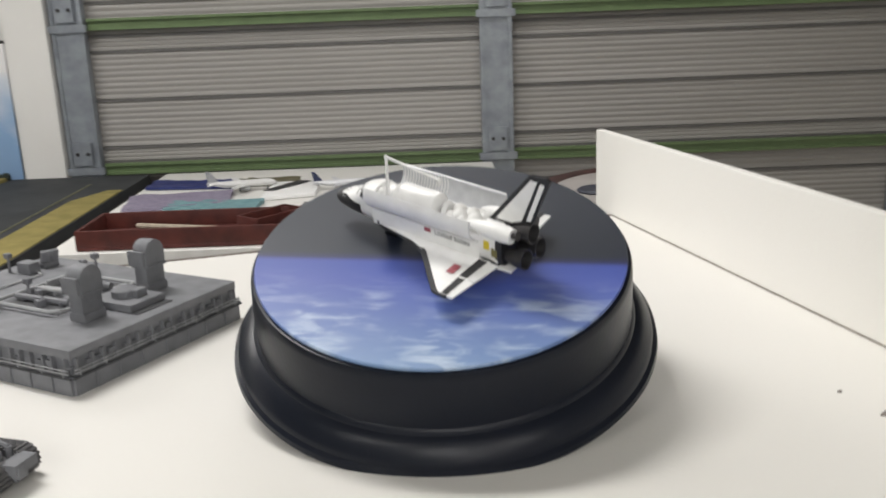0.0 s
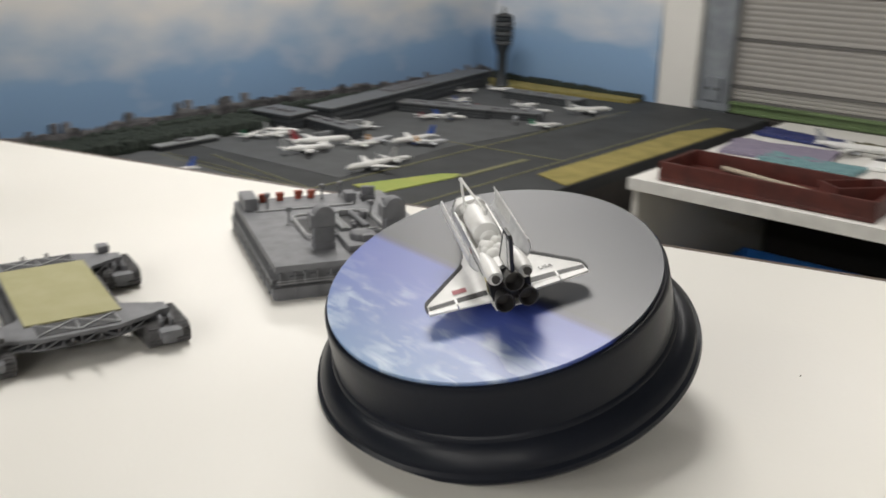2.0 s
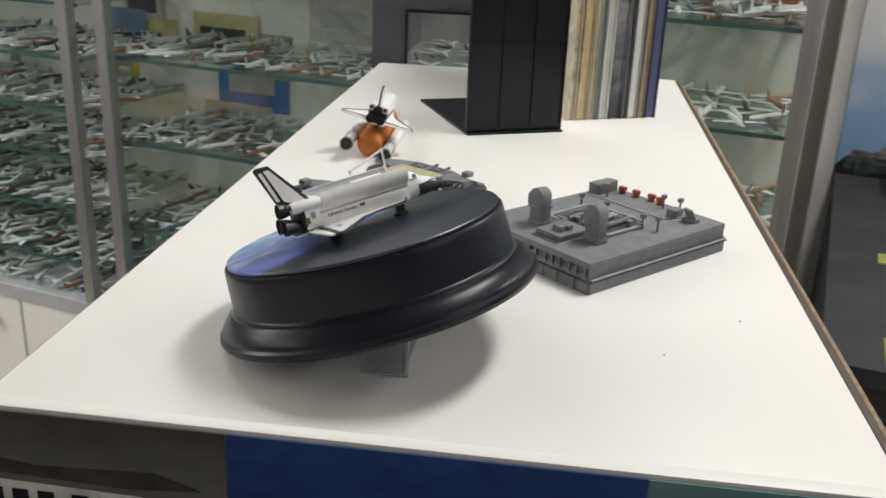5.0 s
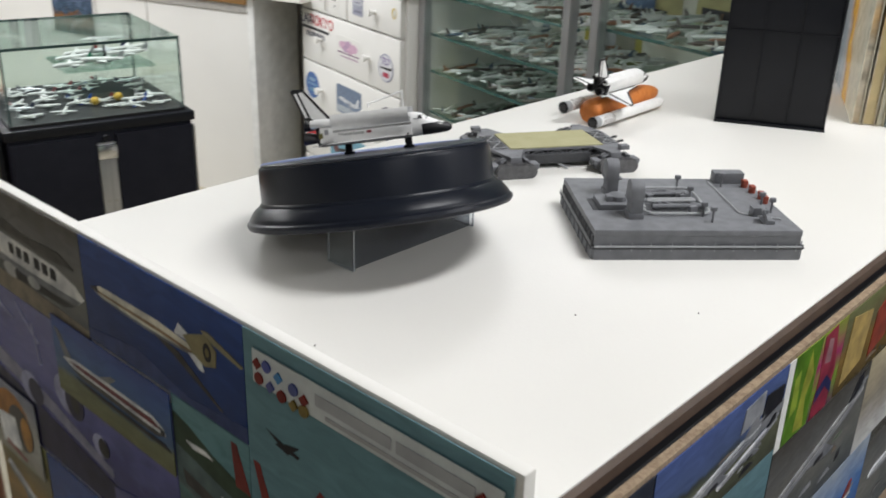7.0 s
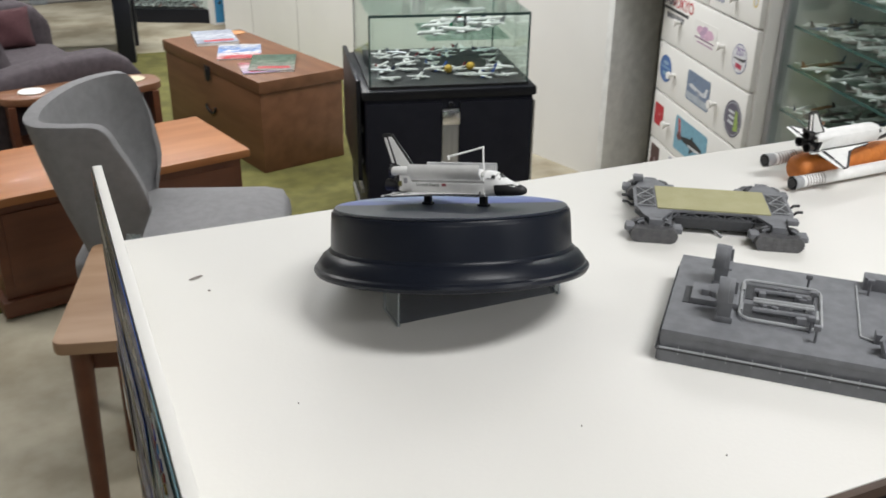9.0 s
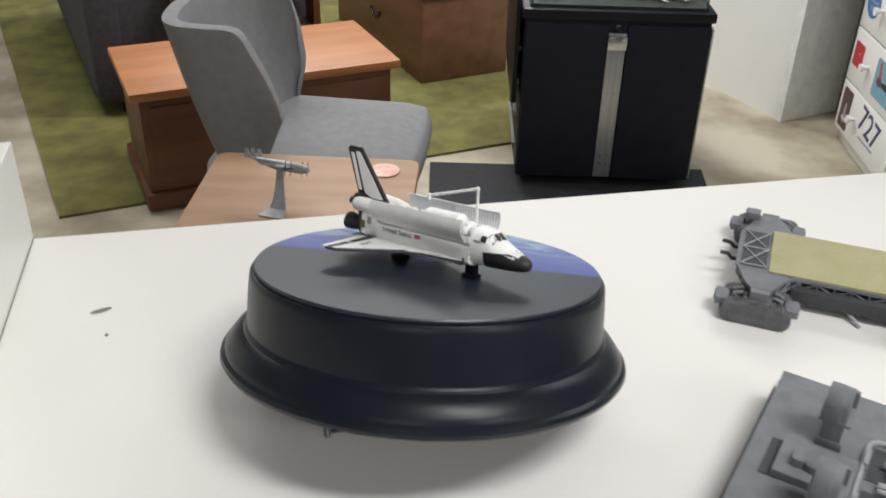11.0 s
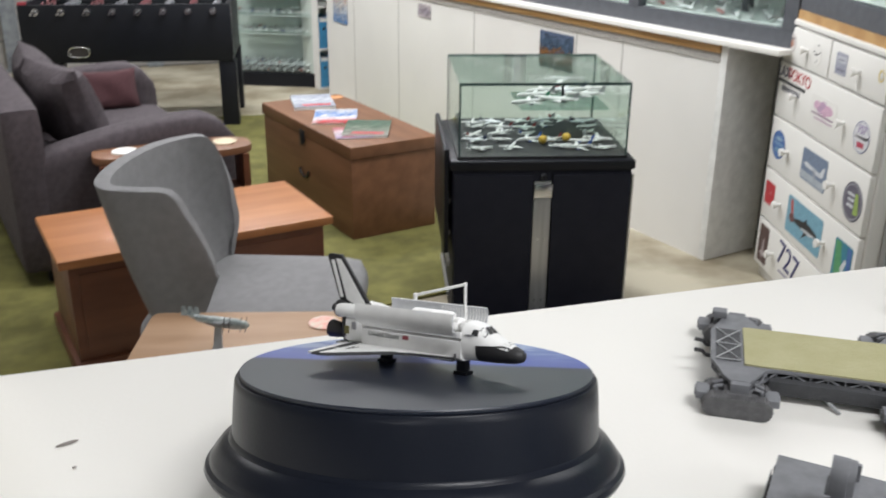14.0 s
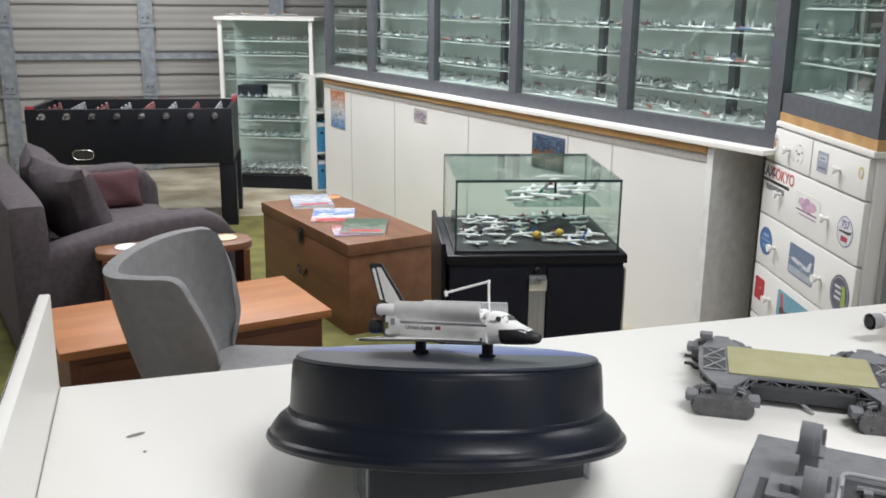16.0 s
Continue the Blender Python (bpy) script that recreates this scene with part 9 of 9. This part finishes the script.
sticker(0.515, 2, 0.52, 0.108, 0.058, "rect", tone(0.16, 0.21, 0.30), "blue photograph sticker of a white airliner", [(tone(0.40, 0.44, 0.48), bar(-0.95, -0.9, 0.95, -0.45)), (INKW, [(-0.85, 0.05), (-0.6, 0.18), (0.55, -0.02), (0.85, -0.1), (0.5, -0.24), (-0.6, -0.10)]), (INKW, [(0.5, 0.0), (0.72, 0.45), (0.85, 0.45), (0.78, -0.05)]), (tone(0.30, 0.33, 0.38), [(-0.15, 0.0), (0.10, -0.55), (0.28, -0.58), (0.15, -0.06)])])
sticker(0.885, 2, 0.45, 0.070, 0.066, "round", tone(0.10, 0.10, 0.13), "dark round sticker with white letters and a green fin", [(tone(0.30, 0.30, 0.33), oval(0, 0, 0.92, 0.92, 24)), (tone(0.11, 0.10, 0.14), oval(0, 0, 0.84, 0.84, 24)), (INKW, bar(-0.55, 0.28, 0.15, 0.42)), (INKW, bar(-0.45, 0.0, 0.15, 0.14)), (INKW, bar(-0.5, -0.30, 0.15, -0.16)), (tone(0.30, 0.42, 0.10), [(0.2, -0.6), (0.25, 0.55), (0.5, 0.5), (0.7, -0.5)])])
sticker(0.100, 3, 0.55, 0.048, 0.046, "rect", tone(0.46, 0.03, 0.04), "red square sticker with a small pale mark", [(tone(0.55, 0.25, 0.25), [(0.0, 0.1), (0.4, 0.3), (0.2, -0.1)])])
sticker(0.500, 3, 0.50, 0.158, 0.070, "rect", tone(0.17, 0.36, 0.46), "pale blue sticker with a leaping black whale", [(tone(0.48, 0.08, 0.06), [(-0.85, 0.85), (-0.72, 0.85), (-0.58, -0.05), (-0.72, -0.1)]), (tone(0.13, 0.05, 0.05), oval(-0.68, -0.12, 0.16, 0.24)), (BLACKM, [(-0.55, -0.05), (-0.2, 0.12), (0.3, 0.22), (0.72, 0.05), (0.8, -0.15), (0.35, -0.34), (-0.1, -0.30), (-0.5, -0.22)]), (INKW, [(-0.15, -0.20), (0.5, -0.14), (0.76, -0.16), (0.35, -0.32), (-0.05, -0.28)]), (BLACKM, [(0.02, 0.16), (0.12, 0.42), (0.22, 0.18)]), (BLACKM, [(0.1, -0.30), (0.0, -0.72), (0.26, -0.34)])])
sticker(0.885, 3, 0.42, 0.066, 0.075, "rect", tone(0.03, 0.20, 0.28), "teal sticker with green and white bands", [(tone(0.08, 0.30, 0.12), [(-0.9, 0.9), (-0.3, 0.9), (0.2, -0.9), (-0.7, -0.9)]), (INKW, [(-0.1, -0.2), (0.3, 0.3), (0.5, 0.2), (0.1, -0.6)]), (tone(0.05, 0.12, 0.34), [(0.4, 0.9), (0.9, 0.9), (0.9, -0.2), (0.6, -0.3)])])
sticker(0.105, 4, 0.50, 0.048, 0.078, "rect", tone(0.09, 0.05, 0.045), "dark brown picture sticker on the lowest drawer", [(tone(0.36, 0.30, 0.30), [(-0.1, 0.3), (0.2, 0.3), (0.3, -0.7), (-0.3, -0.7)]), (tone(0.55, 0.50, 0.50), bar(-0.5, -0.55, 0.5, -0.42))])
sv = sticker(0.400, 4, 0.30, 0.075, 0.004, "rect", tone(0.30, 0.28, 0.38), "large dark blue numeral sticker")
text_part("lettering", "727", 0.135, pose(0.0, 0.062, 0.0005, 0, 0, -6), INKN, sv)
sticker(0.800, 4, 0.50, 0.098, 0.032, "rect", tone(0.05, 0.045, 0.04), "black and amber strip sticker on the lowest drawer", [(tone(0.48, 0.30, 0.08), bar(-0.9, 0.0, -0.2, 0.8)), (tone(0.35, 0.20, 0.06), bar(0.0, -0.6, 0.8, 0.2))])
# glazed cabinet on top of the chest
cc = empty("glazed_top_cabinet", ROOM, "grey framed glazed cabinet standing on the white chest", "display cabinet")
slab("pine_base", UF - 0.46, V0 - 0.01, -0.2235, UF + 0.004, V1 + 0.01, -0.190, PINEWOOD, cc)
slab("bottom_rail", UF - 0.045, V0, -0.1895, UF, V1, -0.118, CABGREY, cc)
slab("top_rail", UF - 0.045, V0, 0.86, UF, V1, 0.93, CABGREY, cc)
for v in (V0, V1 - 0.06):
    slab("frame_post", UF - 0.046, v, -0.1175, UF + 0.001, v + 0.06, 0.8595, CABGREY, cc)
slab("cabinet_back", UF - 0.45, V0, -0.1895, UF - 0.44, V1, 0.92, CABBACK, cc)
# this unseen roof is glass too, to let light down onto the models
slab("cabinet_roof", UF - 0.45, V0, 0.9305, UF, V1, 0.95, GLASS, cc).visible_shadow = False
slab("cabinet_floor", UF - 0.439, V0 + 0.008, -0.1895, UF - 0.0455, V1 - 0.008, -0.1165, CABBACK, cc)
for v in (V0 + 0.001, V1 - 0.007):
    slab("end_pane", UF - 0.439, v, -0.1895, UF - 0.047, v + 0.006, 0.92, GLASS, cc).visible_shadow = False
g = slab("window_pane", UF - 0.022, V0 + 0.0605, -0.1175, UF - 0.018, V1 - 0.0605, 0.8595, GLASS, cc)
g.visible_shadow = False
spots = []
for z in (-0.116, 0.0, 0.09, 0.20, 0.33, 0.47, 0.62):
    if z > -0.1:
        g = slab("glass_shelf", UF - 0.439, V0 + 0.008, z - 0.006, UF - 0.06, V1 - 0.008, z, SHELFG, cc)
        g.visible_shadow = False
        slab("shelf_front_edge", UF - 0.0598, V0 + 0.008, z - 0.0062, UF - 0.0565, V1 - 0.008, z + 0.0002, tone(0.68, 0.72, 0.70, 0.3), cc)
    for i in range(8):
        for j in range(3):
            spots.append((UF - 0.12 - 0.11 * j, V0 + 0.07 + i * 0.105, z + 0.0003, 30 + 50 * rng.random()))
airliner_rows("shelved_airliners", ROOM, spots, 0.115, "rows of small model airliners above the chest")

# ---------------------------------------------------------------- aluminium glass cabinets along the west side
PEGB = mat("pale_cabinet_lining", (0.70, 0.69, 0.63), 0.6, color2=(0.62, 0.60, 0.53), scale=4)
GU, GV0, GV1 = -1.45, -2.425, 0.16
ga = empty("glass_cabinet", ROOM, "long aluminium framed glass cabinet with crowded model shelves", "display cabinet")
slab("drawer_base", GU - 0.44, GV0, LAID, GU - 0.004, GV1, -0.945, PAINTW, ga, "white drawer base")
slab("base_rail", GU - 0.44, GV0, -0.9445, GU + 0.002, GV1, -0.905, TEXTG, ga, "grey metal bottom rail")
slab("back_panel", GU - 0.45, GV0, -0.9045, GU - 0.44, GV1, 1.0, PEGB, ga)
slab("head_rail", GU - 0.44, GV0, 0.96, GU + 0.002, GV1, 1.0, ALU, ga)
for v in (GV0, -1.640, -1.52, 0.13):
    slab("upright", GU - 0.030, v, -0.9045, GU + 0.002, v + 0.032, 0.9595, ALU, ga, "aluminium door post")
for v0, v1 in ((GV0 + 0.033, -1.641), (-1.487, -0.681), (-0.679, 0.129)):
    g = slab("glass_door", GU - 0.010, v0, -0.9045, GU - 0.006, v1, 0.9595, GLASS, ga)
    g.visible_shadow = False
    k = (v0 + v1) / 2
    for f in (0.33, 0.66):
        slab("drawer_line", GU - 0.0036, v0 + (v1 - v0) * f - 0.003, LAID + 0.06, GU - 0.0014, v0 + (v1 - v0) * f + 0.003, -0.95, TEXTG, ga)
for v in (-2.0, -1.2, -0.95, -0.4):
    bm = bmesh.new()
    rod(bm, room(0, 0).inverted() @ room(GU - 0.004, v, -1.02).translation, room(0, 0).inverted() @ room(GU + 0.020, v, -1.02).translation, 0.010, 0.013, 10)
    part("drawer_knob", bm, GREYD, ga)
for v0, v1, zs in ((GV0 + 0.03, -1.60, (-0.80, -0.64, -0.49, -0.36, -0.22, -0.08, 0.10, 0.28, 0.46)), (-1.55, GV1 - 0.03, (-0.66, -0.42, -0.20, 0.005, 0.20, 0.40, 0.60))):
    spots = []
    for z in (-0.9045,) + zs:
        if z > -0.9:
            g = slab("glass_shelf", GU - 0.439, v0, z - 0.006, GU - 0.032, v1, z, SHELFG, ga)
            g.visible_shadow = False
            slab("shelf_front_edge", GU - 0.0318, v0, z - 0.0085, GU - 0.029, v1, z + 0.0002, tone(0.06, 0.12, 0.11, 0.25), ga)
        n = int((v1 - v0) / 0.066)
        for i in range(n):
            for j in range(5):
                if rng.random() < 0.94:
                    spots.append((GU - 0.075 - 0.078 * j, v0 + 0.05 + i * 0.066 + 0.02 * rng.random(), z + 0.0003, -35 + 70 * rng.random() if j % 2 else 145 + 70 * rng.random()))
    airliner_rows("shelved_airliners", ROOM, spots, 0.115, "rows of silver and white model airliners on glass shelves", OLDPLANE)
for k in range(34):
    v, z = -2.3 + 2.35 * rng.random(), -0.86 + 1.2 * rng.random()
    w, h = 0.05 + 0.07 * rng.random(), 0.04 + 0.045 * rng.random()
    c = rng.choice((tone(0.10, 0.11, 0.13), tone(0.45, 0.42, 0.36), tone(0.22, 0.25, 0.30), tone(0.38, 0.14, 0.10), tone(0.60, 0.58, 0.52), tone(0.30, 0.28, 0.22), tone(0.12, 0.20, 0.34), tone(0.48, 0.42, 0.20)))
    pc = empty("display_card", room(GU - 0.4375 + 0.0006 * (k % 9), v, z), "printed picture card at the back of the cabinet", "card", "cards in the cabinet")
    slab("card", 0, -w, -h, 0.0004, w, h, c, pc)
    slab("card_bar", 0.0005, -w * 0.8, -h * 0.7, 0.0008, w * (0.1 + 0.6 * rng.random()), h * 0.1, rng.choice((TEXTG, TEXTD, PAPER)), pc)
for v, z, w, h, c in ((-1.9, -0.32, 0.14, 0.10, tone(0.45, 0.40, 0.06)), (-1.35, -0.30, 0.12, 0.10, tone(0.05, 0.18, 0.45)), (-1.05, -0.10, 0.11, 0.08, tone(0.50, 0.48, 0.42)), (-0.75, -0.32, 0.10, 0.07, tone(0.08, 0.12, 0.26)), (-0.45, -0.08, 0.12, 0.08, tone(0.55, 0.53, 0.48)),
                      (-0.9, -0.56, 0.12, 0.09, tone(0.48, 0.40, 0.32)), (-0.55, -0.53, 0.12, 0.08, tone(0.30, 0.08, 0.07)), (-0.7, 0.10, 0.14, 0.07, tone(0.50, 0.52, 0.52)), (-0.3, -0.30, 0.14, 0.08, tone(0.42, 0.42, 0.20)), (-1.2, -0.55, 0.14, 0.10, tone(0.46, 0.45, 0.42)), (-0.84, -0.53, 0.09, 0.07, tone(0.50, 0.52, 0.05)), (-0.66, -0.55, 0.09, 0.06, tone(0.06, 0.26, 0.10)), (-0.76, -0.78, 0.12, 0.07, tone(0.42, 0.36, 0.16))):
    pc = empty("display_card", room(GU - 0.4385, v, z), "printed picture card at the back of the cabinet", "card", "cards in the cabinet")
    slab("card", 0, -w, -h, 0.002, w, h, c, pc)
    slab("card_bar", 0.0021, -w * 0.7, -h * 0.5, 0.0026, w * 0.6, h * 0.1, TEXTG, pc)

# ---------------------------------------------------------------- far glass cabinet and file shelf in the south
SC = pose(-0.379, -7.341, LAID, 0, 0, 155.8)
sc = empty("tall_glass_cabinet", SC, "tall glass cabinet with white frame and black base", "display cabinet")
SW, SD, STOP = 0.76, 0.40, 1.325
slab("base", 0, 0.0, 0, SW, SD, 0.105, BLACKP, sc)
slab("cabinet_back", 0, SD - 0.012, 0.1055, SW, SD, STOP, CABBACK, sc)
slab("top", -0.02, -0.02, STOP + 0.0005, SW + 0.02, SD + 0.02, STOP + 0.028, PAINTW, sc)
for x in (0.0, SW - 0.03):
    slab("frame_post", x, 0.0, 0.1055, x + 0.03, 0.03, STOP, PAINTW, sc)
g = slab("glass_door", 0.031, 0.008, 0.1055, SW - 0.031, 0.012, STOP, GLASS, sc)
g.visible_shadow = False
for x in (0.001, SW - 0.006):
    slab("side_pane", x, 0.031, 0.1055, x + 0.005, SD - 0.013, STOP, GLASS, sc).visible_shadow = False
spots = []
for z in (0.106, 0.15, 0.41, 0.55, 0.72, 0.87, 1.06, 1.17):
    if z > 0.2:
        g = slab("glass_shelf", 0.007, 0.032, z - 0.006, SW - 0.007, SD - 0.013, z, SHELFG, sc)
        g.visible_shadow = False
        slab("shelf_front_edge", 0.032, 0.0255, z - 0.0075, SW - 0.032, 0.0315, z + 0.0002, tone(0.72, 0.76, 0.74, 0.3), sc)
    for i in range(10):
        for j in range(4):
            spots.append((0.07 + i * 0.066, 0.08 + j * 0.078, z + 0.0003, 80 + 40 * rng.random()))
airliner_rows("shelved_airliners", SC, spots, 0.145, "model airliners on the tall cabinet shelves")
slab("inner_carton", 0.36, 0.10, 0.7205, 0.55, 0.26, 0.83, PAPER, sc)
slab("inner_box", 0.10, 0.12, 0.7205, 0.30, 0.28, 0.81, tone(0.035, 0.045, 0.065), sc)
for k in range(7):
    airliner(SC @ pose(0.08 + k * 0.085, 0.12 + 0.1 * (k % 2), STOP + 0.029, 0, 0, 60 + 40 * rng.random()), 0.13, (1, 2, 4)[k % 3], "standing on the tall cabinet", "airliners on the cabinet top")
fs_ = empty("file_shelf", pose(-1.07, -6.98, LAID, 0, 0, 104.4 + 90), "narrow white shelf unit with blue cardboard files", "shelf")
for x in (-0.01, 0.17):
    slab("upright", x, -0.02, 0, x + 0.012, 0.28, 0.92, PAINTW, fs_)
for z in (0.0, 0.30, 0.62, 0.90):
    slab("shelf_board", 0.0025, -0.02, z, 0.1695, 0.28, z + 0.014, PAINTW, fs_)
for z in (0.0145, 0.3145):
    for x in (0.012, 0.090):
        fb = empty("magazine_file", fs_.matrix_basis @ pose(x, -0.012, z), "sky blue cardboard magazine file with a round hole", "magazine file", "blue files")
        slab("front", 0, 0, 0, 0.072, 0.003, 0.20, CYANP, fb)
        slab("side", 0, 0.0035, 0, 0.003, 0.22, 0.24, CYANP, fb)
        slab("side", 0.069, 0.0035, 0, 0.072, 0.22, 0.24, CYANP, fb)
        bm = bmesh.new()
        rod(bm, (0.036, -0.0008, 0.15), (0.036, -0.0002, 0.15), 0.012, 0.012, 14)
        part("finger_hole", bm, DARKW, fb)
        slab("paper_filling", 0.006, 0.006, 0.003, 0.066, 0.21, 0.225, PAPER, fb)
for ob in [o for o in scene.objects if o not in NORTHERN and o.parent is None]:
    ob.matrix_basis = SOUTH @ ob.matrix_basis
